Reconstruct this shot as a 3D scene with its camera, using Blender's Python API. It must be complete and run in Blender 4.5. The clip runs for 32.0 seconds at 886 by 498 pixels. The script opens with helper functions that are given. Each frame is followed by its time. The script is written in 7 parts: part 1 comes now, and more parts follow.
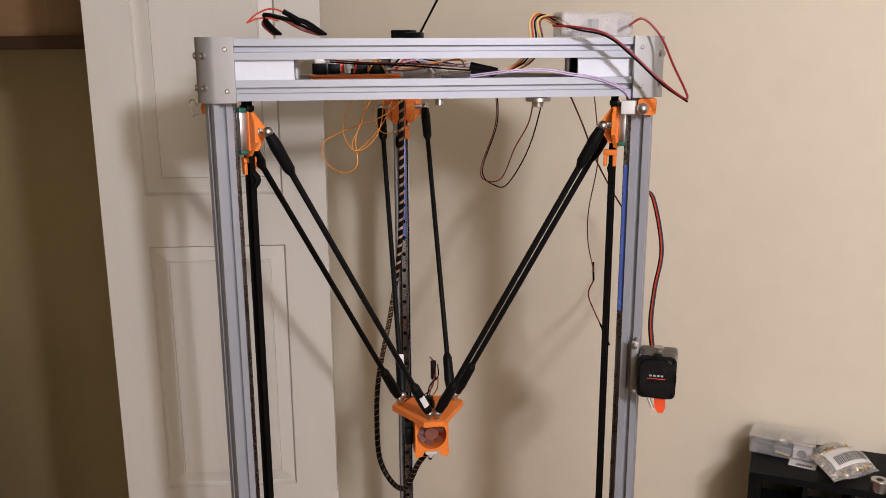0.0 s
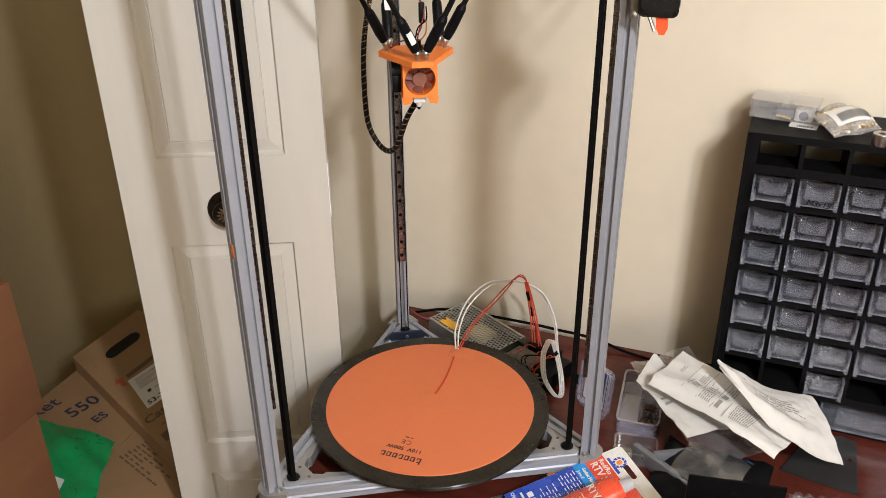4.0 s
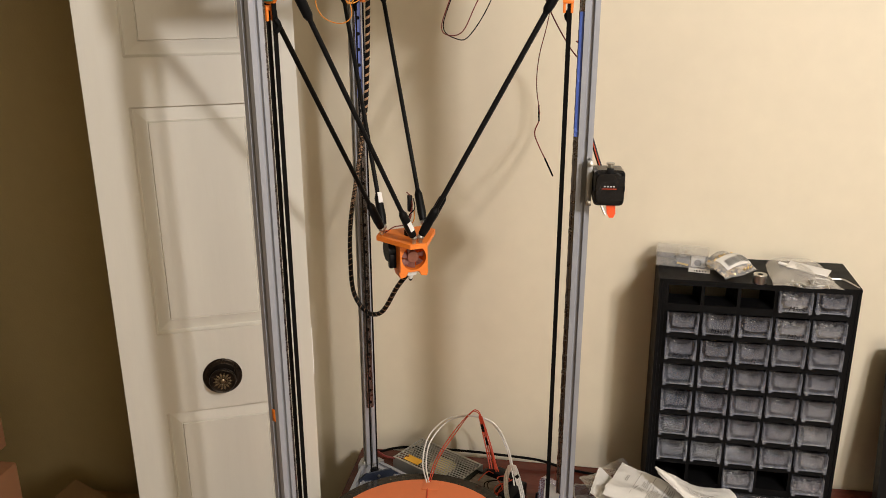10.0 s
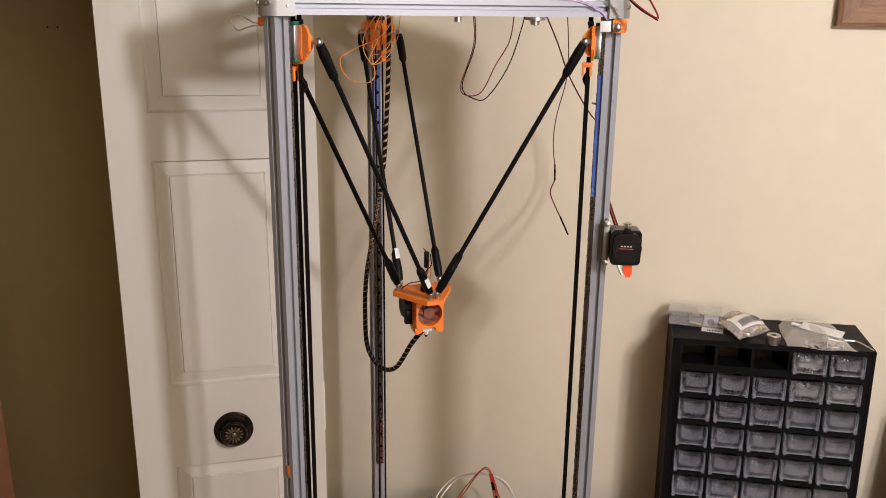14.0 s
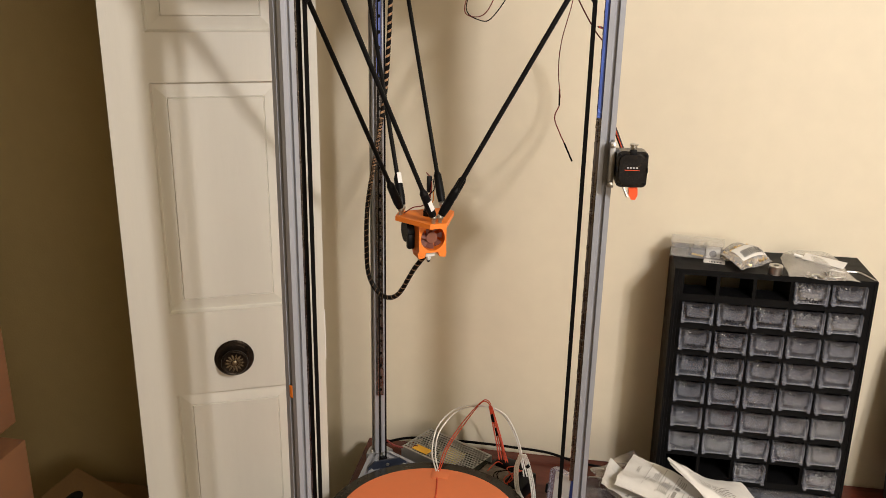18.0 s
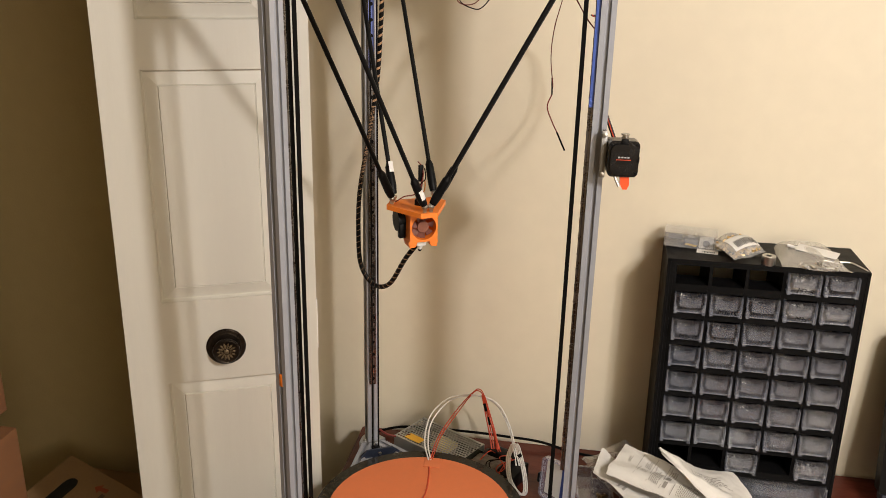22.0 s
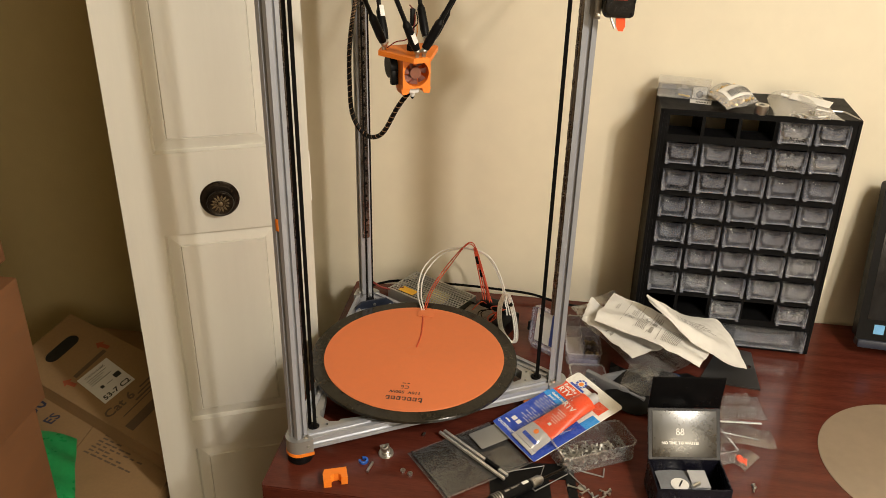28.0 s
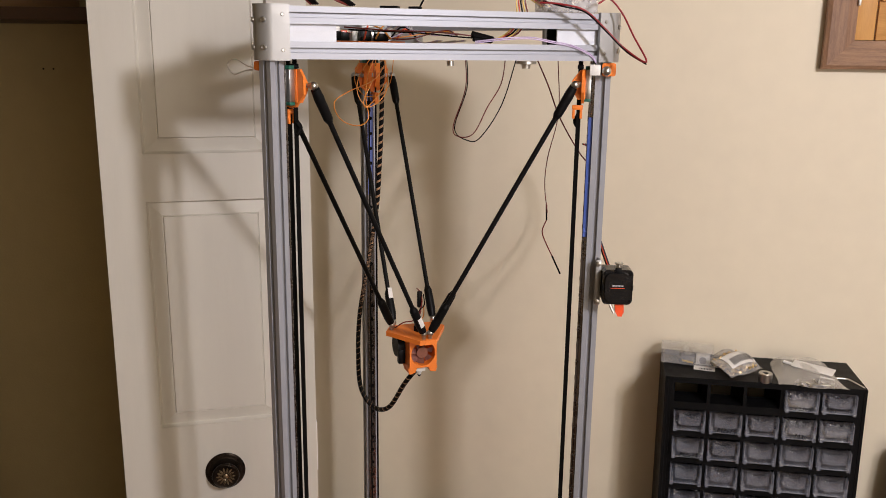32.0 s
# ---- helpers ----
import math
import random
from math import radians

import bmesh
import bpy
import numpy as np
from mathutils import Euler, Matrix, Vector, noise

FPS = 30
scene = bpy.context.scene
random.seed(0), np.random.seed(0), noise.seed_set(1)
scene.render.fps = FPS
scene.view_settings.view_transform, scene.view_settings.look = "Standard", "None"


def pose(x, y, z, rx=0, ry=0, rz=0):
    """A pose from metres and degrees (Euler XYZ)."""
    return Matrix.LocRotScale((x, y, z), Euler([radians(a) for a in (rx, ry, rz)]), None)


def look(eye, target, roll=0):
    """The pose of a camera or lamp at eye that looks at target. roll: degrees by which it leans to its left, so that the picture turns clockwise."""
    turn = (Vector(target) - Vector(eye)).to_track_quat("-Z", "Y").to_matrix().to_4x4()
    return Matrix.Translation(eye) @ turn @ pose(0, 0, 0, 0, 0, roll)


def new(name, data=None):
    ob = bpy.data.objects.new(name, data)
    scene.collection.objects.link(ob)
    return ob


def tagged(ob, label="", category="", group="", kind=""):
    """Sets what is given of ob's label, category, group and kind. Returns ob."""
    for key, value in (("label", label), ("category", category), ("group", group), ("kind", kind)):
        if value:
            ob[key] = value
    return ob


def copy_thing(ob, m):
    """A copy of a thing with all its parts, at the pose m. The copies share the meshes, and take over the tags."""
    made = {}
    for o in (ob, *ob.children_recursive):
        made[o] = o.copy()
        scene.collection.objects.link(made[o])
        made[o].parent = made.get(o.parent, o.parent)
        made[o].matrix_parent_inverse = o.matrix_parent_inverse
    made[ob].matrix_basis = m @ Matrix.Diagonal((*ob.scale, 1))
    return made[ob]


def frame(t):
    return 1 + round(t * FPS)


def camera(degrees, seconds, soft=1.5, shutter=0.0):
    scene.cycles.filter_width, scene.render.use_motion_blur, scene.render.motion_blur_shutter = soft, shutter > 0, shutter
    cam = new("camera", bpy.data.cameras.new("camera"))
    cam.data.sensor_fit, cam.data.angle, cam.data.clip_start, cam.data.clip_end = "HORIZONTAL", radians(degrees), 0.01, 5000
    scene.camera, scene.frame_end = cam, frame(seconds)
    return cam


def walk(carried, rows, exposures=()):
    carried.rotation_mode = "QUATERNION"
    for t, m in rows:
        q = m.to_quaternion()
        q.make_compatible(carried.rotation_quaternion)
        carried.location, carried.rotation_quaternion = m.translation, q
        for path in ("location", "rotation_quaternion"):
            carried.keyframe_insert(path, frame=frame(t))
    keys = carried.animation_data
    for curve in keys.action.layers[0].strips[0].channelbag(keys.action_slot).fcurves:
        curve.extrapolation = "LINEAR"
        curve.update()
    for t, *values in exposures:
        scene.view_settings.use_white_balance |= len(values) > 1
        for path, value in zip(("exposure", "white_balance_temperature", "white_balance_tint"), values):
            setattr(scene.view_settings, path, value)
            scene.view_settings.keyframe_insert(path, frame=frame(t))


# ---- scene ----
cam = camera(55.0, 32.0, 0.85)
PATH = [
    (0, (0.546, -0.654, 1.783), (-0.136, 1.169, 1.327), -0.3),
    (0.5, (0.537, -0.65, 1.761), (-0.134, 1.177, 1.298), -0.6),
    (1, (0.543, -0.645, 1.743), (-0.137, 1.167, 1.237), -0.7),
    (1.5, (0.55, -0.642, 1.724), (-0.122, 1.15, 1.142), -0.8),
    (2, (0.55, -0.645, 1.7), (-0.099, 1.118, 1.012), -0.5),
    (2.5, (0.553, -0.647, 1.676), (-0.083, 1.087, 0.909), -0.7),
    (3, (0.554, -0.65, 1.652), (-0.081, 1.049, 0.809), -0.8),
    (3.5, (0.557, -0.653, 1.627), (-0.068, 1.006, 0.701), -0.7),
    (4, (0.559, -0.658, 1.61), (-0.061, 0.997, 0.673), -0.5),
    (4.5, (0.565, -0.658, 1.609), (-0.053, 0.995, 0.668), -0.5),
    (6.5, (0.558, -0.689, 1.625), (-0.025, 0.977, 0.684), 0.0),
    (7, (0.592, -0.728, 1.638), (0.004, 0.94, 0.705), 0.3),
    (7.5, (0.603, -0.781, 1.651), (0.018, 0.89, 0.72), 0.4),
    (8, (0.547, -0.811, 1.668), (0.015, 0.904, 0.788), 0.5),
    (8.5, (0.461, -0.838, 1.687), (0.055, 0.947, 0.881), -0.3),
    (9, (0.41, -0.857, 1.701), (0.082, 0.968, 0.953), -0.3),
    (9.5, (0.403, -0.868, 1.726), (0.095, 0.982, 1.031), -0.2),
    (10, (0.411, -0.883, 1.736), (0.115, 0.98, 1.073), -0.1),
    (10.5, (0.412, -0.888, 1.736), (0.114, 0.981, 1.089), -0.0),
    (11, (0.406, -0.889, 1.742), (0.106, 0.989, 1.124), 0.2),
    (11.5, (0.396, -0.876, 1.756), (0.094, 1.01, 1.163), 0.5),
    (12, (0.391, -0.872, 1.758), (0.087, 1.019, 1.183), 0.6),
    (12.5, (0.384, -0.87, 1.76), (0.083, 1.026, 1.199), 0.8),
    (13, (0.389, -0.877, 1.759), (0.083, 1.023, 1.213), 0.8),
    (13.5, (0.388, -0.882, 1.757), (0.085, 1.018, 1.213), 0.7),
    (14, (0.39, -0.891, 1.746), (0.084, 1.008, 1.197), 0.7),
    (14.5, (0.392, -0.893, 1.711), (0.089, 1.004, 1.155), 0.7),
    (15, (0.39, -0.903, 1.688), (0.096, 0.988, 1.104), 0.8),
    (15.5, (0.382, -0.901, 1.692), (0.092, 0.981, 1.081), 0.9),
    (17.5, (0.378, -0.898, 1.692), (0.093, 0.978, 1.06), 1.1),
    (18, (0.377, -0.897, 1.692), (0.093, 0.977, 1.054), 1.1),
    (18.5, (0.383, -0.892, 1.69), (0.093, 0.978, 1.044), 1.2),
    (19, (0.382, -0.899, 1.691), (0.098, 0.972, 1.044), 1.2),
    (19.5, (0.386, -0.896, 1.691), (0.103, 0.974, 1.039), 1.3),
    (20, (0.384, -0.894, 1.691), (0.103, 0.972, 1.028), 1.3),
    (20.5, (0.384, -0.902, 1.695), (0.102, 0.966, 1.037), 1.2),
    (21, (0.384, -0.901, 1.694), (0.105, 0.966, 1.034), 1.3),
    (21.5, (0.389, -0.896, 1.692), (0.105, 0.969, 1.029), 1.3),
    (22, (0.389, -0.892, 1.692), (0.107, 0.974, 1.029), 1.3),
    (22.5, (0.387, -0.896, 1.682), (0.112, 0.964, 1.001), 1.3),
    (23, (0.388, -0.902, 1.671), (0.125, 0.937, 0.93), 1.3),
    (23.5, (0.39, -0.905, 1.65), (0.138, 0.91, 0.85), 1.4),
    (24, (0.389, -0.902, 1.643), (0.148, 0.889, 0.786), 1.5),
    (24.5, (0.389, -0.9, 1.623), (0.153, 0.866, 0.714), 1.3),
    (25, (0.389, -0.901, 1.622), (0.154, 0.849, 0.682), 1.2),
    (25.5, (0.39, -0.9, 1.627), (0.15, 0.848, 0.685), 1.2),
    (27.5, (0.395, -0.917, 1.661), (0.16, 0.831, 0.717), 1.2),
    (28, (0.385, -0.914, 1.656), (0.154, 0.842, 0.727), 1.4),
    (28.5, (0.386, -0.909, 1.658), (0.157, 0.853, 0.739), 1.4),
    (29, (0.375, -0.911, 1.687), (0.116, 0.899, 0.875), 1.5),
    (29.5, (0.388, -0.908, 1.726), (0.098, 0.963, 1.082), 1.4),
    (30, (0.392, -0.9, 1.757), (0.1, 1.004, 1.221), 1.1),
    (30.5, (0.393, -0.905, 1.763), (0.098, 1.01, 1.27), 0.9),
    (31, (0.394, -0.9, 1.762), (0.102, 1.02, 1.285), 0.9),
    (31.5, (0.393, -0.9, 1.757), (0.098, 1.023, 1.294), 0.8),
    (32, (0.389, -0.898, 1.752), (0.098, 1.026, 1.287), 0.7),
]
# seconds, stops, white balance
EXPOSE = [(0, -0.20, 6050, 22), (2.5, 0.35, 5900, 18), (4.5, 0.46, 6000, 14), (7, 0.47, 6400, 12), (10, 0.17, 6550, 14), (12, 0.05, 6300, 20), (14, 0.05, 6250, 20), (15, 0.22, 6450, 18), (18, 0.23, 6600, 14), (22, 0.25, 6650, 14), (24, 0.39, 6780, 11), (25.2, 0.57, 6730, 10), (28.5, 0.33, 7150, 10), (29.9, 0.17, 6900, 14), (30.8, -0.10, 6300, 20), (32, -0.14, 6250, 20)]
walk(cam, [(t, look(eye, target, roll)) for t, eye, target, roll in PATH], EXPOSE)

# ---- world and lights ----
world = bpy.data.worlds.new("world")
scene.world = world
world.use_nodes = True
world.node_tree.nodes["Background"].inputs["Color"].default_value = (1.0, 0.96, 0.90, 1)
world.node_tree.nodes["Background"].inputs["Strength"].default_value = 0.006


def bulb(name, place, watts, radius, colour):
    data = bpy.data.lights.new(name, "POINT")
    data.energy, data.shadow_soft_size, data.color = watts, radius, colour
    ob = new(name, data)
    ob.location = place
    return ob


# two bulbs of one room lamp, and an added wide warm fill for bounced light
bulb("room_lamp_side", (1.44, -1.045, 2.20), 49, 0.05, (1.0, 0.975, 0.935))
bulb("room_lamp_side", (1.20, -0.855, 2.19), 38, 0.05, (1.0, 0.975, 0.935))
bulb("bounce_fill_front", (1.68, -2.20, 1.62), 68, 0.50, (1.0, 0.91, 0.74))

# ---- materials ----


def material(name, colour, rough=0.5, metal=0.0, vary=0.12, scale=20.0, bump=0.0, bump_scale=200.0, stretch=(1, 1, 1),
             alpha=1.0, transmission=0.0, ior=1.45, coat=0.0, rough_vary=0.1, second=None, per_object=0.0):
    """A surface with two scales of variation in colour and gloss, and fine relief."""
    m = bpy.data.materials.new(name)
    m.use_nodes = True
    nt = m.node_tree
    n, l = nt.nodes, nt.links
    p = n["Principled BSDF"]
    co = n.new("ShaderNodeTexCoord")
    mp = n.new("ShaderNodeMapping")
    mp.inputs["Scale"].default_value = stretch
    l.new(co.outputs["Object"], mp.inputs["Vector"])
    big, small = n.new("ShaderNodeTexNoise"), n.new("ShaderNodeTexNoise")
    big.inputs["Scale"].default_value, big.inputs["Detail"].default_value = scale, 5
    small.inputs["Scale"].default_value, small.inputs["Detail"].default_value = scale * 9, 4
    l.new(mp.outputs["Vector"], big.inputs["Vector"])
    l.new(mp.outputs["Vector"], small.inputs["Vector"])
    mix = n.new("ShaderNodeMix")
    mix.data_type = "FLOAT"
    mix.inputs[0].default_value = 0.4
    l.new(big.outputs["Fac"], mix.inputs[2])
    l.new(small.outputs["Fac"], mix.inputs[3])
    ramp = n.new("ShaderNodeValToRGB")
    c2 = second or tuple(c * (1 - vary) for c in colour)
    c1 = colour if second else tuple(min(1.0, c * (1 + vary)) for c in colour)
    ramp.color_ramp.elements[0].position, ramp.color_ramp.elements[1].position = 0.36, 0.64
    ramp.color_ramp.elements[0].color, ramp.color_ramp.elements[1].color = (*c2, 1), (*c1, 1)
    l.new(mix.outputs[0], ramp.inputs["Fac"])
    out = ramp.outputs["Color"]
    if per_object:
        info, hsv, ma = n.new("ShaderNodeObjectInfo"), n.new("ShaderNodeHueSaturation"), n.new("ShaderNodeMapRange")
        ma.inputs["To Min"].default_value, ma.inputs["To Max"].default_value = 1 - per_object, 1 + per_object
        l.new(info.outputs["Random"], ma.inputs["Value"])
        l.new(ma.outputs["Result"], hsv.inputs["Value"])
        l.new(out, hsv.inputs["Color"])
        out = hsv.outputs["Color"]
    l.new(out, p.inputs["Base Color"])
    mr = n.new("ShaderNodeMapRange")
    mr.inputs["From Min"].default_value, mr.inputs["From Max"].default_value = 0.3, 0.7
    mr.inputs["To Min"].default_value = max(0.02, rough - rough_vary)
    mr.inputs["To Max"].default_value = min(1.0, rough + rough_vary)
    l.new(mix.outputs[0], mr.inputs["Value"])
    l.new(mr.outputs["Result"], p.inputs["Roughness"])
    p.inputs["Metallic"].default_value = metal
    p.inputs["IOR"].default_value = ior
    p.inputs["Alpha"].default_value = alpha
    p.inputs["Transmission Weight"].default_value = transmission
    p.inputs["Coat Weight"].default_value = coat
    if bump:
        fine, b = n.new("ShaderNodeTexNoise"), n.new("ShaderNodeBump")
        fine.inputs["Scale"].default_value, fine.inputs["Detail"].default_value = bump_scale, 3
        l.new(mp.outputs["Vector"], fine.inputs["Vector"])
        l.new(fine.outputs["Fac"], b.inputs["Height"])
        b.inputs["Strength"].default_value, b.inputs["Distance"].default_value = bump, 0.002
        l.new(b.outputs["Normal"], p.inputs["Normal"])
    return m


WALL = material("cream wall paint", (0.72, 0.65, 0.515), 0.75, vary=0.03, scale=3, bump=0.015, bump_scale=200)
# the wall paint again, its colour darkened for the shade inside the closet
CLOSET = material("shade-darkened closet paint", (0.40, 0.32, 0.17), 0.8, vary=0.04, scale=3, bump=0.25, bump_scale=220)
# unseen ceiling, coloured dim and yellowish to cut and warm the bounced light
CEIL = material("dim warm ceiling", (0.36, 0.32, 0.22), 0.85, vary=0.03, scale=4, bump=0.3, bump_scale=120)
# carpet colour lowered as well, for less bounce
FLOOR = material("brown carpet", (0.12, 0.075, 0.045), 0.95, vary=0.2, scale=60, bump=0.8, bump_scale=700)
DOORP = material("white door paint", (0.61, 0.59, 0.53), 0.42, vary=0.025, scale=5, bump=0.12, bump_scale=90, stretch=(1, 1, 0.15))
DESK = material("dark mahogany laminate", (0.108, 0.024, 0.0145), 0.17, scale=7, stretch=(1, 9, 9), second=(0.064, 0.0145, 0.009), rough_vary=0.06, ior=1.36, bump=0.05, bump_scale=300)
DESKDARK = material("black desk panel", (0.016, 0.014, 0.014), 0.4, vary=0.2, scale=12, ior=1.22)
ALU = material("anodised aluminium", (0.36, 0.375, 0.42), 0.45, metal=0.3, vary=0.025, scale=30, rough_vary=0.05)
ALUPLATE = material("satin aluminium plate", (0.36, 0.36, 0.355), 0.48, metal=0.6, vary=0.03, scale=40)
STEEL = material("polished steel", (0.55, 0.545, 0.53), 0.34, metal=1.0, vary=0.05, scale=90)
RAIL = material("dark rail steel", (0.23, 0.215, 0.21), 0.28, metal=1.0, vary=0.08, scale=50)
PLA = material("orange printed plastic", (0.86, 0.22, 0.025), 0.45, vary=0.06, scale=40, bump=0.25, bump_scale=60, stretch=(0.05, 0.05, 40))
SILI = material("orange silicone pad", (0.66, 0.180, 0.066), 0.6, vary=0.04, scale=9, bump=0.15, bump_scale=900)
REDWIRE = material("red silicone wire", (0.55, 0.06, 0.02), 0.5, vary=0.1, scale=60)
FOAM = material("smoked black bed glass", (0.020, 0.017, 0.012), 0.18, vary=0.35, scale=22, rough_vary=0.06, ior=1.36)
BLACK = material("black plastic", (0.0055, 0.0055, 0.006), 0.40, vary=0.2, scale=60, bump=0.06, bump_scale=900, ior=1.20)
RUBBER = material("black rubber belt", (0.0045, 0.0042, 0.004), 0.6, vary=0.2, scale=150, ior=1.14)
CARBON = material("black carbon tube", (0.006, 0.006, 0.0065), 0.42, vary=0.2, scale=120, ior=1.22)
CABBLK = material("black cabinet plastic", (0.0055, 0.0055, 0.006), 0.45, vary=0.15, scale=40, bump=0.12, bump_scale=600, ior=1.18)
BRONZE = material("oil rubbed bronze", (0.045, 0.034, 0.026), 0.30, metal=0.85, scale=70, second=(0.02, 0.016, 0.013))
BRASSY = material("worn bronze knob face", (0.44, 0.35, 0.22), 0.28, metal=0.9, scale=90, second=(0.05, 0.04, 0.03))
GREEN = material("green carriage cap", (0.02, 0.13, 0.09), 0.4, scale=60)
CARD = material("brown corrugated card", (0.28, 0.172, 0.083), 0.85, vary=0.08, scale=14, bump=0.15, bump_scale=240, stretch=(1, 1, 6))
CARDRED = material("reddish card panel", (0.170, 0.072, 0.029), 0.7, vary=0.1, scale=10, bump=0.1, bump_scale=200, stretch=(1, 1, 5))
OAK = material("oak frame wood", (0.36, 0.205, 0.115), 0.5, scale=16, stretch=(1, 14, 14), second=(0.17, 0.09, 0.05), bump=0.25, bump_scale=160)
PINE = material("golden pine panel", (0.62, 0.33, 0.10), 0.45, scale=8, stretch=(1, 10, 10), second=(0.46, 0.22, 0.06))
WHITE = material("white plastic", (0.78, 0.77, 0.75), 0.45, vary=0.03, scale=60)
COOLWHITE = material("cool white acrylic", (0.66, 0.69, 0.76), 0.35, vary=0.03, scale=60)
PAPER = material("white paper", (0.65, 0.635, 0.61), 0.75, vary=0.03, scale=25, bump=0.25, bump_scale=45)
INK = material("black print", (0.02, 0.02, 0.022), 0.6, scale=90)
BOXINK = material("brown box print", (0.12, 0.08, 0.05), 0.8, scale=90)
BLUEINK = material("blue print", (0.022, 0.026, 0.060), 0.6, scale=90)



def film(name, haze=0.05, colour=(0.8, 0.8, 0.8), tint=(0.95, 0.95, 0.95), rough=0.12, gloss=0.5, bump=0.0, bump_scale=60.0):
    """Thin clear plastic: mostly see-through, a little milky, glossy at its creases."""
    m = bpy.data.materials.new(name)
    m.use_nodes = True
    n, l = m.node_tree.nodes, m.node_tree.links
    n.remove(n["Principled BSDF"])
    clear, milk, shine = n.new("ShaderNodeBsdfTransparent"), n.new("ShaderNodeBsdfDiffuse"), n.new("ShaderNodeBsdfGlossy")
    clear.inputs["Color"].default_value = (*tint, 1)
    milk.inputs["Color"].default_value = (*colour, 1)
    shine.inputs["Roughness"].default_value = rough
    shine.inputs["Color"].default_value = (0.9, 0.9, 0.9, 1)
    a, b = n.new("ShaderNodeMixShader"), n.new("ShaderNodeMixShader")
    co, spots, mr = n.new("ShaderNodeTexCoord"), n.new("ShaderNodeTexNoise"), n.new("ShaderNodeMapRange")
    spots.inputs["Scale"].default_value, spots.inputs["Detail"].default_value = 45, 5
    l.new(co.outputs["Object"], spots.inputs["Vector"])
    mr.inputs["From Min"].default_value, mr.inputs["From Max"].default_value = 0.3, 0.7
    mr.inputs["To Min"].default_value, mr.inputs["To Max"].default_value = haze * 0.6, haze * 1.4
    l.new(spots.outputs["Fac"], mr.inputs["Value"])
    l.new(mr.outputs["Result"], a.inputs[0])
    l.new(clear.outputs[0], a.inputs[1])
    l.new(milk.outputs[0], a.inputs[2])
    lw, mu = n.new("ShaderNodeLayerWeight"), n.new("ShaderNodeMath")
    lw.inputs["Blend"].default_value = 0.25
    mu.operation = "MULTIPLY_ADD"
    mu.inputs[1].default_value, mu.inputs[2].default_value = gloss, 0.04
    l.new(lw.outputs["Facing"], mu.inputs[0])
    l.new(mu.outputs[0], b.inputs[0])
    l.new(a.outputs[0], b.inputs[1])
    l.new(shine.outputs[0], b.inputs[2])
    l.new(b.outputs[0], n["Material Output"].inputs["Surface"])
    if bump:
        fine, bp = n.new("ShaderNodeTexNoise"), n.new("ShaderNodeBump")
        fine.inputs["Scale"].default_value, fine.inputs["Detail"].default_value = bump_scale, 3
        l.new(co.outputs["Object"], fine.inputs["Vector"])
        l.new(fine.outputs["Fac"], bp.inputs["Height"])
        bp.inputs["Strength"].default_value, bp.inputs["Distance"].default_value = bump, 0.006
        for s in (lw, shine):
            l.new(bp.outputs["Normal"], s.inputs["Normal"])
    return m


CLEARBAG = film("clear bag film", 0.035, rough=0.26, gloss=0.32, bump=0.4, bump_scale=60)
CLOUDBAG = film("cloudy bag film", 0.18, (0.80, 0.78, 0.76), rough=0.18, gloss=0.42, bump=0.7, bump_scale=60)
CLEARBOX = film("clear case plastic", 0.055, (0.75, 0.76, 0.80), rough=0.10, gloss=0.5)
HAZY = film("scuffed clear case plastic", 0.26, (0.80, 0.79, 0.80), rough=0.2, gloss=0.4)
LILAC = film("tinted clear case plastic", 0.15, (0.60, 0.60, 0.74), (0.92, 0.92, 0.97), 0.12, 0.5)
ESD = film("grey antistatic bag film", 0.24, (0.12, 0.12, 0.12), (0.62, 0.63, 0.66), 0.26, 0.45, 0.35, 120)
BRASS = material("brass inserts", (0.30, 0.22, 0.13), 0.3, metal=1.0, vary=0.1, scale=200)
GOLDEN = material("gold heatset brass", (0.72, 0.52, 0.24), 0.32, metal=0.9, vary=0.15, scale=200)
GREYP = material("mid grey plastic", (0.18, 0.185, 0.20), 0.45, vary=0.08, scale=50)
YELLOW = material("yellow plastic", (0.75, 0.40, 0.03), 0.4, vary=0.08, scale=50)
BLUEC = material("blue card print", (0.03, 0.075, 0.44), 0.28, vary=0.06, scale=30)
SKYC = material("light blue card print", (0.03, 0.29, 0.74), 0.28, vary=0.06, scale=30)
REDC = material("red card print", (0.75, 0.085, 0.035), 0.28, vary=0.05, scale=30)
GREYC = material("silver grey tube print", (0.42, 0.42, 0.44), 0.35, vary=0.05, scale=30)
WHITEC = material("glossy white card", (0.78, 0.77, 0.74), 0.28, vary=0.03, scale=30)
NAVY = material("dark navy box card", (0.006, 0.006, 0.011), 0.25, vary=0.2, scale=30, ior=1.3)
CIRCUIT = material("dark blue circuit board", (0.012, 0.03, 0.07), 0.4, vary=0.3, scale=90)
PERF = material("perforated steel", (0.45, 0.45, 0.42), 0.42, metal=0.7, vary=0.08, scale=60)
DARKHOLE = material("dark inside of a case", (0.02, 0.02, 0.018), 0.7, vary=0.3, scale=60, ior=1.22)
GREENB = material("green bag film", (0.012, 0.28, 0.085), 0.32, vary=0.15, scale=8, bump=0.6, bump_scale=25)
PEI = material("amber translucent sheet", (0.26, 0.20, 0.145), 0.18, vary=0.06, scale=6, alpha=0.92)
WHITEW = material("white silicone wire", (0.75, 0.73, 0.70), 0.45, vary=0.04, scale=60)
ORANGEW = material("orange thin wire", (0.72, 0.27, 0.03), 0.4, vary=0.08, scale=90)
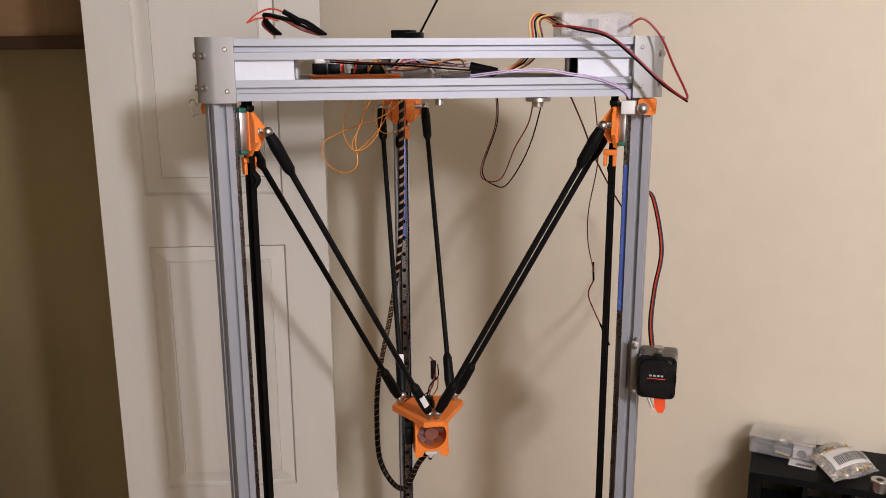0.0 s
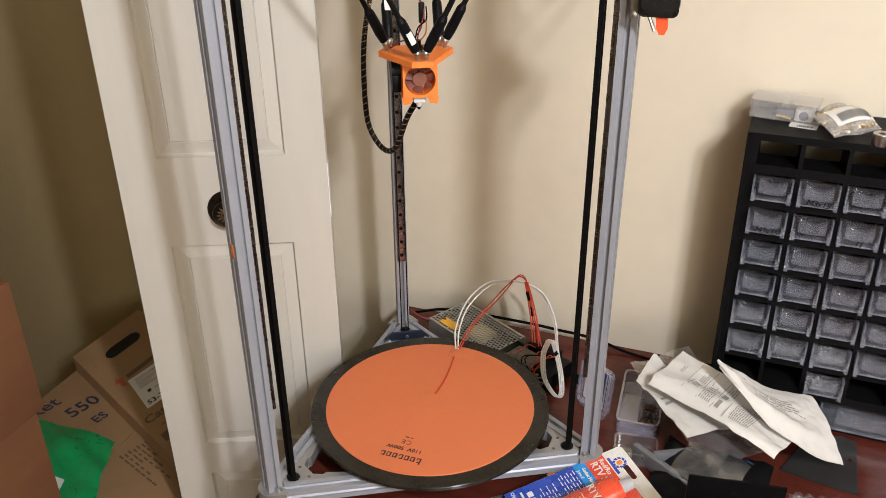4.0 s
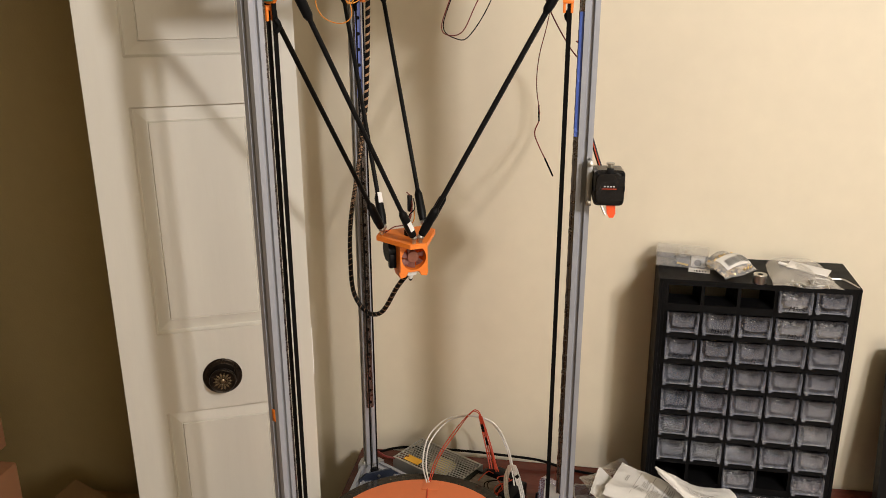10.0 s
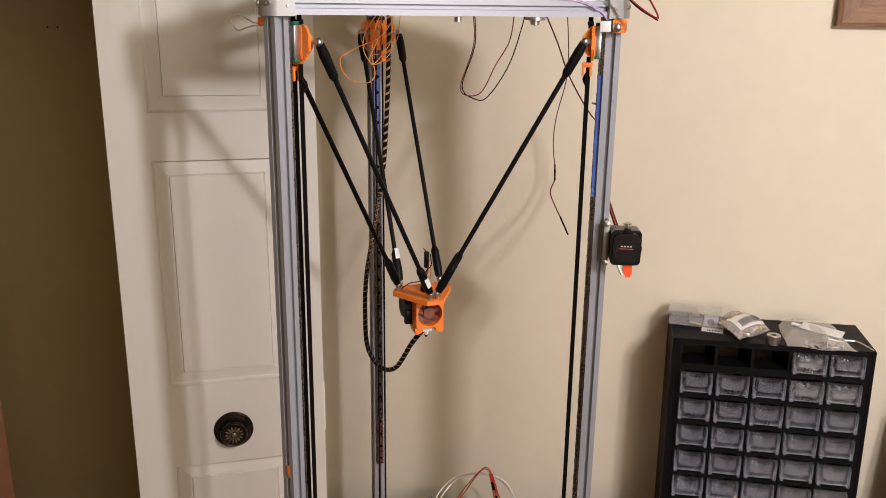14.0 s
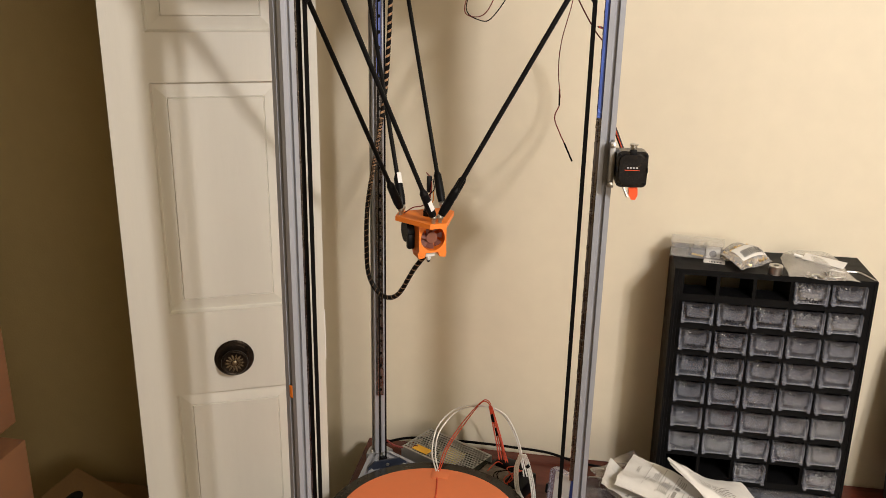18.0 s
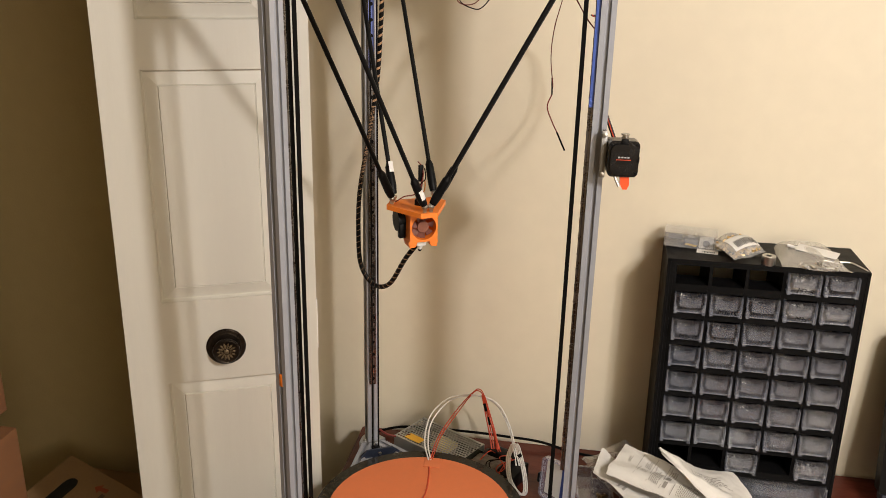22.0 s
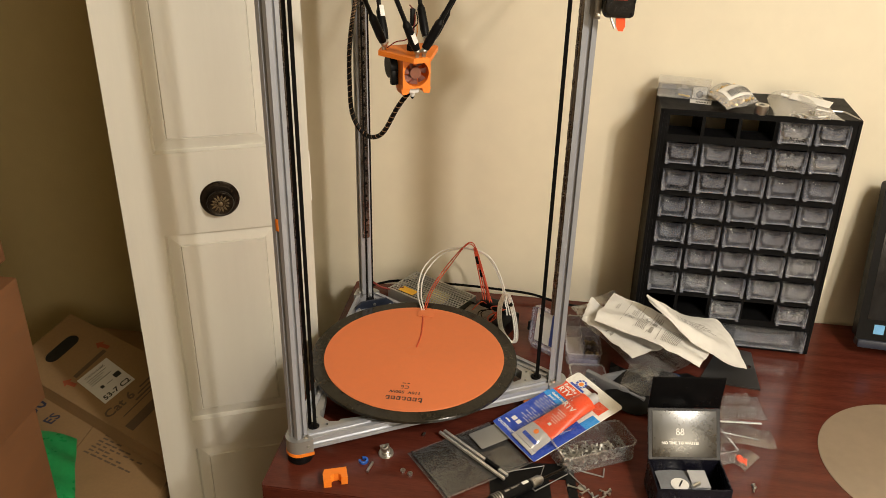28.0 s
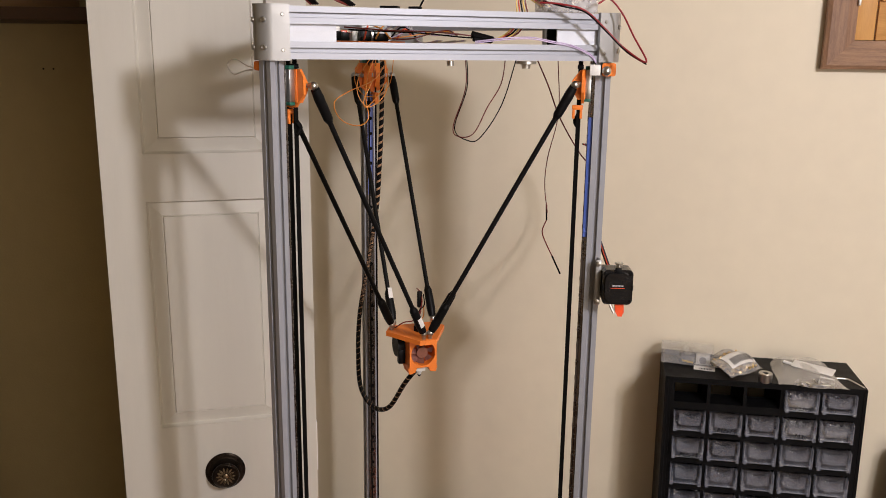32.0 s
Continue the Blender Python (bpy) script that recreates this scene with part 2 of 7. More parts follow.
PURPLE = material("lilac wire", (0.52, 0.42, 0.62), 0.45, vary=0.08, scale=90)
YELW = material("yellow wire", (0.70, 0.48, 0.10), 0.45, vary=0.08, scale=90)
BROWNW = material("dark red wire", (0.16, 0.02, 0.015), 0.45, vary=0.1, scale=90)
SCREEN = material("dark monitor glass", (0.008, 0.009, 0.012), 0.15, vary=0.2, scale=10)
STICK = material("light blue sticker", (0.15, 0.42, 0.75), 0.4, vary=0.1, scale=60)
GREYINK = material("grey print on paper", (0.27, 0.255, 0.235), 0.7, scale=90)

KEYSTEEL = material("dull hex key steel", (0.26, 0.255, 0.25), 0.55, metal=0.5, vary=0.1, scale=120)

# ---- building helpers ----
def mesh(bm, name, mat):
    bmesh.ops.recalc_face_normals(bm, faces=bm.faces)
    me = bpy.data.meshes.new(name)
    bm.to_mesh(me)
    bm.free()
    me.materials.append(mat)
    return me


def smooth(me, degrees=35):
    me.shade_smooth()
    me.set_sharp_from_angle(angle=radians(degrees))
    return me


def part(name, bm, mat, parent, label="", m=None, soft=True):
    """One bmesh as one mesh object under a thing or a part."""
    me = mesh(bm, name, mat)
    if soft:
        smooth(me)
    ob = new(name, me)
    ob.parent = parent
    if m is not None:
        ob.matrix_basis = m
    return tagged(ob, label)


def again(ob, m):
    """The same piece once more under the same parent, on the same mesh."""
    o = ob.copy()
    scene.collection.objects.link(o)
    o.matrix_basis = m
    return o


def thing(name, m, label, category, group="", kind=""):
    ob = new(name)
    ob.empty_display_size = 0.02
    ob.matrix_basis = m
    return tagged(ob, label, category, group, kind)


def solo(name, bm, mat, m, label, category, group="", kind="", soft=True):
    """A thing that is a single mesh."""
    me = mesh(bm, name, mat)
    if soft:
        smooth(me)
    ob = new(name, me)
    ob.matrix_basis = m
    return tagged(ob, label, category, group, kind)


def bms(*fs):
    bm = bmesh.new()
    for f in fs:
        f(bm)
    return bm


def add_box(bm, lo, hi, bevel=0.0, m=None, seg=2):
    lo, hi = Vector(lo), Vector(hi)
    s = hi - lo
    mat = Matrix.Translation((lo + hi) / 2) @ Matrix.Diagonal((*s, 1))
    v = bmesh.ops.create_cube(bm, size=1, matrix=mat)["verts"]
    if bevel:
        es = list({e for q in v for e in q.link_edges})
        r = bmesh.ops.bevel(bm, geom=es, offset=bevel, segments=seg, affect="EDGES", profile=0.5)
        v = list({q for q in r["verts"]} | {q for q in v if q.is_valid})
    if m is not None:
        bmesh.ops.transform(bm, matrix=m, verts=[q for q in v if q.is_valid])
    return bm


def box(lo, hi, bevel=0.0, m=None):
    return add_box(bmesh.new(), lo, hi, bevel, m)


def add_rod(bm, a, b, r, r2=None, seg=14, caps=True):
    a, b = Vector(a), Vector(b)
    d = b - a
    q = d.to_track_quat("Z", "Y").to_matrix().to_4x4()
    bmesh.ops.create_cone(bm, cap_ends=caps, segments=seg, radius1=r, radius2=r if r2 is None else r2, depth=d.length,
                          matrix=Matrix.Translation((a + b) / 2) @ q)
    return bm


def rod(a, b, r, r2=None, seg=14):
    return add_rod(bmesh.new(), a, b, r, r2, seg)


def add_lathe(bm, prof, seg=28, m=None):
    """A turned shape about z from (radius, height) pairs."""
    rings = []
    for r, z in prof:
        rings.append([bm.verts.new((max(r, 1e-5) * math.cos(2 * math.pi * k / seg), max(r, 1e-5) * math.sin(2 * math.pi * k / seg), z)) for k in range(seg)])
    for a, b in zip(rings, rings[1:]):
        for k in range(seg):
            bm.faces.new((a[k], a[(k + 1) % seg], b[(k + 1) % seg], b[k]))
    bm.faces.new(rings[0][::-1])
    bm.faces.new(rings[-1])
    if m is not None:
        bmesh.ops.transform(bm, matrix=m, verts=[v for r in rings for v in r])
    return bm


def lathe(prof, seg=28, m=None):
    return add_lathe(bmesh.new(), prof, seg, m)


def add_prism(bm, poly, z0, z1, m=None, holes=()):
    """An outline in x and y raised from z0 to z1."""
    if holes:
        es = []
        vs = []
        for loop in (poly, *holes):
            v = [bm.verts.new((x, y, z0)) for x, y in loop]
            vs += v
            es += [bm.edges.new((v[k], v[(k + 1) % len(v)])) for k in range(len(v))]
        fs = [g for g in bmesh.ops.triangle_fill(bm, use_beauty=True, use_dissolve=False, edges=es)["geom"] if isinstance(g, bmesh.types.BMFace)]
        up = bmesh.ops.extrude_face_region(bm, geom=fs)["geom"]
        top = [g for g in up if isinstance(g, bmesh.types.BMVert)]
        bmesh.ops.translate(bm, verts=top, vec=(0, 0, z1 - z0))
        allv = vs + top
    else:
        a = [bm.verts.new((x, y, z0)) for x, y in poly]
        b = [bm.verts.new((x, y, z1)) for x, y in poly]
        n = len(poly)
        bm.faces.new(a[::-1])
        bm.faces.new(b)
        for k in range(n):
            bm.faces.new((a[k], a[(k + 1) % n], b[(k + 1) % n], b[k]))
        allv = a + b
    if m is not None:
        bmesh.ops.transform(bm, matrix=m, verts=allv)
    return bm


def prism(poly, z0, z1, m=None, holes=()):
    return add_prism(bmesh.new(), poly, z0, z1, m, holes)


def circle(r, n=28, cx=0.0, cy=0.0, a0=0.0, a1=360.0):
    full = abs(a1 - a0) >= 360
    return [(cx + r * math.cos(radians(a0 + (a1 - a0) * k / (n if full else n - 1))), cy + r * math.sin(radians(a0 + (a1 - a0) * k / (n if full else n - 1)))) for k in range(n)]


def rounded(x0, y0, x1, y1, r, n=5):
    out = []
    for cx, cy, a in ((x1 - r, y1 - r, 0), (x0 + r, y1 - r, 90), (x0 + r, y0 + r, 180), (x1 - r, y0 + r, 270)):
        out += circle(r, n, cx, cy, a, a + 90)
    return out


def glide(pts, n=6):
    """A smooth line through the points."""
    p = [Vector(q) for q in pts]
    p = [2 * p[0] - p[1]] + p + [2 * p[-1] - p[-2]]
    out = []
    for k in range(1, len(p) - 2):
        for j in range(n):
            t = j / n
            a, b, c, d = p[k - 1], p[k], p[k + 1], p[k + 2]
            out.append(0.5 * (2 * b + (c - a) * t + (2 * a - 5 * b + 4 * c - d) * t * t + (3 * b - a - 3 * c + d) * t ** 3))
    out.append(p[-2])
    return out


def add_tube(bm, pts, r, seg=7, n=6, wide=1.0):
    line = glide(pts, n) if n > 1 else [Vector(p) for p in pts]
    rings = []
    side = None
    for k, p in enumerate(line):
        t = (line[min(k + 1, len(line) - 1)] - line[max(k - 1, 0)]).normalized()
        if side is None:
            side = t.orthogonal().normalized()
        side = (side - t * side.dot(t)).normalized()
        up = t.cross(side)
        rings.append([bm.verts.new(p + side * r * wide * math.cos(2 * math.pi * j / seg) + up * r * math.sin(2 * math.pi * j / seg)) for j in range(seg)])
    for a, b in zip(rings, rings[1:]):
        for j in range(seg):
            bm.faces.new((a[j], a[(j + 1) % seg], b[(j + 1) % seg], b[j]))
    bm.faces.new(rings[0][::-1])
    bm.faces.new(rings[-1])
    return bm


def tube(pts, r, seg=7, n=6):
    return add_tube(bmesh.new(), pts, r, seg, n)


def sheet(w, h, nx, ny, fold, thick=0.0006):
    """A thin sheet w by h, bent by fold(u, v) -> (x, y, z), with a real thickness."""
    bm = bmesh.new()
    g = [[bm.verts.new(fold(w * i / nx, h * j / ny)) for i in range(nx + 1)] for j in range(ny + 1)]
    fs = [bm.faces.new((g[j][i], g[j][i + 1], g[j + 1][i + 1], g[j + 1][i])) for j in range(ny) for i in range(nx)]
    bmesh.ops.recalc_face_normals(bm, faces=fs)
    bmesh.ops.solidify(bm, geom=fs, thickness=thick)
    return bm


def words(name, text, size, mat, parent, m, label="", deep=0.0002, space=1.0, bold=0.0, slant=0.0):
    """Raised lettering in the built-in font, as a mesh part."""
    cu = bpy.data.curves.new(name, "FONT")
    cu.body, cu.size, cu.extrude, cu.space_character, cu.offset = text, size, deep, space, bold
    cu.align_x, cu.align_y, cu.resolution_u, cu.shear = "CENTER", "CENTER", 2, slant
    tmp = bpy.data.objects.new(name, cu)
    me = bpy.data.meshes.new_from_object(tmp)
    bpy.data.objects.remove(tmp)
    me.materials.clear()
    me.materials.append(mat)
    ob = new(name, me)
    ob.parent = parent
    ob.matrix_basis = m
    return tagged(ob, label)


def bars(rows, mat, name, parent, m, label="", deep=0.0003):
    """Unreadable print as plain bars: rows of (x0, y0, x1, y1)."""
    bm = bmesh.new()
    for x0, y0, x1, y1 in rows:
        add_box(bm, (x0, y0, 0), (x1, y1, deep))
    return part(name, bm, mat, parent, label, m, soft=False)


def hump(u, w, p=1.0):
    """Nought at both ends of w and one in the middle."""
    return max(0.0, math.sin(math.pi * u / w)) ** p

# ---- the room ----
# colour of the unseen closing walls, dark and warm to limit bounced fill
ROOM = material("dim warm bounce wall", (0.28, 0.21, 0.12), 0.8, vary=0.06, scale=4, bump=0.2, bump_scale=200)
WALL_TURN = -1.3
wall_m = pose(0.3, 0.652, 0, 0, 0, WALL_TURN)


def wall(name, lo, hi, mat, m=Matrix(), label="", cat="wall"):
    return solo(name, box(lo, hi), mat, m, label, cat, kind="structure", soft=False)


wall("wall_back", (-0.68, 0, 0), (3.0, 0.12, 2.50), WALL, wall_m, "cream painted plaster wall behind the desk")
wall("wall_closet_side", (-0.42, 0.80, 0), (-0.36, 0.86, 2.50), CLOSET, Matrix(), "closet return wall with shade put into its tan colour")
wall("wall_closet_back", (-1.62, 0.86, 0), (-0.36, 0.96, 2.50), CLOSET, Matrix(), "closet back wall with shade put into its tan colour")
wall("wall_left", (-1.74, -3.4, 0), (-1.62, 0.96, 2.50), CLOSET, Matrix(), "side wall beside the closet in the same shade-darkened colour")
wall("wall_front", (-1.74, -3.52, 0), (3.42, -3.4, 2.50), ROOM, Matrix(), "unseen wall closing the room, brown to dim and warm bounce")
wall("wall_right", (3.3, -3.4, 0), (3.42, 0.45, 2.50), ROOM, Matrix(), "unseen wall closing the room, brown to dim and warm bounce")
wall("floor", (-1.74, -3.52, -0.1), (3.42, 0.96, 0), FLOOR, Matrix(), "brown carpet floor", "floor")
wall("ceiling", (-1.74, -3.52, 2.50), (3.42, 0.96, 2.54), CEIL, Matrix(), "unseen ceiling, coloured dim and warm to tame bounced light", "ceiling")

# bifold closet door leaf, standing open
door_m = pose(-0.305, 0.268, 0.012, 0, 0, 24)
door = thing("door_1", door_m, "open white bifold closet door leaf with moulded panels", "door", kind="structure")
DW, DT, DH = 0.311, 0.030, 2.02
U0, U1, SL = 0.0615, 0.251, 0.022
PANELS = [(0.13, 0.521), (0.589, 0.984), (1.131, 1.503), (1.576, 1.93)]
part("slab", box((0, 0.012, 0), (DW, DT, DH), 0.001), DOORP, door)
for name, u0, u1, z0, z1 in [("stile", 0, U0, 0, DH), ("stile", U1, DW, 0, DH)] + [
        ("rail", U0, U1, a, b) for a, b in zip([0] + [p[1] for p in PANELS], [p[0] for p in PANELS] + [DH])]:
    part(name, box((u0, 0, z0), (u1, 0.012, z1)), DOORP, door, soft=False)


def raised(bm, u0, z0, u1, z1):
    """A sunk field with a sloping border and a step before the flat middle."""
    def ring(d, y):
        return [bm.verts.new(p) for p in ((u0 + d, y, z0 + d), (u1 - d, y, z0 + d), (u1 - d, y, z1 - d), (u0 + d, y, z1 - d))]
    rs = [ring(0, 0.0122), ring(0, 0.0004), ring(0.0014, 0.0052), ring(0.0034, 0.0088), ring(SL, 0.0040), ring(SL + 0.0010, 0.0052), ring(SL + 0.0026, 0.0024)]
    for a, b in zip(rs, rs[1:]):
        for k in range(4):
            bm.faces.new((a[k], a[(k + 1) % 4], b[(k + 1) % 4], b[k]))
    bm.faces.new(rs[-1])
    bm.faces.new(rs[0][::-1])
    return bm


for z0, z1 in PANELS:
    part("panel", raised(bmesh.new(), U0 + 0.0001, z0 + 0.0001, U1 - 0.0001, z1 - 0.0001), DOORP, door, soft=False)
part("hinge", box((DW + 0.0001, 0.003, 1.024), (DW + 0.0016, 0.020, 1.114)), WHITE, door, "white painted hinge")
knob_m = pose(0.158, 0, 1.044, 90) @ Matrix.Diagonal((1, 1, 0.58, 1))
knob = part("door_knob", lathe([(0.0, -0.001), (0.0320, -0.001), (0.0325, 0.002), (0.0300, 0.0055), (0.0260, 0.0065), (0.0245, 0.009), (0.013, 0.010), (0.011, 0.018), (0.015, 0.022), (0.0205, 0.026), (0.0222, 0.031), (0.0215, 0.036), (0.0195, 0.0385), (0.0180, 0.0375), (0.0, 0.0372)], 36), BRONZE, door, "dark bronze knob on a round rose", knob_m)
fl = bmesh.new()
for k in range(14):
    a = 2 * math.pi * k / 14
    bmesh.ops.create_icosphere(fl, subdivisions=1, radius=0.0036, matrix=Matrix.Rotation(a, 4, "Z") @ Matrix.Translation((0.0105, 0, 0.0372)) @ Matrix.Diagonal((1.7, 0.55, 0.42, 1)))
add_lathe(fl, [(0.0042, 0.036), (0.0045, 0.0385), (0.0025, 0.0405), (0.0, 0.041)], 12)
part("rosette", fl, BRASSY, knob, "raised worn flower relief")

# ---- the desk ----
desk = thing("desk", pose(0, 0, 0), "dark mahogany desk with black legs, crowded with parts", "desk")
DX, DY = 1.85, 0.620
top = prism(rounded(0, 0, DX, DY, 0.004, 3), 0.724, 0.75)
part("desktop", top, DESK, desk)
part("edge_band", box((0.002, -0.0016, 0.7255), (DX - 0.002, 0.0006, 0.7485), 0.0006), DESK, desk)
part("side_panel", box((0.012, 0.02, 0.0), (0.036, DY - 0.02, 0.724), 0.001), DESKDARK, desk)
part("side_panel", box((DX - 0.036, 0.02, 0.0), (DX - 0.012, DY - 0.02, 0.724), 0.001), DESKDARK, desk)
part("front_panel", box((0.036, 0.03, 0.20), (0.62, 0.045, 0.724), 0.001), DESKDARK, desk, "black drawer front panel")
part("handle_plate", box((0.075, 0.022, 0.655), (0.19, 0.03, 0.70), 0.003), ALUPLATE, desk, "grey metal label plate")

# ---- the delta printer ----
PC, PR, PTURN = Vector((0.1695, 0.287, 0)), 0.2547, -0.75
BC = Vector((0.181, 0.290, 0))
EC = Vector((0.1738, 0.2875, 0))
BASE_Z, BASE_T = 0.773, 0.793
TOP0, TOP1 = 1.7342, 1.7948
printer = thing("delta_printer", Matrix.Translation((PC.x, PC.y, 0.75)), "half-built delta 3D printer of aluminium extrusions and orange printed parts", "3D printer")
PZ = -0.75


def tower_m(k):
    """The frame of a tower: x outwards, y along the tangent, at the column's axis; z is the world's less the desk."""
    a = PTURN + 120 * k
    return pose(PR * math.cos(radians(a)), PR * math.sin(radians(a)), PZ, 0, 0, a)


def side_m(k):
    """The frame of a side between towers k and k + 1: x along it, y outwards, origin under the printer's middle."""
    return pose(0, 0, PZ, 0, 0, PTURN + 120 * k + 60 - 90)


HALF = [(-0.010, -0.010), (-0.0031, -0.010), (-0.0031, -0.0082), (-0.0052, -0.0082), (-0.0052, -0.0068), (-0.0024, -0.0042), (0.0024, -0.0042), (0.0052, -0.0068), (0.0052, -0.0082), (0.0031, -0.0082), (0.0031, -0.010)]
PROFILE = []
for q in range(4):
    c, s = ((1, 0), (0, 1), (-1, 0), (0, -1))[q]
    PROFILE += [(x * c - y * s, x * s + y * c) for x, y in HALF]

column_bm = prism(PROFILE, BASE_Z, TOP1)
column = part("column", column_bm, ALU, printer, "slotted aluminium column", tower_m(0), soft=False)
for k in (1, 2):
    again(column, tower_m(k))
BAR = 0.412
OFF = 0.1315
lay = Matrix(((0, 0, 1, 0), (1, 0, 0, 0), (0, 1, 0, 0), (0, 0, 0, 1)))
bar = part("frame_bar", prism(PROFILE, -BAR / 2, BAR / 2), ALU, printer, "slotted aluminium cross bar", side_m(0) @ Matrix.Translation((0, OFF, BASE_Z + 0.010)) @ lay, soft=False)
for k in range(3):
    for z in (BASE_Z + 0.010, TOP0 + 0.0105, TOP1 - 0.0105):
        if (k, z) != (0, BASE_Z + 0.010):
            again(bar, side_m(k) @ Matrix.Translation((0, OFF, z)) @ lay)


def corner_outline():
    """The outline of a corner bracket round a column: a round nose outwards and an arm along each bar."""
    pts = []
    arms = []
    for s in (1, -1):
        # bars leave the corner at 150 degrees from the outward direction
        a = radians(150 * s)
        d, n = Vector((math.cos(a), math.sin(a))), Vector((-math.sin(a) * s, math.cos(a) * s))
        arms.append((d, n))
    (d1, n1), (d2, n2) = arms
    o = 0.0192
    c1 = Vector((0, 0)) - n1 * o
    c2 = Vector((0, 0)) - n2 * o
    L = 0.019
    a1 = math.degrees(math.atan2(c1.y, c1.x))
    out = [tuple(c1 + d1 * L)]
    n = 12
    for k in range(n + 1):
        a = a1 + (-2 * a1) * k / n
        out.append((o * math.cos(radians(a)), o * math.sin(radians(a))))
    out.append(tuple(c2 + d2 * L))
    out.append(tuple(c2 + d2 * L + n2 * 0.005))
    out.append((-0.0105, -0.0125))
    out.append((-0.0105, 0.0125))
    out.append(tuple(c1 + d1 * L + n1 * 0.005))
    return out


OUT = corner_outline()
bracket = part("corner_bracket", prism(OUT, TOP0 - 0.001, TOP1 + 0.001), ALUPLATE, printer, "bent aluminium corner bracket with screws", tower_m(0))
foot_br = part("base_bracket", prism(OUT, BASE_Z - 0.0015, BASE_T + 0.0015), ALUPLATE, printer, "rounded aluminium base corner", tower_m(0))
spacer = part("spacer", prism([(x * 1.03, y * 1.03) for x, y in OUT], BASE_Z - 0.0075, BASE_Z - 0.0018), PLA, printer, "orange printed spacer", tower_m(0))
foot = part("foot", lathe([(0.019, 0.0), (0.0205, 0.003), (0.0195, 0.0152), (0.017, 0.0152)], 24), BLACK, printer, "black rubber foot", tower_m(0) @ Matrix.Translation((-0.002, 0, 0.75)))
screw_prof = [(0.0, 0.0), (0.0042, 0.0), (0.0042, 0.0012), (0.0034, 0.0030), (0.0022, 0.0033), (0.0020, 0.0022), (0.0, 0.0022)]
screw = None


def screws(m, mats, prof=screw_prof, parent=None):
    global screw
    for mm in mats:
        if screw is None:
            screw = part("screw", lathe(prof, 12), STEEL, printer, "", m @ mm)
        else:
            again(screw, m @ mm)


face = [Matrix.Rotation(radians(150 * s), 4, "Z") for s in (1, -1)]
for k in range(3):
    if k:
        again(bracket, tower_m(k)), again(foot_br, tower_m(k)), again(spacer, tower_m(k)), again(foot, tower_m(k) @ Matrix.Translation((-0.002, 0, 0.75)))
    for s, f in zip((1, -1), face):
        # screws into the round nose of the top bracket, and one at the end of each base arm
        for z in (TOP0 + 0.0135, TOP1 - 0.0165):
            screws(tower_m(k), [Matrix.Rotation(radians(27 * s), 4, "Z") @ pose(0.0188, 0, z, 0, 90) @ Matrix.Scale(0.82, 4)])
        screws(tower_m(k), [f @ pose(0.011, -0.0188 * s, BASE_Z + 0.01, 90 * s) @ Matrix.Scale(0.58, 4)])
        for z in (TOP0 + 0.0105, TOP1 - 0.0105):
            part("small_screw", lathe([(0.0, 0.0), (0.0022, 0.0), (0.0021, 0.0009), (0.0014, 0.0014), (0.0011, 0.0014), (0.0009, 0.0006), (0.0, 0.0006)], 12), STEEL, printer, "", tower_m(k) @ f @ pose(0.011, -0.0190 * s, z, 90 * s))
    for y in (0.0135, -0.0135):
        screws(tower_m(k), [pose(-0.003, y * 0.97, BASE_T + 0.0014)])

# plates between the bars near each top corner, and gussets at the base
for k in range(3):
    m = side_m(k)
    for s in (1, -1):
        nm = part("filler_plate", box((s * 0.175 - 0.030, OFF + 0.001, TOP0 + 0.0205), (s * 0.175 + 0.030, OFF + 0.0035, TOP1 - 0.0205)), COOLWHITE, printer, "white plate between the bars", m)
gus = [(-0.0125, 0.0004), (-0.0125, -0.0004), (-0.098, -0.0492), (-0.102, -0.0440), (-0.072, -0.0200), (-0.066, -0.0205), (-0.056, -0.0110), (-0.056, 0.0110), (-0.066, 0.0205), (-0.072, 0.0200), (-0.102, 0.0440), (-0.098, 0.0492)]
gusset = part("gusset_plate", prism(gus, BASE_Z + 0.001, BASE_T - 0.0015, holes=[circle(0.0088, 20, -0.0325, 0.0), circle(0.0026, 10, -0.049, 0.012), circle(0.0026, 10, -0.049, -0.012)]), ALUPLATE, printer, "aluminium gusset plate with a round opening", tower_m(0))
pulley = part("idler_pulley", lathe([(0.0, 0.774), (0.0070, 0.774), (0.0070, 0.790), (0.0080, 0.7905), (0.0080, 0.794), (0.005, 0.7945), (0.004, 0.797), (0.0, 0.797)], 18), BLACK, printer, "black belt pulley", tower_m(0) @ Matrix.Translation((-0.031, 0, 0)))
for k in (1, 2):
    again(gusset, tower_m(k))
    again(pulley, tower_m(k) @ Matrix.Translation((-0.031, 0, 0)))
back_m = tower_m(1)
mount = part("motor_mount", prism([(-0.0375, BASE_Z - 0.004), (0.0375, BASE_Z - 0.004), (0.0375, BASE_T + 0.0030), (0.0250, BASE_T + 0.0140), (-0.0250, BASE_T + 0.0140), (-0.0375, BASE_T + 0.0030)], -0.0600, -0.0562, Matrix(((0, 0, 1, 0), (1, 0, 0, 0), (0, 1, 0, 0), (0, 0, 0, 1)))), material("dark blue mount", (0.035, 0.045, 0.075), 0.35, metal=0.5, scale=60), printer, "dark blue plate with screws", back_m)
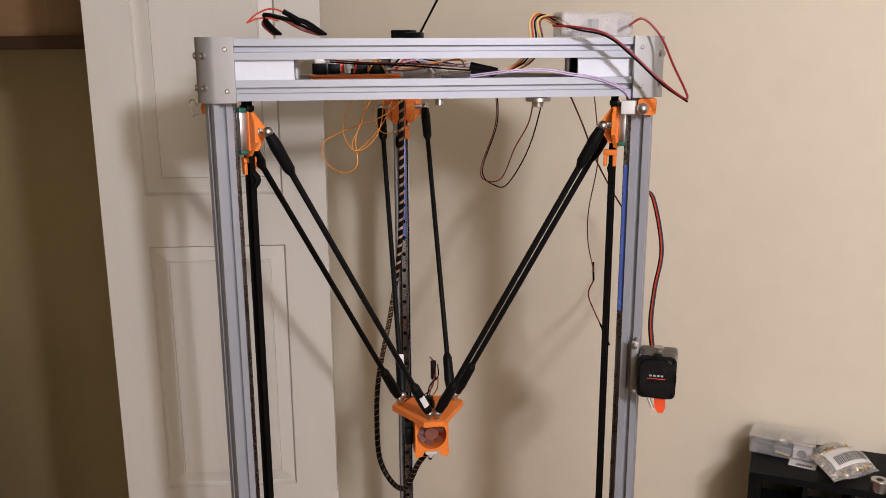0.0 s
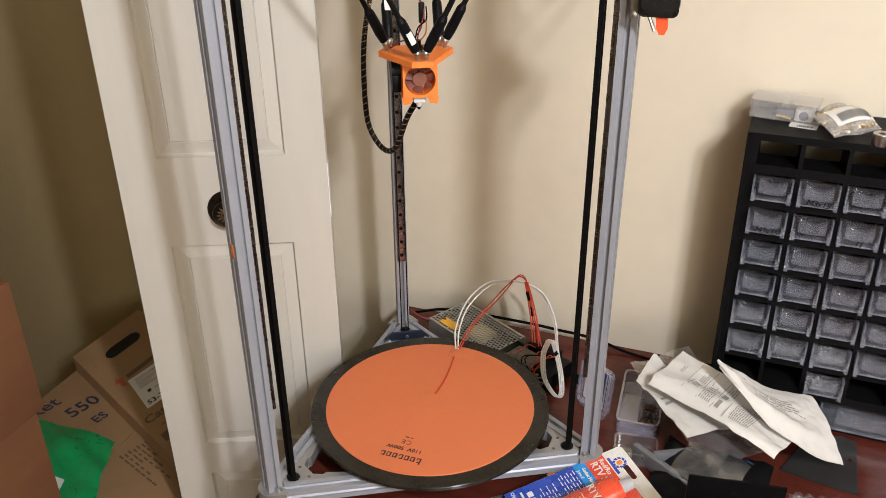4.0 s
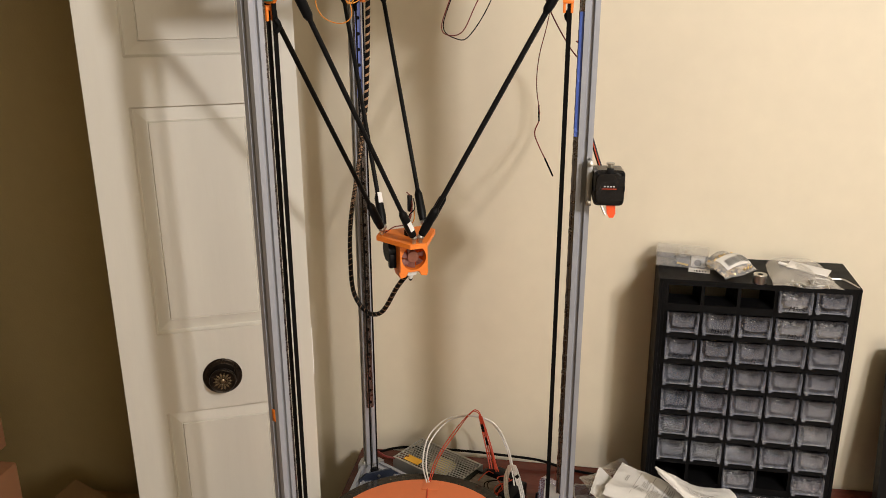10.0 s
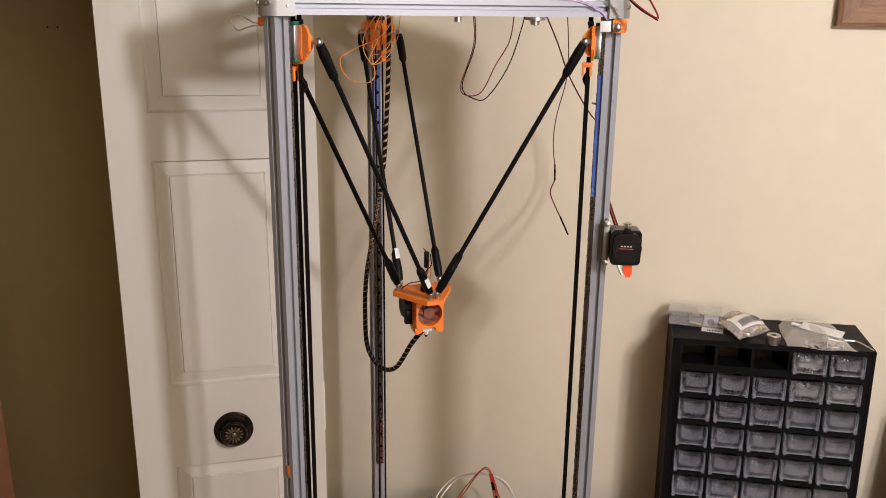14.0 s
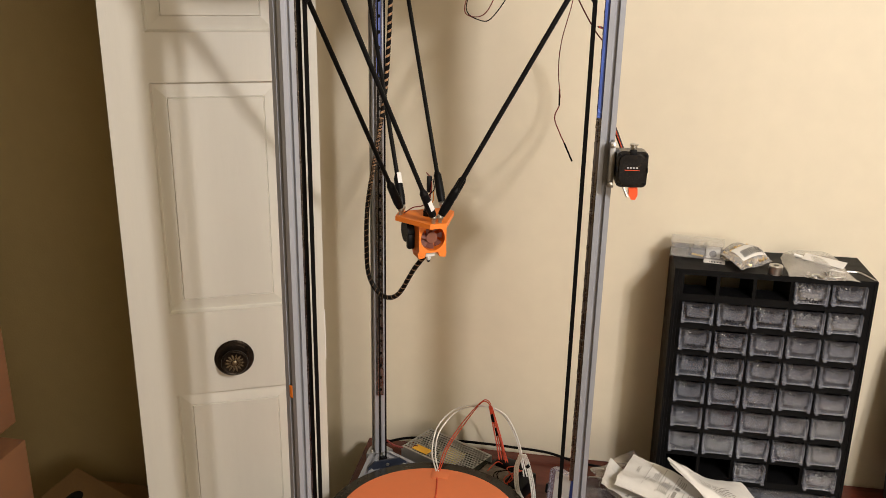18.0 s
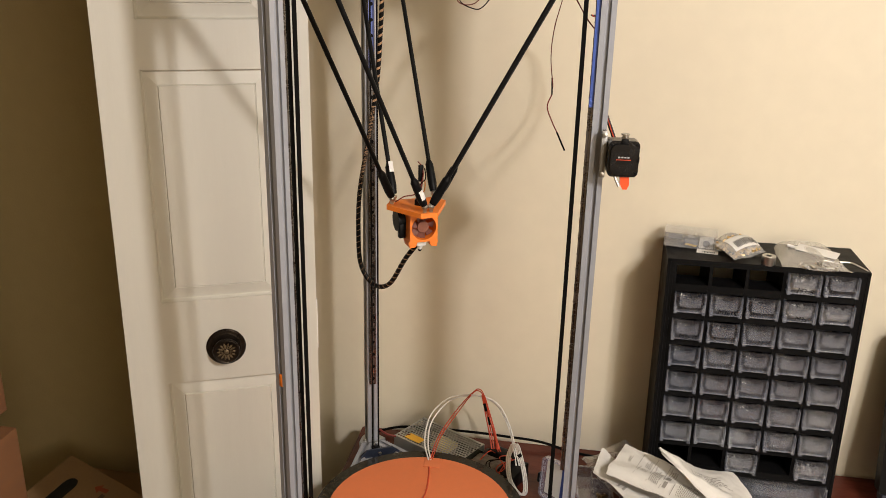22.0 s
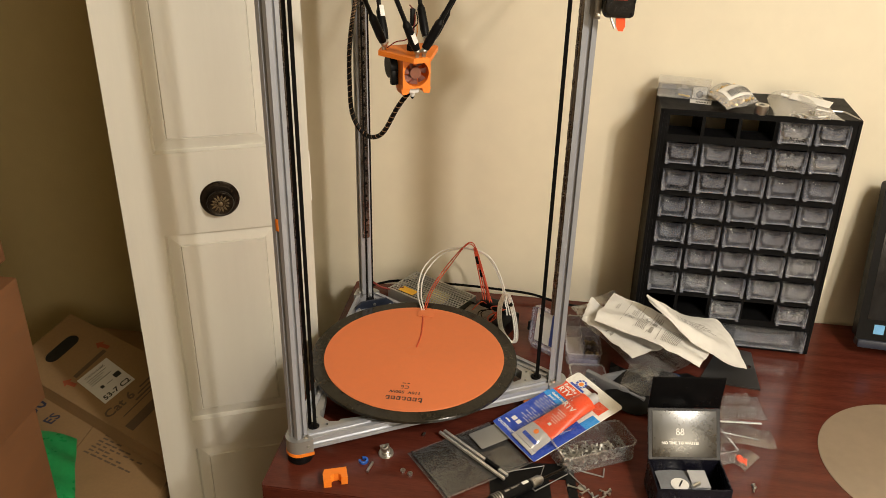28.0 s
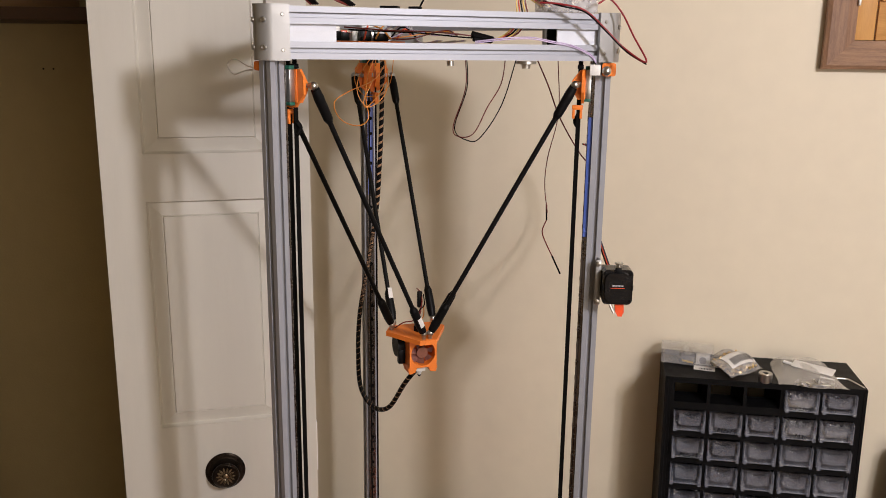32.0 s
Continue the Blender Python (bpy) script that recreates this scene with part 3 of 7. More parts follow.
for y, z in ((-0.031, -0.001), (0.0, 0.005), (0.031, -0.001)):
    part("mount_bolt", lathe([(0.0, 0.0), (0.0030, 0.0), (0.0032, 0.0012), (0.0026, 0.0024), (0.0012, 0.0025), (0.0010, 0.0018), (0.0, 0.0018)], 14), STEEL, printer, "steel button-head bolt", back_m @ pose(-0.0600, y, BASE_T + z, 0, -90))
part("spacer_tongue", prism([(0.0, -0.003), (0.030, -0.001), (0.046, 0.004), (0.046, 0.007), (0.0, 0.007)], BASE_Z - 0.0075, BASE_Z - 0.0018), PLA, printer, "orange printed tongue under the bar", side_m(2) @ Matrix.Translation((-0.203, OFF + 0.0055, 0)))

# rails with their screw holes, on the inner faces
RAIL0 = 0.921
rail = part("linear_rail", bms(lambda b: add_prism(b, [(-0.0171, -0.0048), (-0.0164, -0.006), (-0.0150, -0.006), (-0.0142, -0.0052), (-0.0132, -0.006), (-0.0101, -0.006), (-0.0101, 0.006), (-0.0132, 0.006), (-0.0142, 0.0052), (-0.0150, 0.006), (-0.0164, 0.006), (-0.0171, 0.0048)], RAIL0, TOP0 + 0.01)), RAIL, printer, "dark steel linear rail", tower_m(0), soft=False)
hole = part("rail_hole", lathe([(0.0, 0.0), (0.0030, 0.0), (0.0030, 0.0003), (0.0, 0.0003)], 12), RUBBER, printer, "", tower_m(0) @ pose(-0.01724, 0, RAIL0 + 0.012, 0, -90))
for k in range(3):
    if k:
        again(rail, tower_m(k))
    for j in range(33):
        if k or j:
            again(hole, tower_m(k) @ pose(-0.01724, 0, RAIL0 + 0.012 + 0.025 * j, 0, -90))

# toothed belts: two runs each
belt = part("belt", box((-0.0330, 0.0050, 0.785), (-0.0270, 0.0064, TOP0 + 0.02)), RUBBER, printer, "black toothed belt", tower_m(0), soft=False)
again(belt, tower_m(0) @ Matrix.Translation((0, -0.0114, 0)))
for k in (1, 2):
    again(belt, tower_m(k))
    again(belt, tower_m(k) @ Matrix.Translation((0, -0.0114, 0)))

# carriages
CZ, BALL_X, SPREAD = 1.704, -0.036, 0.0315
flip = Matrix(((0, 0, 1, 0), (1, 0, 0, 0), (0, 1, 0, 0), (0, 0, 0, 1)))
side = Matrix(((1, 0, 0, 0), (0, 0, 1, 0), (0, 1, 0, 0), (0, 0, 0, 1)))
for k in range(3):
    T = tower_m(k)
    car = part("carriage", box((-0.0235, -0.0135, CZ - 0.0192), (-0.0150, 0.0135, CZ + 0.0192), 0.001), STEEL, printer, "steel rail carriage with green end caps", T)
    for z in (-0.0228, 0.0192):
        part("end_cap", box((-0.0232, -0.013, CZ + z), (-0.0152, 0.013, CZ + z + 0.0042), 0.0006), GREEN, car)
    arm = part("carriage_arm", prism([(-0.0275, CZ - 0.010), (-0.0275, CZ + 0.010), (-0.021, CZ + 0.0192), (0.021, CZ + 0.0192), (0.0275, CZ + 0.010), (0.0275, CZ - 0.010), (0.018, CZ - 0.0192), (0.012, CZ - 0.0252), (-0.012, CZ - 0.0252), (-0.018, CZ - 0.0192)], -0.0275, -0.0237, flip, holes=[circle(0.004, 10, 0, CZ)]), PLA, printer, "orange printed carriage plate", T)
    for s in (1, -1):
        y0, y1 = (0.0035, 0.0165) if s > 0 else (-0.0165, -0.0035)
        part("joint_wing", prism([(-0.0225, CZ - 0.0192), (-0.0225, CZ + 0.0192), (-0.030, CZ + 0.0185), (-0.0405, CZ + 0.0044), (-0.0405, CZ - 0.0059), (-0.032, CZ - 0.02)], y0, y1, side), PLA, arm, "orange wing that holds a ball joint")
        part("ball_joint", bms(lambda b: bmesh.ops.create_uvsphere(b, u_segments=12, v_segments=8, radius=0.0052, matrix=Matrix.Translation((BALL_X, s * SPREAD, CZ))), lambda b: add_rod(b, (BALL_X, s * 0.016, CZ), (BALL_X, s * SPREAD, CZ), 0.0028, seg=8)), STEEL, arm, "steel ball joint")
        screws(T, [pose(-0.0278, s * 0.0115, CZ + 0.0089, 0, -90), pose(-0.0278, s * 0.0115, CZ - 0.0104, 0, -90)])
        screws(T, [pose(-0.031, s * 0.0166, CZ, -90 * s)])
    clip = bmesh.new()
    add_box(clip, (-0.0390, -0.0085, CZ - 0.034), (-0.0245, -0.0015, CZ - 0.0278), 0.001)
    add_box(clip, (-0.0385, -0.0085, CZ - 0.0459), (-0.0350, -0.002, CZ - 0.034), 0.0008)
    add_box(clip, (-0.0285, -0.0085, CZ - 0.0459), (-0.0250, -0.002, CZ - 0.034), 0.0008)
    add_box(clip, (-0.0305, -0.003, CZ - 0.0266), (-0.0265, 0.003, CZ - 0.0207))
    part("belt_clip", clip, PLA, arm, "orange printed belt clip")
    part("belt_tail", tube([(-0.030, 0.0060, CZ - 0.0429), (-0.034, 0.008, CZ - 0.0503), (-0.030, 0.0062, CZ - 0.0577)], 0.0036, 6, 3), RUBBER, arm, "knotted black belt end")
    part("pull_tab", box((-0.034, -0.009, CZ + 0.0196), (-0.026, 0.009, CZ + 0.0252), 0.001), BLACK, arm)

# effector
EZ = 1.339
TE = PTURN + 60 - 120
eff_m = pose(EC.x, EC.y, 0, 0, 0, TE)
effector = thing("effector", pose(EC.x, EC.y, EZ, 0, 0, TE), "orange printed print head plate hanging from six black rods", "print head")


def tri(r, cut):
    out = []
    for k in range(3):
        a = radians(120 * k)
        c, t = Vector((math.cos(a), math.sin(a))), Vector((-math.sin(a), math.cos(a)))
        out += [tuple(c * (r - cut) - t * cut * 1.25), tuple(c * (r - cut) + t * cut * 1.25)]
    return out


part("mount_plate", prism(tri(0.056, 0.010), -0.007, 0.0), PLA, effector, "orange triangular plate", soft=False)
JR, JZ = 0.024, 0.0085
ROD_SIDES = []
for k in range(3):
    T = tower_m(k)
    a = PTURN + 120 * k
    ca, sa = math.cos(radians(a)), math.sin(radians(a))
    for s in (1, -1):
        top_p = Vector((PC.x + (PR + BALL_X) * ca - s * SPREAD * sa, PC.y + (PR + BALL_X) * sa + s * SPREAD * ca, CZ))
        low_p = Vector((EC.x + JR * ca - s * SPREAD * sa, EC.y + JR * sa + s * SPREAD * ca, EZ + JZ))
        ROD_SIDES.append((k, s, top_p, low_p))
        loc = eff_m.inverted() @ low_p
        part("ball_joint", bms(lambda b: bmesh.ops.create_uvsphere(b, u_segments=12, v_segments=8, radius=0.0050, matrix=Matrix.Translation((loc.x, loc.y, JZ))), lambda b: add_rod(b, (loc.x, loc.y, -0.002), (loc.x, loc.y, JZ), 0.0030, seg=8)), STEEL, effector, "steel ball stud")
for k, s, a, b in ROD_SIDES:
    d = (b - a).normalized()
    arm_t = thing("diagonal_rod", Matrix.Translation(a), "black carbon delta arm with moulded rod ends", "printer arm", "delta arms")
    L = (b - a).length
    part("tube", rod(d * 0.045, d * (L - 0.045), 0.0033), CARBON, arm_t)
    if (k, s) in ((2, 1), (1, 1)):
        n = Vector((0.62, -0.72, 0.30))
        n = (n - d * n.dot(d)).normalized()
        x = n.cross(d)
        turn = Matrix(((x.x, -n.x, d.x, 0), (x.y, -n.y, d.y, 0), (x.z, -n.z, d.z, 0), (0, 0, 0, 1)))
        part("white_tag", prism(circle(0.0072, 8, 0, 0, 240, 300) + circle(0.0067, 8, 0, 0, 300, 240), -0.008, 0.008, Matrix.Translation(d * (L - (0.044 if k == 1 else 0.024))) @ turn), WHITE, arm_t, "white paper tag round the rod end")
    for q, e in ((0.004, 1), (L - 0.004, -1)):
        p = d * q
        part("rod_end", bms(lambda bm: add_rod(bm, p, p + d * e * 0.012, 0.0054, 0.0066, 14), lambda bm: add_rod(bm, p + d * e * 0.012, p + d * e * 0.041, 0.0066, 0.0060, 14), lambda bm: add_rod(bm, p + d * e * 0.041, p + d * e * 0.047, 0.0060, 0.0036, 14)), BLACK, arm_t, "black moulded rod end")

# hot end housing with its fan (x of the effector's frame points to the front)
hous = bmesh.new()
add_prism(hous, rounded(-0.0210, -0.0430, 0.0210, 0.0, 0.002, 3), 0.0, 0.030, Matrix(((0, 0, 1, -0.006), (1, 0, 0, 0), (0, 1, 0, -0.0068), (0, 0, 0, 1))), holes=[circle(0.0186, 30, 0.0, -0.0215)])
add_box(hous, (-0.012, -0.0210, -0.0500), (-0.004, 0.0210, -0.0068), 0.001)
for s in (1, -1):
    add_prism(hous, [(0.0210, -0.0475), (0.0225, -0.0520), (0.0205, -0.0600), (0.0120, -0.0585), (0.0095, -0.0530), (0.0095, -0.0490)], -0.004, 0.022, Matrix(((0, 0, 1, 0), (s, 0, 0, 0), (0, 1, 0, 0.001), (0, 0, 0, 1))))
housing = part("hotend_housing", hous, PLA, effector, "orange printed fan housing with two ducts", soft=False)
fan_col = material("brown fan plastic", (0.22, 0.085, 0.055), 0.4, vary=0.1, scale=60)
blade_col = material("mauve fan blade plastic", (0.36, 0.17, 0.14), 0.4, vary=0.1, scale=60)
fan = part("fan_hub", bms(lambda b: add_rod(b, (0.010, 0, -0.0283), (0.0195, 0, -0.0283), 0.0085, seg=24)), fan_col, housing, "brown fan hub")
for k in range(7):
    bl = bmesh.new()
    rs = []
    for r in (0.0085, 0.0178):
        a0, a1 = (0.0, 0.62) if r < 0.01 else (-0.25, 0.42)
        rs.append([bl.verts.new((x, r * math.cos(a), r * math.sin(a))) for a, x in ((a0, 0.012), ((a0 + a1) / 2, 0.0155), (a1, 0.018))])
    fs = [bl.faces.new((rs[0][j], rs[0][j + 1], rs[1][j + 1], rs[1][j])) for j in range(2)]
    bmesh.ops.solidify(bl, geom=fs, thickness=0.001)
    part("fan_blade", bl, blade_col, fan, "", pose(0, 0, -0.0283) @ Matrix.Rotation(2 * math.pi * k / 7, 4, "X"))
part("heater_sock", bms(lambda b: add_box(b, (-0.002, -0.0075, -0.0600), (0.014, 0.0075, -0.0500), 0.002), lambda b: add_rod(b, (0.006, 0, -0.067), (0.006, 0, -0.060), 0.0022, 0.005, 12)), WHITE, housing, "white silicone heater sock")
part("nozzle", rod((0.006, 0, -0.0700), (0.006, 0, -0.0668), 0.0016, 0.0032, 12), BLACK, housing, "dark nozzle tip")
part("blower", bms(lambda b: add_rod(b, (-0.012, -0.0215, -0.024), (-0.012, -0.0320, -0.024), 0.0165, seg=24), lambda b: add_box(b, (-0.004, -0.032, -0.048), (0.006, -0.0215, -0.026), 0.002)), BLACK, effector, "black part cooling blower")
part("fitting", bms(lambda b: add_rod(b, (0, 0, 0), (0, 0, 0.008), 0.007, seg=6), lambda b: add_rod(b, (0, 0, 0.008), (0, 0, 0.014), 0.005, seg=16)), BLACK, effector, "black push fitting")

for pts, mat, lab in (([(0.000, 0.000, 0.013), (-0.006, 0.004, 0.026), (-0.012, 0.010, 0.040), (-0.018, 0.010, 0.052), (-0.020, 0.004, 0.060)], BROWNW, "dark red heater wire"), ([(0.002, -0.003, 0.012), (-0.004, 0.002, 0.028), (-0.010, 0.013, 0.036), (-0.018, 0.014, 0.050)], RUBBER, "black heater wire"), ([(-0.020, -0.030, 0.001), (-0.014, -0.018, 0.010), (-0.006, -0.006, 0.014), (-0.004, 0.004, 0.024), (-0.010, 0.008, 0.034)], BROWNW, "thin brown sensor wire"), ([(-0.004, 0.004, 0.012), (-0.010, 0.012, 0.020), (-0.016, 0.014, 0.034)], ORANGEW, "thin orange wire")):
    part("head_wire", tube(pts, 0.0009, 6, 5), mat, effector, lab)
part("wire_plug", box((-0.022, 0.005, 0.030), (-0.015, 0.012, 0.055), 0.0015), BLACK, effector, "small black plug")

# heated bed
bed = thing("heated_bed", pose(BC.x, BC.y, BASE_T + 0.0045, 0, 0, 0), "round black print bed with an orange silicone heater on top", "heated bed")
part("bed_plate", lathe([(0.0, 0.0028), (0.1765, 0.0028), (0.1775, 0.0036), (0.1775, 0.0082), (0.1768, 0.0090), (0.0, 0.0090)], 96), FOAM, bed, "smoked black glass bed plate")
pad = part("heater_pad", lathe([(0.0, 0.0091), (0.1553, 0.0091), (0.1555, 0.0098), (0.1548, 0.0106), (0.0, 0.0106)], 96), SILI, bed, "orange silicone heater pad")
pad_z = 0.0107
bars([q for k in range(7) for x in (-0.0300 + 0.0088 * k,) for q in ((x, -0.0045, x + 0.0020, 0.0045 + (0.003 if k == 0 else 0)), (x + 0.0020, -0.0045, x + 0.0052, -0.0028), (x + 0.0020, 0.0028, x + 0.0052, 0.0045), (x + 0.0052, -0.0045, x + 0.0064, 0.0045 if k % 3 else 0.0))], INK, "brand_print", pad, pose(0.004, -0.124, pad_z, 0, 0, 181), "black brand print as plain bars", 0.00015)
words("print", "110V  500W", 0.0100, INK, pad, pose(0.003, -0.107, pad_z, 0, 0, 181), "", 0.00015, 1.0, 0.0002)
words("print", "CE", 0.0120, INK, pad, pose(0.001, -0.0935, pad_z, 0, 0, 181), "", 0.00015, 1.1)
bars([(-0.006, -0.001, -0.002, 0.001), (0.0, -0.001, 0.006, 0.001)], INK, "print", pad, pose(0.001, -0.0835, pad_z, 0, 0, 181), deep=0.00015)
part("lead_strain", box((-0.0170, 0.123, 0.0105), (0.0135, 0.150, 0.0122), 0.0006), SILI, pad, "raised orange lead patch")
part("sensor_wire", tube([(0.0, 0.022, 0.0110), (0.0015, 0.06, 0.0114), (-0.002, 0.10, 0.0114), (-0.006, 0.126, 0.0112)], 0.0013, 6, 4), REDWIRE, pad, "red sensor wire under the pad")
part("sensor_bump", lathe([(0.016, 0.0104), (0.012, 0.0110), (0.004, 0.0114), (0.0, 0.0115)], 24), SILI, pad, "", pose(-0.004, 0.012, 0))

# ---- the drawer cabinet ----
CAB_W, CAB_H, CAB_D = 0.325, 0.455, 0.138
cab_m = pose(0.5685, 0.506, 0.75, -1.2, -0.55, -1.9)
cabinet = thing("drawer_cabinet", cab_m, "black plastic small-parts cabinet with clear drawers, several missing", "drawer cabinet")
NC, NR = 5, 8
PX, PZ2 = 0.0594, 0.0498
X0, ZB = 0.014, 0.0620
frame_bm = bmesh.new()
add_box(frame_bm, (0, 0, 0), (0.006, CAB_D, CAB_H), 0.001)
add_box(frame_bm, (CAB_W - 0.006, 0, 0), (CAB_W, CAB_D, CAB_H), 0.001)
add_box(frame_bm, (0.0, 0, 0), (CAB_W, CAB_D, 0.008), 0.001)
part("cabinet_shell", frame_bm, CABBLK, cabinet, soft=False)
part("cabinet_top", prism([(0, CAB_H - 0.0050), (CAB_W, CAB_H - 0.0050), (CAB_W, CAB_H - 0.003), (CAB_W - 0.004, CAB_H), (0.004, CAB_H), (0, CAB_H - 0.003)], 0.0, CAB_D, Matrix(((1, 0, 0, 0), (0, 0, 1, 0), (0, 1, 0, 0), (0, 0, 0, 1)))), CABBLK, cabinet, "flat black top", soft=False)
for j in range(NR):
    z = ZB + j * PZ2 - 0.004
    part("shelf_board", box((0.006, 0.0015, z - 0.0095), (CAB_W - 0.006, 0.050 if j == NR - 1 else CAB_D - 0.002, z + 0.0035)), CABBLK, cabinet, soft=False)
for i in range(NC + 1):
    x = X0 + i * PX
    part("divider", box((x - 0.0028, 0.0010, ZB - 0.004), (x + 0.0028, CAB_D - 0.002, CAB_H - 0.0052)), CABBLK, cabinet, soft=False)
for x0, x1 in ((0.0061, X0 - 0.0029), (X0 + NC * PX + 0.0029, CAB_W - 0.0061)):
    part("side_post", box((x0, 0.0012, 0.0085), (x1, 0.012, CAB_H - 0.0052)), CABBLK, cabinet, soft=False)
part("top_lip", box((0.0061, 0.0008, CAB_H - 0.0105), (CAB_W - 0.0061, 0.012, CAB_H - 0.0052)), CABBLK, cabinet, soft=False)
back = bmesh.new()
for j in range(NR):
    for i in range(NC):
        x, z = X0 + i * PX, ZB + j * PZ2
        add_box(back, (x, CAB_D - 0.004, z - 0.004), (x + 0.007, CAB_D - 0.0015, min(z + PZ2 - 0.004, CAB_H - 0.0052)))
        add_box(back, (x + PX - 0.007, CAB_D - 0.004, z - 0.004), (x + PX, CAB_D - 0.0015, min(z + PZ2 - 0.004, CAB_H - 0.0052)))
        if j < NR - 1:
            add_box(back, (x + 0.007, CAB_D - 0.004, z - 0.004), (x + PX - 0.007, CAB_D - 0.0015, z + 0.014))
part("back_lattice", back, CABBLK, cabinet, soft=False)
CLEAR = film("clear drawer plastic", 0.17, (0.58, 0.62, 0.74), rough=0.2, gloss=0.4)
FROST = film("frosted drawer grip", 0.075, (0.60, 0.66, 0.82), rough=0.25, gloss=0.35)
EDGE = film("thick drawer edge", 0.13, (0.66, 0.72, 0.88), rough=0.2, gloss=0.4)
FRONTP = film("cloudy drawer front", 0.02, (0.60, 0.65, 0.80), rough=0.12, gloss=0.14)


def drawer_parts(w, h, d, parent):
    """A clear bin: walls, and a front with a curved grip that overhangs."""
    b = bmesh.new()
    t = 0.0016
    add_box(b, (0, 0, 0), (w, d, t))
    add_box(b, (0, 0, t), (t, d, h - 0.004))
    add_box(b, (w - t, 0, t), (w, d, h - 0.004))
    add_box(b, (t, d - t, t), (w - t, d, h - 0.004))
    body = part("bin", b, CLEAR, parent, "clear plastic bin", soft=False)
    part("front_panel", box((t, 0, t), (w - t, t, h)), FRONTP, parent, "cloudy clear front", soft=False)
    g = bmesh.new()
    n = 10
    up, lo = [], []
    x0, x1 = w * 0.15, w * 0.86
    for k in range(n + 1):
        u = k / n
        x = x0 + (x1 - x0) * u
        bow = 4 * u * (1 - u)
        up.append((x, h * (0.93 - 0.17 * bow)))
        lo.append((x, h * (0.40 - 0.05 * bow)))
    M = Matrix(((1, 0, 0, 0), (0, 0, 1, 0), (0, 1, 0, 0), (0, 0, 0, 1)))
    add_prism(g, up + lo[::-1], -0.0095, -0.0012, M)
    part("grip", g, FROST, parent, "frosted curved finger grip", soft=False)
    r = bmesh.new()
    for x0, x1, f0, f1 in ((-0.001, 0.0010, -0.001, 0.0046), (w - 0.0010, w + 0.001, w - 0.0046, w + 0.001)):
        add_box(r, (x0, -0.0100, h * 0.40), (x1, 0.0, h * 1.02))
        add_box(r, (f0, -0.0100, 0.0), (f1, 0.0, h * 0.39), 0.0006)
    add_box(r, (0.0048, -0.0030, 0.0), (w - 0.0048, -0.0008, 0.0014))
    part("front_frame", r, EDGE, parent, soft=False)
    return body


BW, BH = PX - 0.0090, PZ2 - 0.0150
first = None
MISSING = {(0, 0), (1, 0), (2, 0), (0, 7), (1, 7), (3, 7)}
for j in range(NR):
    for i in range(NC):
        if (i, j) in MISSING:
            continue
        m = cab_m @ pose(X0 + i * PX + 0.0042, -0.0015 - 0.004 * random.random(), ZB + (NR - 1 - j) * PZ2 + 0.0002, 0, 0, 0.6 * (random.random() - 0.5))
        if first is None:
            first = thing("drawer", m, "clear plastic small-parts drawer in the black cabinet", "drawer", "cabinet drawers")
            drawer_parts(BW, BH, 0.084, first)
        else:
            copy_thing(first, m)
for x in (0.0115, 0.1655):
    big = thing("drawer", cab_m @ pose(x, -0.006, 0.0092), "wide clear plastic drawer at the cabinet's foot", "drawer", "wide drawers")
    drawer_parts(0.146, 0.040, 0.086, big)

# ---- wiring, motors and electronics of the printer ----


def loc(pts):
    """World places in the printer's frame."""
    return [(x - PC.x, y - PC.y, z - 0.75) for x, y, z in pts]


def wire(name, pts, r, mat, label, n=6):
    return part(name, tube(loc(pts), r, 7, n), mat, printer, label)


loom_pts = [(0.171, 0.290, 1.277), (0.150, 0.305, 1.246), (0.118, 0.337, 1.190), (0.086, 0.365, 1.176), (0.064, 0.371, 1.205), (0.060, 0.371, 1.260), (0.062, 0.376, 1.330), (0.073, 0.395, 1.415), (0.084, 0.405, 1.50), (0.090, 0.402, 1.57), (0.096, 0.392, 1.65), (0.098, 0.392, 1.745)]
loom = wire("cable_loom", loom_pts, 0.0033, material("tan bundled wires", (0.42, 0.25, 0.14), 0.5, vary=0.5, scale=90), "tan wires inside a black spiral wrap")
line = glide(loc(loom_pts), 40)
wrap = bmesh.new()
side_v, rows_w, run = None, [], 0.0
for k in range(1, len(line) - 1):
    d = (line[k + 1] - line[k - 1]).normalized()
    side_v = d.orthogonal().normalized() if side_v is None else (side_v - d * side_v.dot(d)).normalized()
    up_v = d.cross(side_v)
    run += (line[k] - line[k - 1]).length
    a0 = 2 * math.pi * run / (0.0125 if k < 110 or k > 300 else 0.0095)
    span = 4.3 if k > 300 else 5.1 if k < 110 else 5.7
    rows_w.append([wrap.verts.new(line[k] + 0.0038 * (side_v * math.cos(a0 + span * j / 10) + up_v * math.sin(a0 + span * j / 10))) for j in range(11)])
for a, b in zip(rows_w, rows_w[1:]):
    for j in range(10):
        wrap.faces.new((a[j], a[j + 1], b[j + 1], b[j]))
part("spiral_wrap", wrap, BLACK, loom, "glossy black spiral wrap")

# wires that hang from the rear bars
wire("hanging_wire", [(0.222, 0.405, 1.742), (0.224, 0.402, 1.690), (0.207, 0.394, 1.633), (0.216, 0.388, 1.618), (0.240, 0.378, 1.624), (0.262, 0.360, 1.665), (0.282, 0.352, 1.700), (0.288, 0.350, 1.742)], 0.0008, BROWNW, "dark red wire loop")
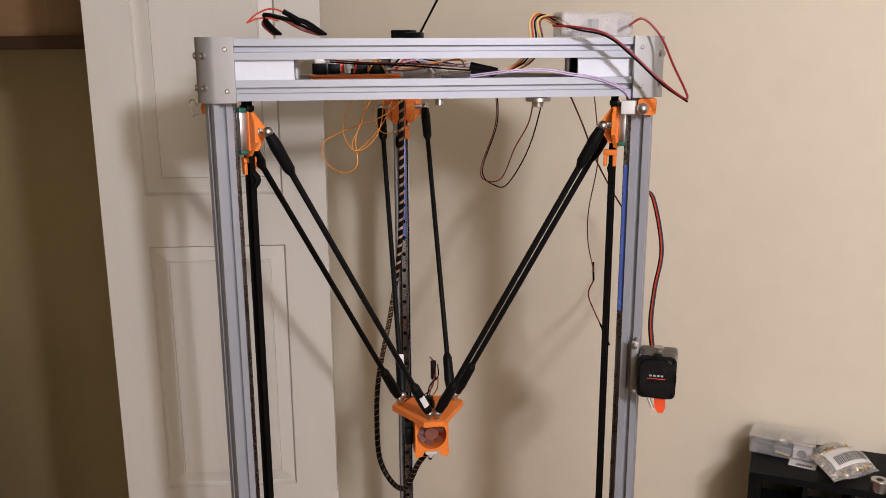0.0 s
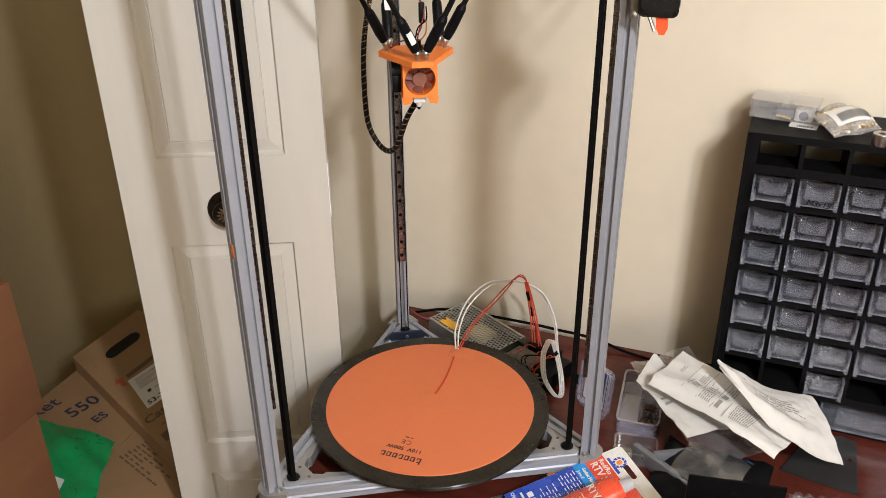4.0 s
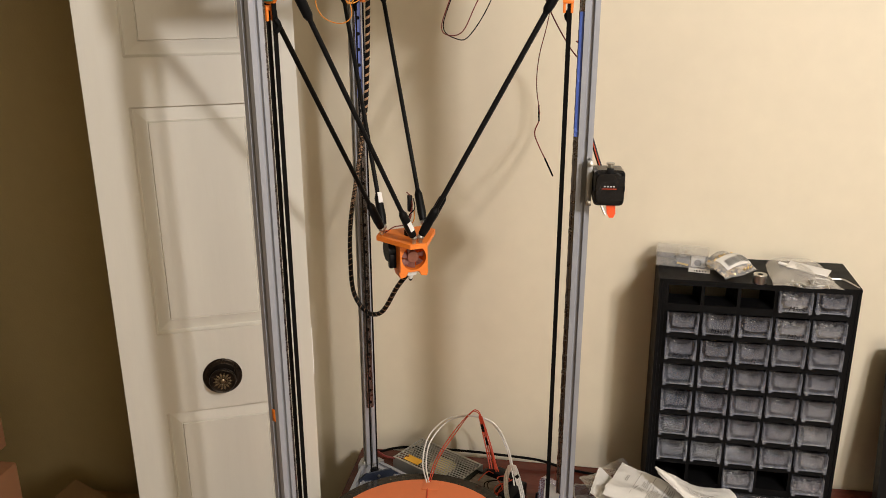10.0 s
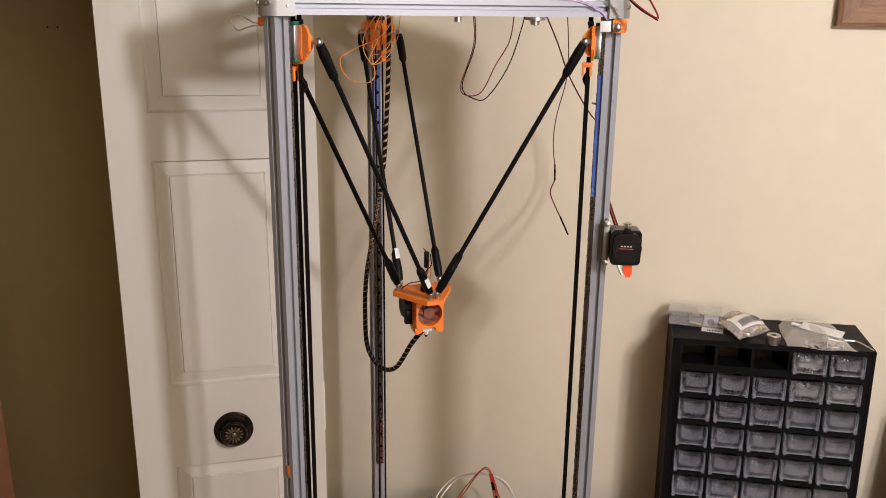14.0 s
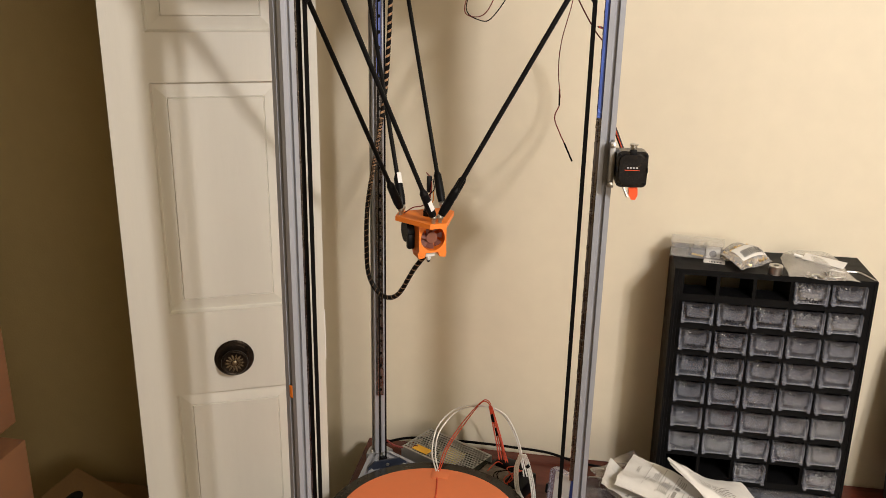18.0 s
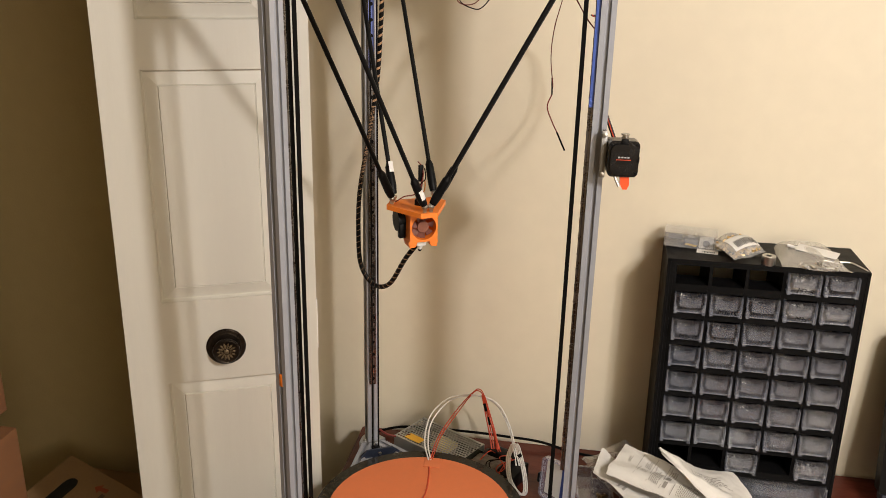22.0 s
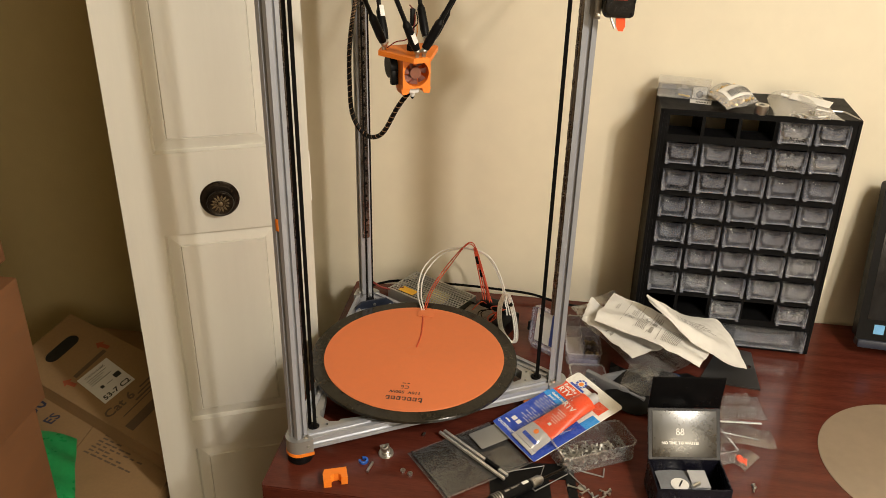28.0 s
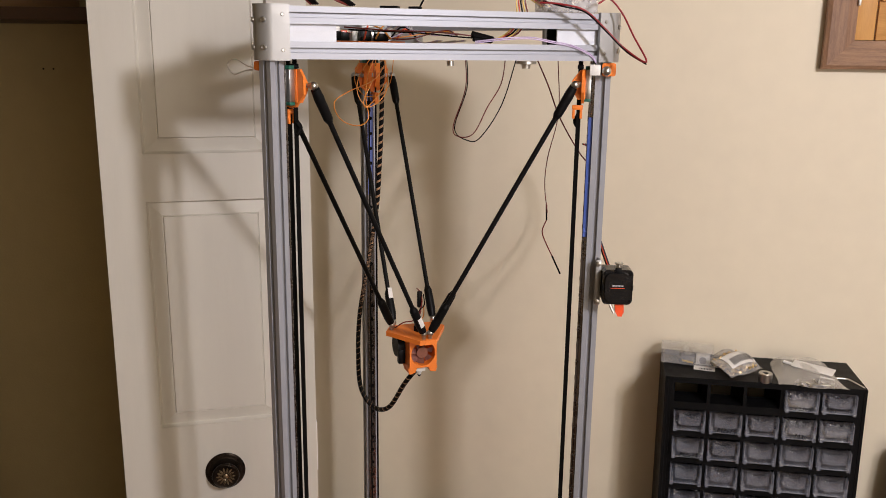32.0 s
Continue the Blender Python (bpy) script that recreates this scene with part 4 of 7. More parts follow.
wire("hanging_wire", [(0.224, 0.405, 1.742), (0.226, 0.402, 1.690), (0.209, 0.394, 1.630), (0.232, 0.380, 1.613), (0.252, 0.370, 1.620), (0.284, 0.348, 1.670), (0.306, 0.335, 1.742)], 0.0008, RUBBER, "black wire loop")
wire("hanging_wire", [(0.330, 0.330, 1.742), (0.350, 0.330, 1.700), (0.368, 0.335, 1.655), (0.395, 0.333, 1.610), (0.412, 0.330, 1.590)], 0.0010, BROWNW, "dark red wire behind the column")
thin = wire("hanging_wire", [(0.362, 0.330, 1.742), (0.366, 0.354, 1.66), (0.352, 0.380, 1.59), (0.349, 0.398, 1.545), (0.354, 0.420, 1.500)], 0.0007, BROWNW, "thin red and black lead")
part("plug", rod(*loc([(0.352, 0.424, 1.512), (0.353, 0.426, 1.487)]), 0.0013, seg=8), RUBBER, thin, "black heat-shrink joint")
part("lead_tail", tube(loc([(0.353, 0.426, 1.487), (0.347, 0.424, 1.468), (0.356, 0.424, 1.445), (0.364, 0.423, 1.430)]), 0.0010, 6, 5), BROWNW, thin)
part("plug", rod(*loc([(0.364, 0.423, 1.430), (0.378, 0.420, 1.402)]), 0.0014, seg=8), RUBBER, thin, "black plug end")
for pts, r in (([(0.128, 0.215, 1.742), (0.110, 0.205, 1.715), (0.106, 0.206, 1.690), (0.120, 0.210, 1.672), (0.140, 0.222, 1.690), (0.135, 0.250, 1.725), (0.120, 0.260, 1.745)], 0.0006),
               ([(0.098, 0.44, 1.74), (0.100, 0.34, 1.705), (0.085, 0.24, 1.690), (0.070, 0.221, 1.676), (0.080, 0.214, 1.655), (0.104, 0.210, 1.647), (0.119, 0.212, 1.657), (0.113, 0.222, 1.685), (0.108, 0.26, 1.715), (0.112, 0.30, 1.745)], 0.0007),
               ([(0.128, 0.225, 1.742), (0.122, 0.220, 1.705), (0.112, 0.214, 1.680), (0.116, 0.222, 1.672), (0.130, 0.260, 1.70), (0.112, 0.34, 1.735)], 0.0006),
               ([(0.060, 0.42, 1.74), (0.052, 0.40, 1.70), (0.075, 0.385, 1.675), (0.105, 0.40, 1.69), (0.110, 0.42, 1.74)], 0.0006)):
    wire("sensor_wire", pts, r, ORANGEW, "thin orange sensor wire loop")

# wires about the front bars
wire("front_wire", [(0.412, 0.242, 1.806), (0.426, 0.245, 1.812), (0.443, 0.250, 1.795), (0.458, 0.238, 1.767), (0.475, 0.220, 1.735), (0.448, 0.232, 1.751), (0.420, 0.226, 1.777), (0.395, 0.214, 1.797), (0.365, 0.213, 1.804), (0.340, 0.216, 1.806)], 0.0012, material("dark red twin wire", (0.26, 0.015, 0.02), 0.4, scale=90), "red and black twin wire in a loop")
wire("front_wire", [(0.343, 0.218, 1.808), (0.367, 0.212, 1.8015), (0.396, 0.213, 1.7945), (0.421, 0.225, 1.774), (0.449, 0.231, 1.748), (0.4752, 0.221, 1.732)], 0.0010, RUBBER, "black wire of the pair")
for dz, dy in ((0, 0), (0.0019, 0.0006)):
    wire("front_wire", [(0.262, 0.188, 1.7555 + dz), (0.285, 0.192 + dy, 1.7585 + dz), (0.303, 0.196 + dy, 1.7605 + dz), (0.331, 0.2125 + dy, 1.7615 + dz), (0.357, 0.2275 + dy, 1.757 + dz), (0.383, 0.2425 + dy, 1.752 + dz), (0.405, 0.2545 + dy, 1.742 + dz), (0.414, 0.2595 + dy, 1.732 + dz)], 0.0008, PURPLE, "lilac endstop wire")
wire("front_wire", [(0.094, 0.190, 1.7735), (0.125, 0.178, 1.7715), (0.160, 0.180, 1.7695), (0.195, 0.184, 1.769), (0.231, 0.193, 1.767), (0.259, 0.209, 1.764), (0.285, 0.22, 1.761)], 0.0009, BROWNW, "brown wire between the bars")
wire("front_wire", [(0.098, 0.195, 1.7705), (0.130, 0.182, 1.7690), (0.165, 0.182, 1.7680), (0.20, 0.187, 1.7665), (0.255, 0.206, 1.762), (0.275, 0.218, 1.7655)], 0.0009, RUBBER, "black wire between the bars")
part("wire_splice", bms(lambda b: add_rod(b, *loc([(0.256, 0.205, 1.7665), (0.281, 0.218, 1.7600)]), 0.0042, seg=10)), RUBBER, printer, "black taped wire splice")
part("wire_splice", bms(lambda b: add_rod(b, *loc([(0.258, 0.202, 1.7610), (0.280, 0.212, 1.7585)]), 0.0034, seg=10)), RUBBER, printer, "black taped wire splice")
for k, (mat, lab) in enumerate(((YELW, "yellow wire"), (REDWIRE, "red wire"), (RUBBER, "black wire"), (YELW, "pale yellow wire"), (BROWNW, "brown wire"))):
    o = 0.0035 * k
    wire("front_wire", [(0.285 + o, 0.225, 1.7605), (0.300 + o, 0.236, 1.771), (0.309 + o, 0.243, 1.79), (0.308 + o * 0.8, 0.246, 1.811), (0.314 + o, 0.249, 1.820 - 0.3 * o), (0.322 + o * 1.2, 0.252, 1.814), (0.340 + o, 0.258, 1.803)], 0.0010, mat, lab)
for k, (o, mat) in enumerate(((0.0, RUBBER), (0.003, RUBBER), (-0.003, BROWNW), (0.0055, RUBBER))):
    wire("sleeved_wire", [(0.113 + o, 0.150, 1.7985), (0.098, 0.138 + o, 1.807 + o), (0.083 + o, 0.128, 1.814), (0.068, 0.120 - o, 1.8165 + 0.4 * o), (0.064 + o, 0.122, 1.809), (0.073 + o, 0.128, 1.7985)], 0.0015, mat, "dark sleeved wire bundle on the frame")
wire("sleeved_wire", [(0.052, 0.106, 1.810), (0.061, 0.112, 1.819), (0.074, 0.119, 1.824), (0.088, 0.127, 1.819)], 0.0009, REDWIRE, "thin red wire")
wire("sleeved_wire", [(0.052, 0.106, 1.810), (0.060, 0.112, 1.814), (0.070, 0.118, 1.815), (0.08, 0.122, 1.812)], 0.0009, REDWIRE, "thin red wire")
part("plug", rod(*loc([(0.084, 0.124, 1.8215), (0.100, 0.133, 1.811)]), 0.0026, seg=8), RUBBER, printer, "black plug")
wire("antenna", [(0.178, 0.257, 1.799), (0.197, 0.268, 1.839), (0.212, 0.277, 1.870)], 0.0013, RUBBER, "thin black stiff wire", 2)

# the controller on its orange tray between the top bars
tm = side_m(2) @ Matrix.Translation((0.145, -0.067, 0.0135))
tray = part("controller_tray", box((-0.115, 0.020, 1.7365), (-0.015, 0.108, 1.7405), 0.001), PLA, printer, "orange printed electronics tray", tm)
part("tray_lip", box((-0.115, 0.106, 1.7405), (-0.015, 0.109, 1.7432), 0.0008), PLA, tray, "orange front lip")
board = part("controller_board", box((-0.108, 0.022, 1.7500), (-0.022, 0.104, 1.7518), 0.0), CIRCUIT, printer, "dark blue controller board", tm @ Matrix.Translation((0, 0, -0.0085)))
rnd = random.Random(5)
for name, x, y, w, d, h, mat, lab in (("plug", -0.034, 0.078, 0.016, 0.012, 0.012, BLACK, "black plug"), ("plug", -0.032, 0.080, 0.011, 0.008, 0.018, WHITE, "white socket"), ("fuse", -0.056, 0.026, 0.009, 0.008, 0.014, REDC, "red fuse"), ("connector", -0.050, 0.060, 0.014, 0.010, 0.011, BLACK, "black connector"), ("connector", -0.082, 0.052, 0.016, 0.010, 0.013, BLACK, "black connector"),
                                         ("socket", -0.100, 0.070, 0.018, 0.012, 0.010, BLACK, "black connector"), ("chip", -0.074, 0.078, 0.013, 0.010, 0.006, BLACK, "black chip"), ("socket", -0.044, 0.036, 0.010, 0.010, 0.013, GREYP, "grey socket"), ("can", -0.094, 0.040, 0.010, 0.010, 0.012, STEEL, "metal can")):
    part(name, box((x, y, 1.7518), (x + w, y + d, 1.7518 + h), 0.0006), mat, board, lab)
for x, y in ((-0.066, 0.0415), (-0.061, 0.052), (-0.088, 0.066)):
    part("capacitor", lathe([(0.0, 0.0), (0.0036, 0.0), (0.0036, 0.0125), (0.0030, 0.0132), (0.0, 0.0132)], 14), WHITE, board, "pale round capacitor", pose(x, y, 1.7518))
for k in range(3):
    hs = bmesh.new()
    for j in range(4):
        add_box(hs, (-0.086 + 0.019 * k + 0.0028 * j, 0.032, 1.7518), (-0.0846 + 0.019 * k + 0.0028 * j, 0.044, 1.764))
    part("heat_sink", hs, STEEL, board, "small finned heat sink")
for pts, mat, lab in (([(-0.080, 0.090, 1.7545), (-0.088, 0.084, 1.766), (-0.096, 0.072, 1.772), (-0.104, 0.060, 1.7755)], ORANGEW, "orange board wire"), ([(-0.100, 0.092, 1.7545), (-0.093, 0.082, 1.766), (-0.086, 0.070, 1.771), (-0.076, 0.058, 1.7755)], ORANGEW, "orange board wire"), ([(-0.064, 0.090, 1.753), (-0.068, 0.086, 1.764), (-0.074, 0.076, 1.7735)], REDWIRE, "red board wire"),
                      ([(-0.112, 0.080, 1.754), (-0.120, 0.078, 1.765), (-0.128, 0.070, 1.768), (-0.140, 0.060, 1.760)], REDWIRE, "red board wire"), ([(-0.108, 0.070, 1.758), (-0.122, 0.066, 1.770), (-0.135, 0.060, 1.768), (-0.150, 0.052, 1.757)], RUBBER, "black board wire")):
    part("board_wire", tube(pts, 0.0012, 6, 5), mat, board, lab)
part("metal_module", box(*loc([(0.122, 0.338, 1.7405), (0.164, 0.366, 1.7735)]), 0.0015), ALUPLATE, printer, "bare metal module between the bars")

# stepper motors inside the top corners
for k in range(3):
    T = tower_m(k)
    mo = part("stepper_motor", box((-0.076, -0.0212, TOP0 + 0.002), (-0.054, 0.0212, TOP0 + 0.0442), 0.003), BLACK, printer, "black stepper motor with metal ends", T)
    part("motor_cap", box((-0.0545, -0.0212, TOP0 + 0.002), (-0.0465, 0.0212, TOP0 + 0.0442), 0.003), ALUPLATE, mo, "cast metal end cap")
    part("motor_cap", box((-0.082, -0.0212, TOP0 + 0.002), (-0.0755, 0.0212, TOP0 + 0.0442), 0.003), ALUPLATE, mo, "cast metal end cap")
    part("drive_pulley", rod((-0.0468, 0, TOP0 + 0.023), (-0.026, 0, TOP0 + 0.023), 0.0062, seg=16), STEEL, mo, "toothed metal pulley")
    part("motor_plate", box((-0.0465, -0.030, TOP0 + 0.001), (-0.0435, 0.030, TOP1 - 0.012), 0.001), ALUPLATE, mo, "aluminium motor plate")
wire_rnd = random.Random(8)
for k in range(7):
    a = wire_rnd.random() * 0.02
    wire("motor_lead", [(0.100 + a, 0.395, 1.775), (0.128 + a, 0.37 - a, 1.786), (0.152, 0.345 + a, 1.768 - a * 0.5), (0.170 + a, 0.315, 1.755), (0.20 + 2 * a, 0.26, 1.7585)], 0.0010, (WHITEW, PURPLE, WHITEW)[k % 3], "pale motor lead")
part("relay_box", box(*loc([(0.104, 0.346, 1.7975), (0.130, 0.368, 1.8070)]), 0.001), BLACK, printer, "small black module on the top bar")
part("relay_box", box(*loc([(0.165, 0.250, 1.7835), (0.182, 0.262, 1.8020)]), 0.001), BLACK, printer, "small black clip", )

# clear case of parts on the upper bar
case = thing("clear_case", pose(0.372, 0.262, 1.7950, 0, 0, 29.3), "small clear plastic case of parts on the top bar", "plastic box")
part("case_wall", prism(rounded(-0.039, -0.016, 0.039, 0.016, 0.003, 3), 0.0012, 0.0235, holes=[rounded(-0.0378, -0.0148, 0.0378, 0.0148, 0.002, 3)]), HAZY, case, "clear plastic wall", soft=False)
part("case_floor", prism(rounded(-0.039, -0.016, 0.039, 0.016, 0.003, 3), 0, 0.0011), HAZY, case, soft=False)
part("lid", prism(rounded(-0.0395, -0.0165, 0.0395, 0.0165, 0.003, 3), 0.0236, 0.025), HAZY, case, "clear lid", soft=False)
for k in range(6):
    x = -0.026 + 0.0105 * k
    part("component", box((x, -0.010, 0.0016), (x + 0.008, 0.004 + 0.004 * (k % 2), 0.006 + 0.006 * (k % 3)), 0.001), (BLACK, GREYP, CIRCUIT, BLACK, WHITE, GREYP)[k], case, "small electronic part")

# endstops
def endstop(k, s, lab):
    T = tower_m(k)
    es = part("endstop_mount", prism(rounded(-0.006, -0.008 if k == 0 else -0.002, 0.012 if k == 0 else 0.006, 0.009, 0.003), -0.004, 0.004, pose(0.004, s * 0.0155, TOP0 - 0.011, 90, 0, 0)), PLA, printer, lab, T)
    return es


e0 = endstop(0, -1, "orange printed endstop mount")
part("endstop_switch", box((-0.018, -0.030, TOP0 - 0.018), (-0.004, -0.0165, TOP0 - 0.004), 0.001), WHITE, e0, "white endstop switch")
part("ball_screw", bms(lambda b: bmesh.ops.create_uvsphere(b, u_segments=14, v_segments=10, radius=0.0062, matrix=Matrix.Translation((0.004, -0.0275, TOP0 - 0.012)))), STEEL, e0, "round steel screw head")
e2 = endstop(2, -1, "orange printed endstop mount")
part("ribbon", tube([(0.008, -0.022, TOP0 - 0.010), (0.004, -0.040, TOP0 - 0.008), (-0.004, -0.072, TOP0 - 0.001), (-0.010, -0.096, TOP0 - 0.007), (-0.006, -0.080, TOP0 - 0.019), (0.002, -0.046, TOP0 - 0.014), (0.008, -0.022, TOP0 - 0.012)], 0.0009, 6, 6), WHITEW, e2, "white looped ribbon lead")
part("under_bolt", lathe([(0.0, -0.010), (0.0055, -0.009), (0.006, -0.004), (0.013, -0.0035), (0.013, 0.0), (0.0, 0.0)], 16), STEEL, printer, "bolt and washer under the bar", side_m(2) @ pose(-0.104, OFF, TOP0 - 0.0005))
part("under_bolt", lathe([(0.0, -0.006), (0.0045, -0.006), (0.0045, 0.0), (0.0, 0.0)], 12), STEEL, printer, "small bolt under the bar", side_m(2) @ pose(0.0, OFF, TOP0 - 0.0005))
part("slot_patch", box((-0.0030, 0.0090, 1.146), (0.0030, 0.0104, 1.164), 0.0008), PLA, printer, "small orange patch on the column's slot", tower_m(2) @ Matrix.Rotation(radians(-90), 4, "Z") @ Matrix.Translation((0, 0.0, 0)))

# blue protective film on the rails
for k in range(2):
    part("blue_film", box((-0.01722, -0.0046, 1.505), (-0.01712, 0.0046, 1.672)), material("blue film", (0.17, 0.23, 0.60), 0.2, metal=0.4, vary=0.1, scale=30), printer, "blue film on the rail", tower_m(1 - k))

part("blue_film", box((-0.0163, -0.00625, 1.495), (-0.0104, -0.00605, 1.66)), material("blue side film", (0.10, 0.17, 0.58), 0.2, metal=0.4, vary=0.1, scale=30), printer, "blue film on the rail's side", tower_m(0))
# tangle of leads round the rear motor
tangle = random.Random(21)
for k in range(5):
    x0, y0 = 0.125 + 0.03 * tangle.random(), 0.25 + 0.05 * tangle.random()
    pts = [(x0, y0, 1.757 + 0.004 * tangle.random())]
    for j in range(3):
        pts.append((x0 + 0.028 * (j + 1) + 0.02 * (tangle.random() - 0.5), y0 + 0.02 * (j + 1) * tangle.random() + 0.012, 1.760 + 0.014 * tangle.random()))
    wire("board_lead", pts, 0.0009, (RUBBER, BROWNW, PURPLE, ORANGEW, WHITEW, RUBBER, REDWIRE)[k % 7], "loose lead between the bars")

# the filament extruder on the right column
ext = thing("extruder", pose(0.4583, 0.2395, 1.4095, 0, 0, 5), "black filament extruder with an orange lever on the aluminium column", "extruder")
FACE = Matrix(((1, 0, 0, 0), (0, 0, 1, 0), (0, 1, 0, 0), (0, 0, 0, 1)))
SMOKE = material("smoky black gear case plastic", (0.010, 0.010, 0.011), 0.16, vary=0.3, scale=70, rough_vary=0.06, bump=0.12, bump_scale=60)
body = part("gear_case", prism(rounded(-0.0205, 0.0, 0.0205, 0.0490, 0.0065), 0.004, 0.024, FACE), SMOKE, ext, "glossy smoke-black gear case")
part("case_plate", prism(rounded(-0.0175, 0.004, 0.0175, 0.0450, 0.010), 0.0, 0.0038, FACE), SMOKE, body, "raised cover plate")
for x, z in ((-0.0172, 0.0052), (0.0172, 0.0052), (-0.0172, 0.0438), (0.0172, 0.0438)):
    part("case_screw", lathe([(0.0, 0.0), (0.0022, 0.0), (0.0020, 0.0012), (0.0, 0.0014)], 10), BLACK, body, "", pose(x, 0.0039, z, 90))
for x, z, w in ((-0.0200, 0.024, 0.0022), (0.0200, 0.024, 0.0022), (0.0, 0.0475, 0.009)):
    part("cover_clip", box((x - w / 2, 0.0022, z - 0.004), (x + w / 2, 0.0048, z + 0.004), 0.0006), BLACK, body)
part("motor", box((-0.0195, 0.024, 0.004), (0.0212, 0.052, 0.0445), 0.003), material("smoky grey motor", (0.10, 0.095, 0.085), 0.35, metal=0.6, scale=60), ext, "grey stepper motor")
bars([(-0.0075 + 0.0040 * k, -0.0010, -0.0048 + 0.0040 * k, 0.0010) for k in range(4)], GREYC, "print", body, pose(0, -0.0001, 0.0275, 90), "small pale brand print as bars", 0.0002)
bars([(-0.0100, -0.0004, 0.0095, 0.0004)], REDC, "print", body, pose(0, -0.0001, 0.0242, 90), "thin red line")
LEVER = material("red orange lever", (0.85, 0.09, 0.02), 0.4, scale=60)
part("lever", prism([(-0.006, 0.003), (0.006, 0.003), (0.0072, -0.012), (0.0045, -0.0185), (-0.001, -0.0185), (-0.0045, -0.012)], 0.008, 0.018, Matrix(((1, 0, 0, 0.004), (0, 0, 1, 0), (0, 1, 0, 0), (0, 0, 0, 1)))), LEVER, ext, "red-orange latch lever")
part("lever_arm", bms(lambda b: add_rod(b, (-0.010, 0.012, 0.002), (-0.002, 0.010, -0.015), 0.0020, seg=8)), STEEL, ext, "metal latch arm")
part("push_fitting", bms(lambda b: add_rod(b, (0.001, 0.010, 0.0475), (0.001, 0.010, 0.0535), 0.0052, seg=6), lambda b: add_rod(b, (0.001, 0.010, 0.0535), (0.001, 0.010, 0.0560), 0.0038, seg=14), lambda b: add_rod(b, (0.001, 0.010, 0.0560), (0.001, 0.010, 0.0575), 0.0058, seg=14)), STEEL, ext, "steel push fitting")
part("mount_plate", box((-0.0290, 0.020, -0.006), (-0.0210, 0.0232, 0.058), 0.001), ALUPLATE, ext, "grey metal angle plate bolted to the column")
part("mount_plate", box((-0.0252, 0.0234, -0.006), (-0.0222, 0.056, 0.058), 0.001), ALUPLATE, ext)
for z in (0.053, -0.001):
    part("bolt", lathe([(0.0, 0.0), (0.0034, 0.0), (0.0034, 0.0024), (0.0, 0.003)], 12), STEEL, ext, "", pose(-0.0250, 0.0199, z, 90))
for o, mat, lab in ((0.0, REDWIRE, "red motor lead"), (0.0022, BLUEINK, "blue motor lead"), (-0.0016, RUBBER, "black motor lead")):
    pts = [(0.4050, 0.470, 1.6035), (0.4185, 0.475, 1.591), (0.4325, 0.475, 1.525), (0.430, 0.440, 1.480), (0.438, 0.340, 1.465), (0.447, 0.290, 1.448)]
    part("motor_lead", tube([tuple(Matrix.Rotation(radians(-5), 3, "Z") @ (Vector(p) + Vector((o, 0, 0)) - Vector((0.4583, 0.2395, 1.4095)))) for p in pts], 0.0011, 6, 6), mat, ext, lab)

# ---- on the desk: behind the bed ----
DZ = 0.7502
psu = thing("power_supply", pose(0.088, 0.528, DZ, 0, 0, -30), "perforated metal power supply with a yellow label", "power supply")
PW, PD, PH = 0.152, 0.086, 0.046
part("case_body", box((0, 0, 0), (PW, PD, PH - 0.016), 0.001), DARKHOLE, psu, "dark inside of the case", soft=False)
part("transformer", bms(lambda b: add_box(b, (0.066, 0.026, PH - 0.016), (0.106, 0.066, PH - 0.004), 0.003)), material("yellow transformer tape", (0.62, 0.55, 0.22), 0.45, vary=0.1, scale=60), psu, "yellow taped transformer under the lid")
part("capacitor", rod((0.036, 0.052, PH - 0.016), (0.036, 0.052, PH - 0.006), 0.010, seg=18), GREYP, psu, "capacitor under the lid")
part("circuit", box((0.004, 0.004, PH - 0.0158), (PW - 0.004, PD - 0.004, PH - 0.0148)), material("brown green circuit board", (0.016, 0.018, 0.010), 0.5, vary=0.3, scale=90), psu, "circuit board under the lid")
nx, ny = 24, 13
part("perforated_lid", prism(rounded(0, 0, PW, PD, 0.001, 2), PH - 0.0016, PH - 0.0001, holes=[[(x + a * 0.00275, y + b * 0.0031) for a, b in ((1, 0.5), (0, 1), (-1, 0.5), (-1, -0.5), (0, -1), (1, -0.5))] for j in range(ny) for x, y in [((k + 0.75 + 0.5 * (j % 2)) * PW / (nx + 0.7), (j + 0.9) * PD / (ny + 0.8)) for k in range(nx)]]), PERF, psu, "punched metal lid", soft=False)
sidebm = bmesh.new()
add_box(sidebm, (-0.001, -0.001, 0), (PW + 0.001, 0.0002, PH))
add_box(sidebm, (-0.001, PD - 0.0002, 0), (PW + 0.001, PD + 0.001, PH))
part("case_side", sidebm, PERF, psu, "folded steel side", soft=False)
part("warning_label", box((0.020, 0.006, PH), (0.056, 0.024, PH + 0.0008)), YELLOW, psu, "yellow warning label", pose(0, 0, 0))
part("terminal_block", box((PW + 0.001, 0.006, 0.004), (PW + 0.022, PD - 0.006, 0.026), 0.001), BLACK, psu, "black terminal block")
rnd = random.Random(3)
for k in range(7):
    part("terminal_screw", lathe([(0.0, 0.0), (0.0032, 0.0), (0.0030, 0.0016), (0.0, 0.0018)], 10), STEEL, psu, "", pose(PW + 0.012, 0.013 + 0.010 * k, 0.026))
jb = thing("wiring_junction", pose(0.300, 0.492, DZ, 0, 0, -24), "black relay block with red wires and dusty lint", "relay block")
part("block", box((-0.05, -0.03, 0), (0.042, 0.034, 0.030), 0.003), BLACK, jb)
part("block_top", box((-0.035, 0.008, 0.030), (0.022, 0.033, 0.044), 0.003), BLACK, jb)
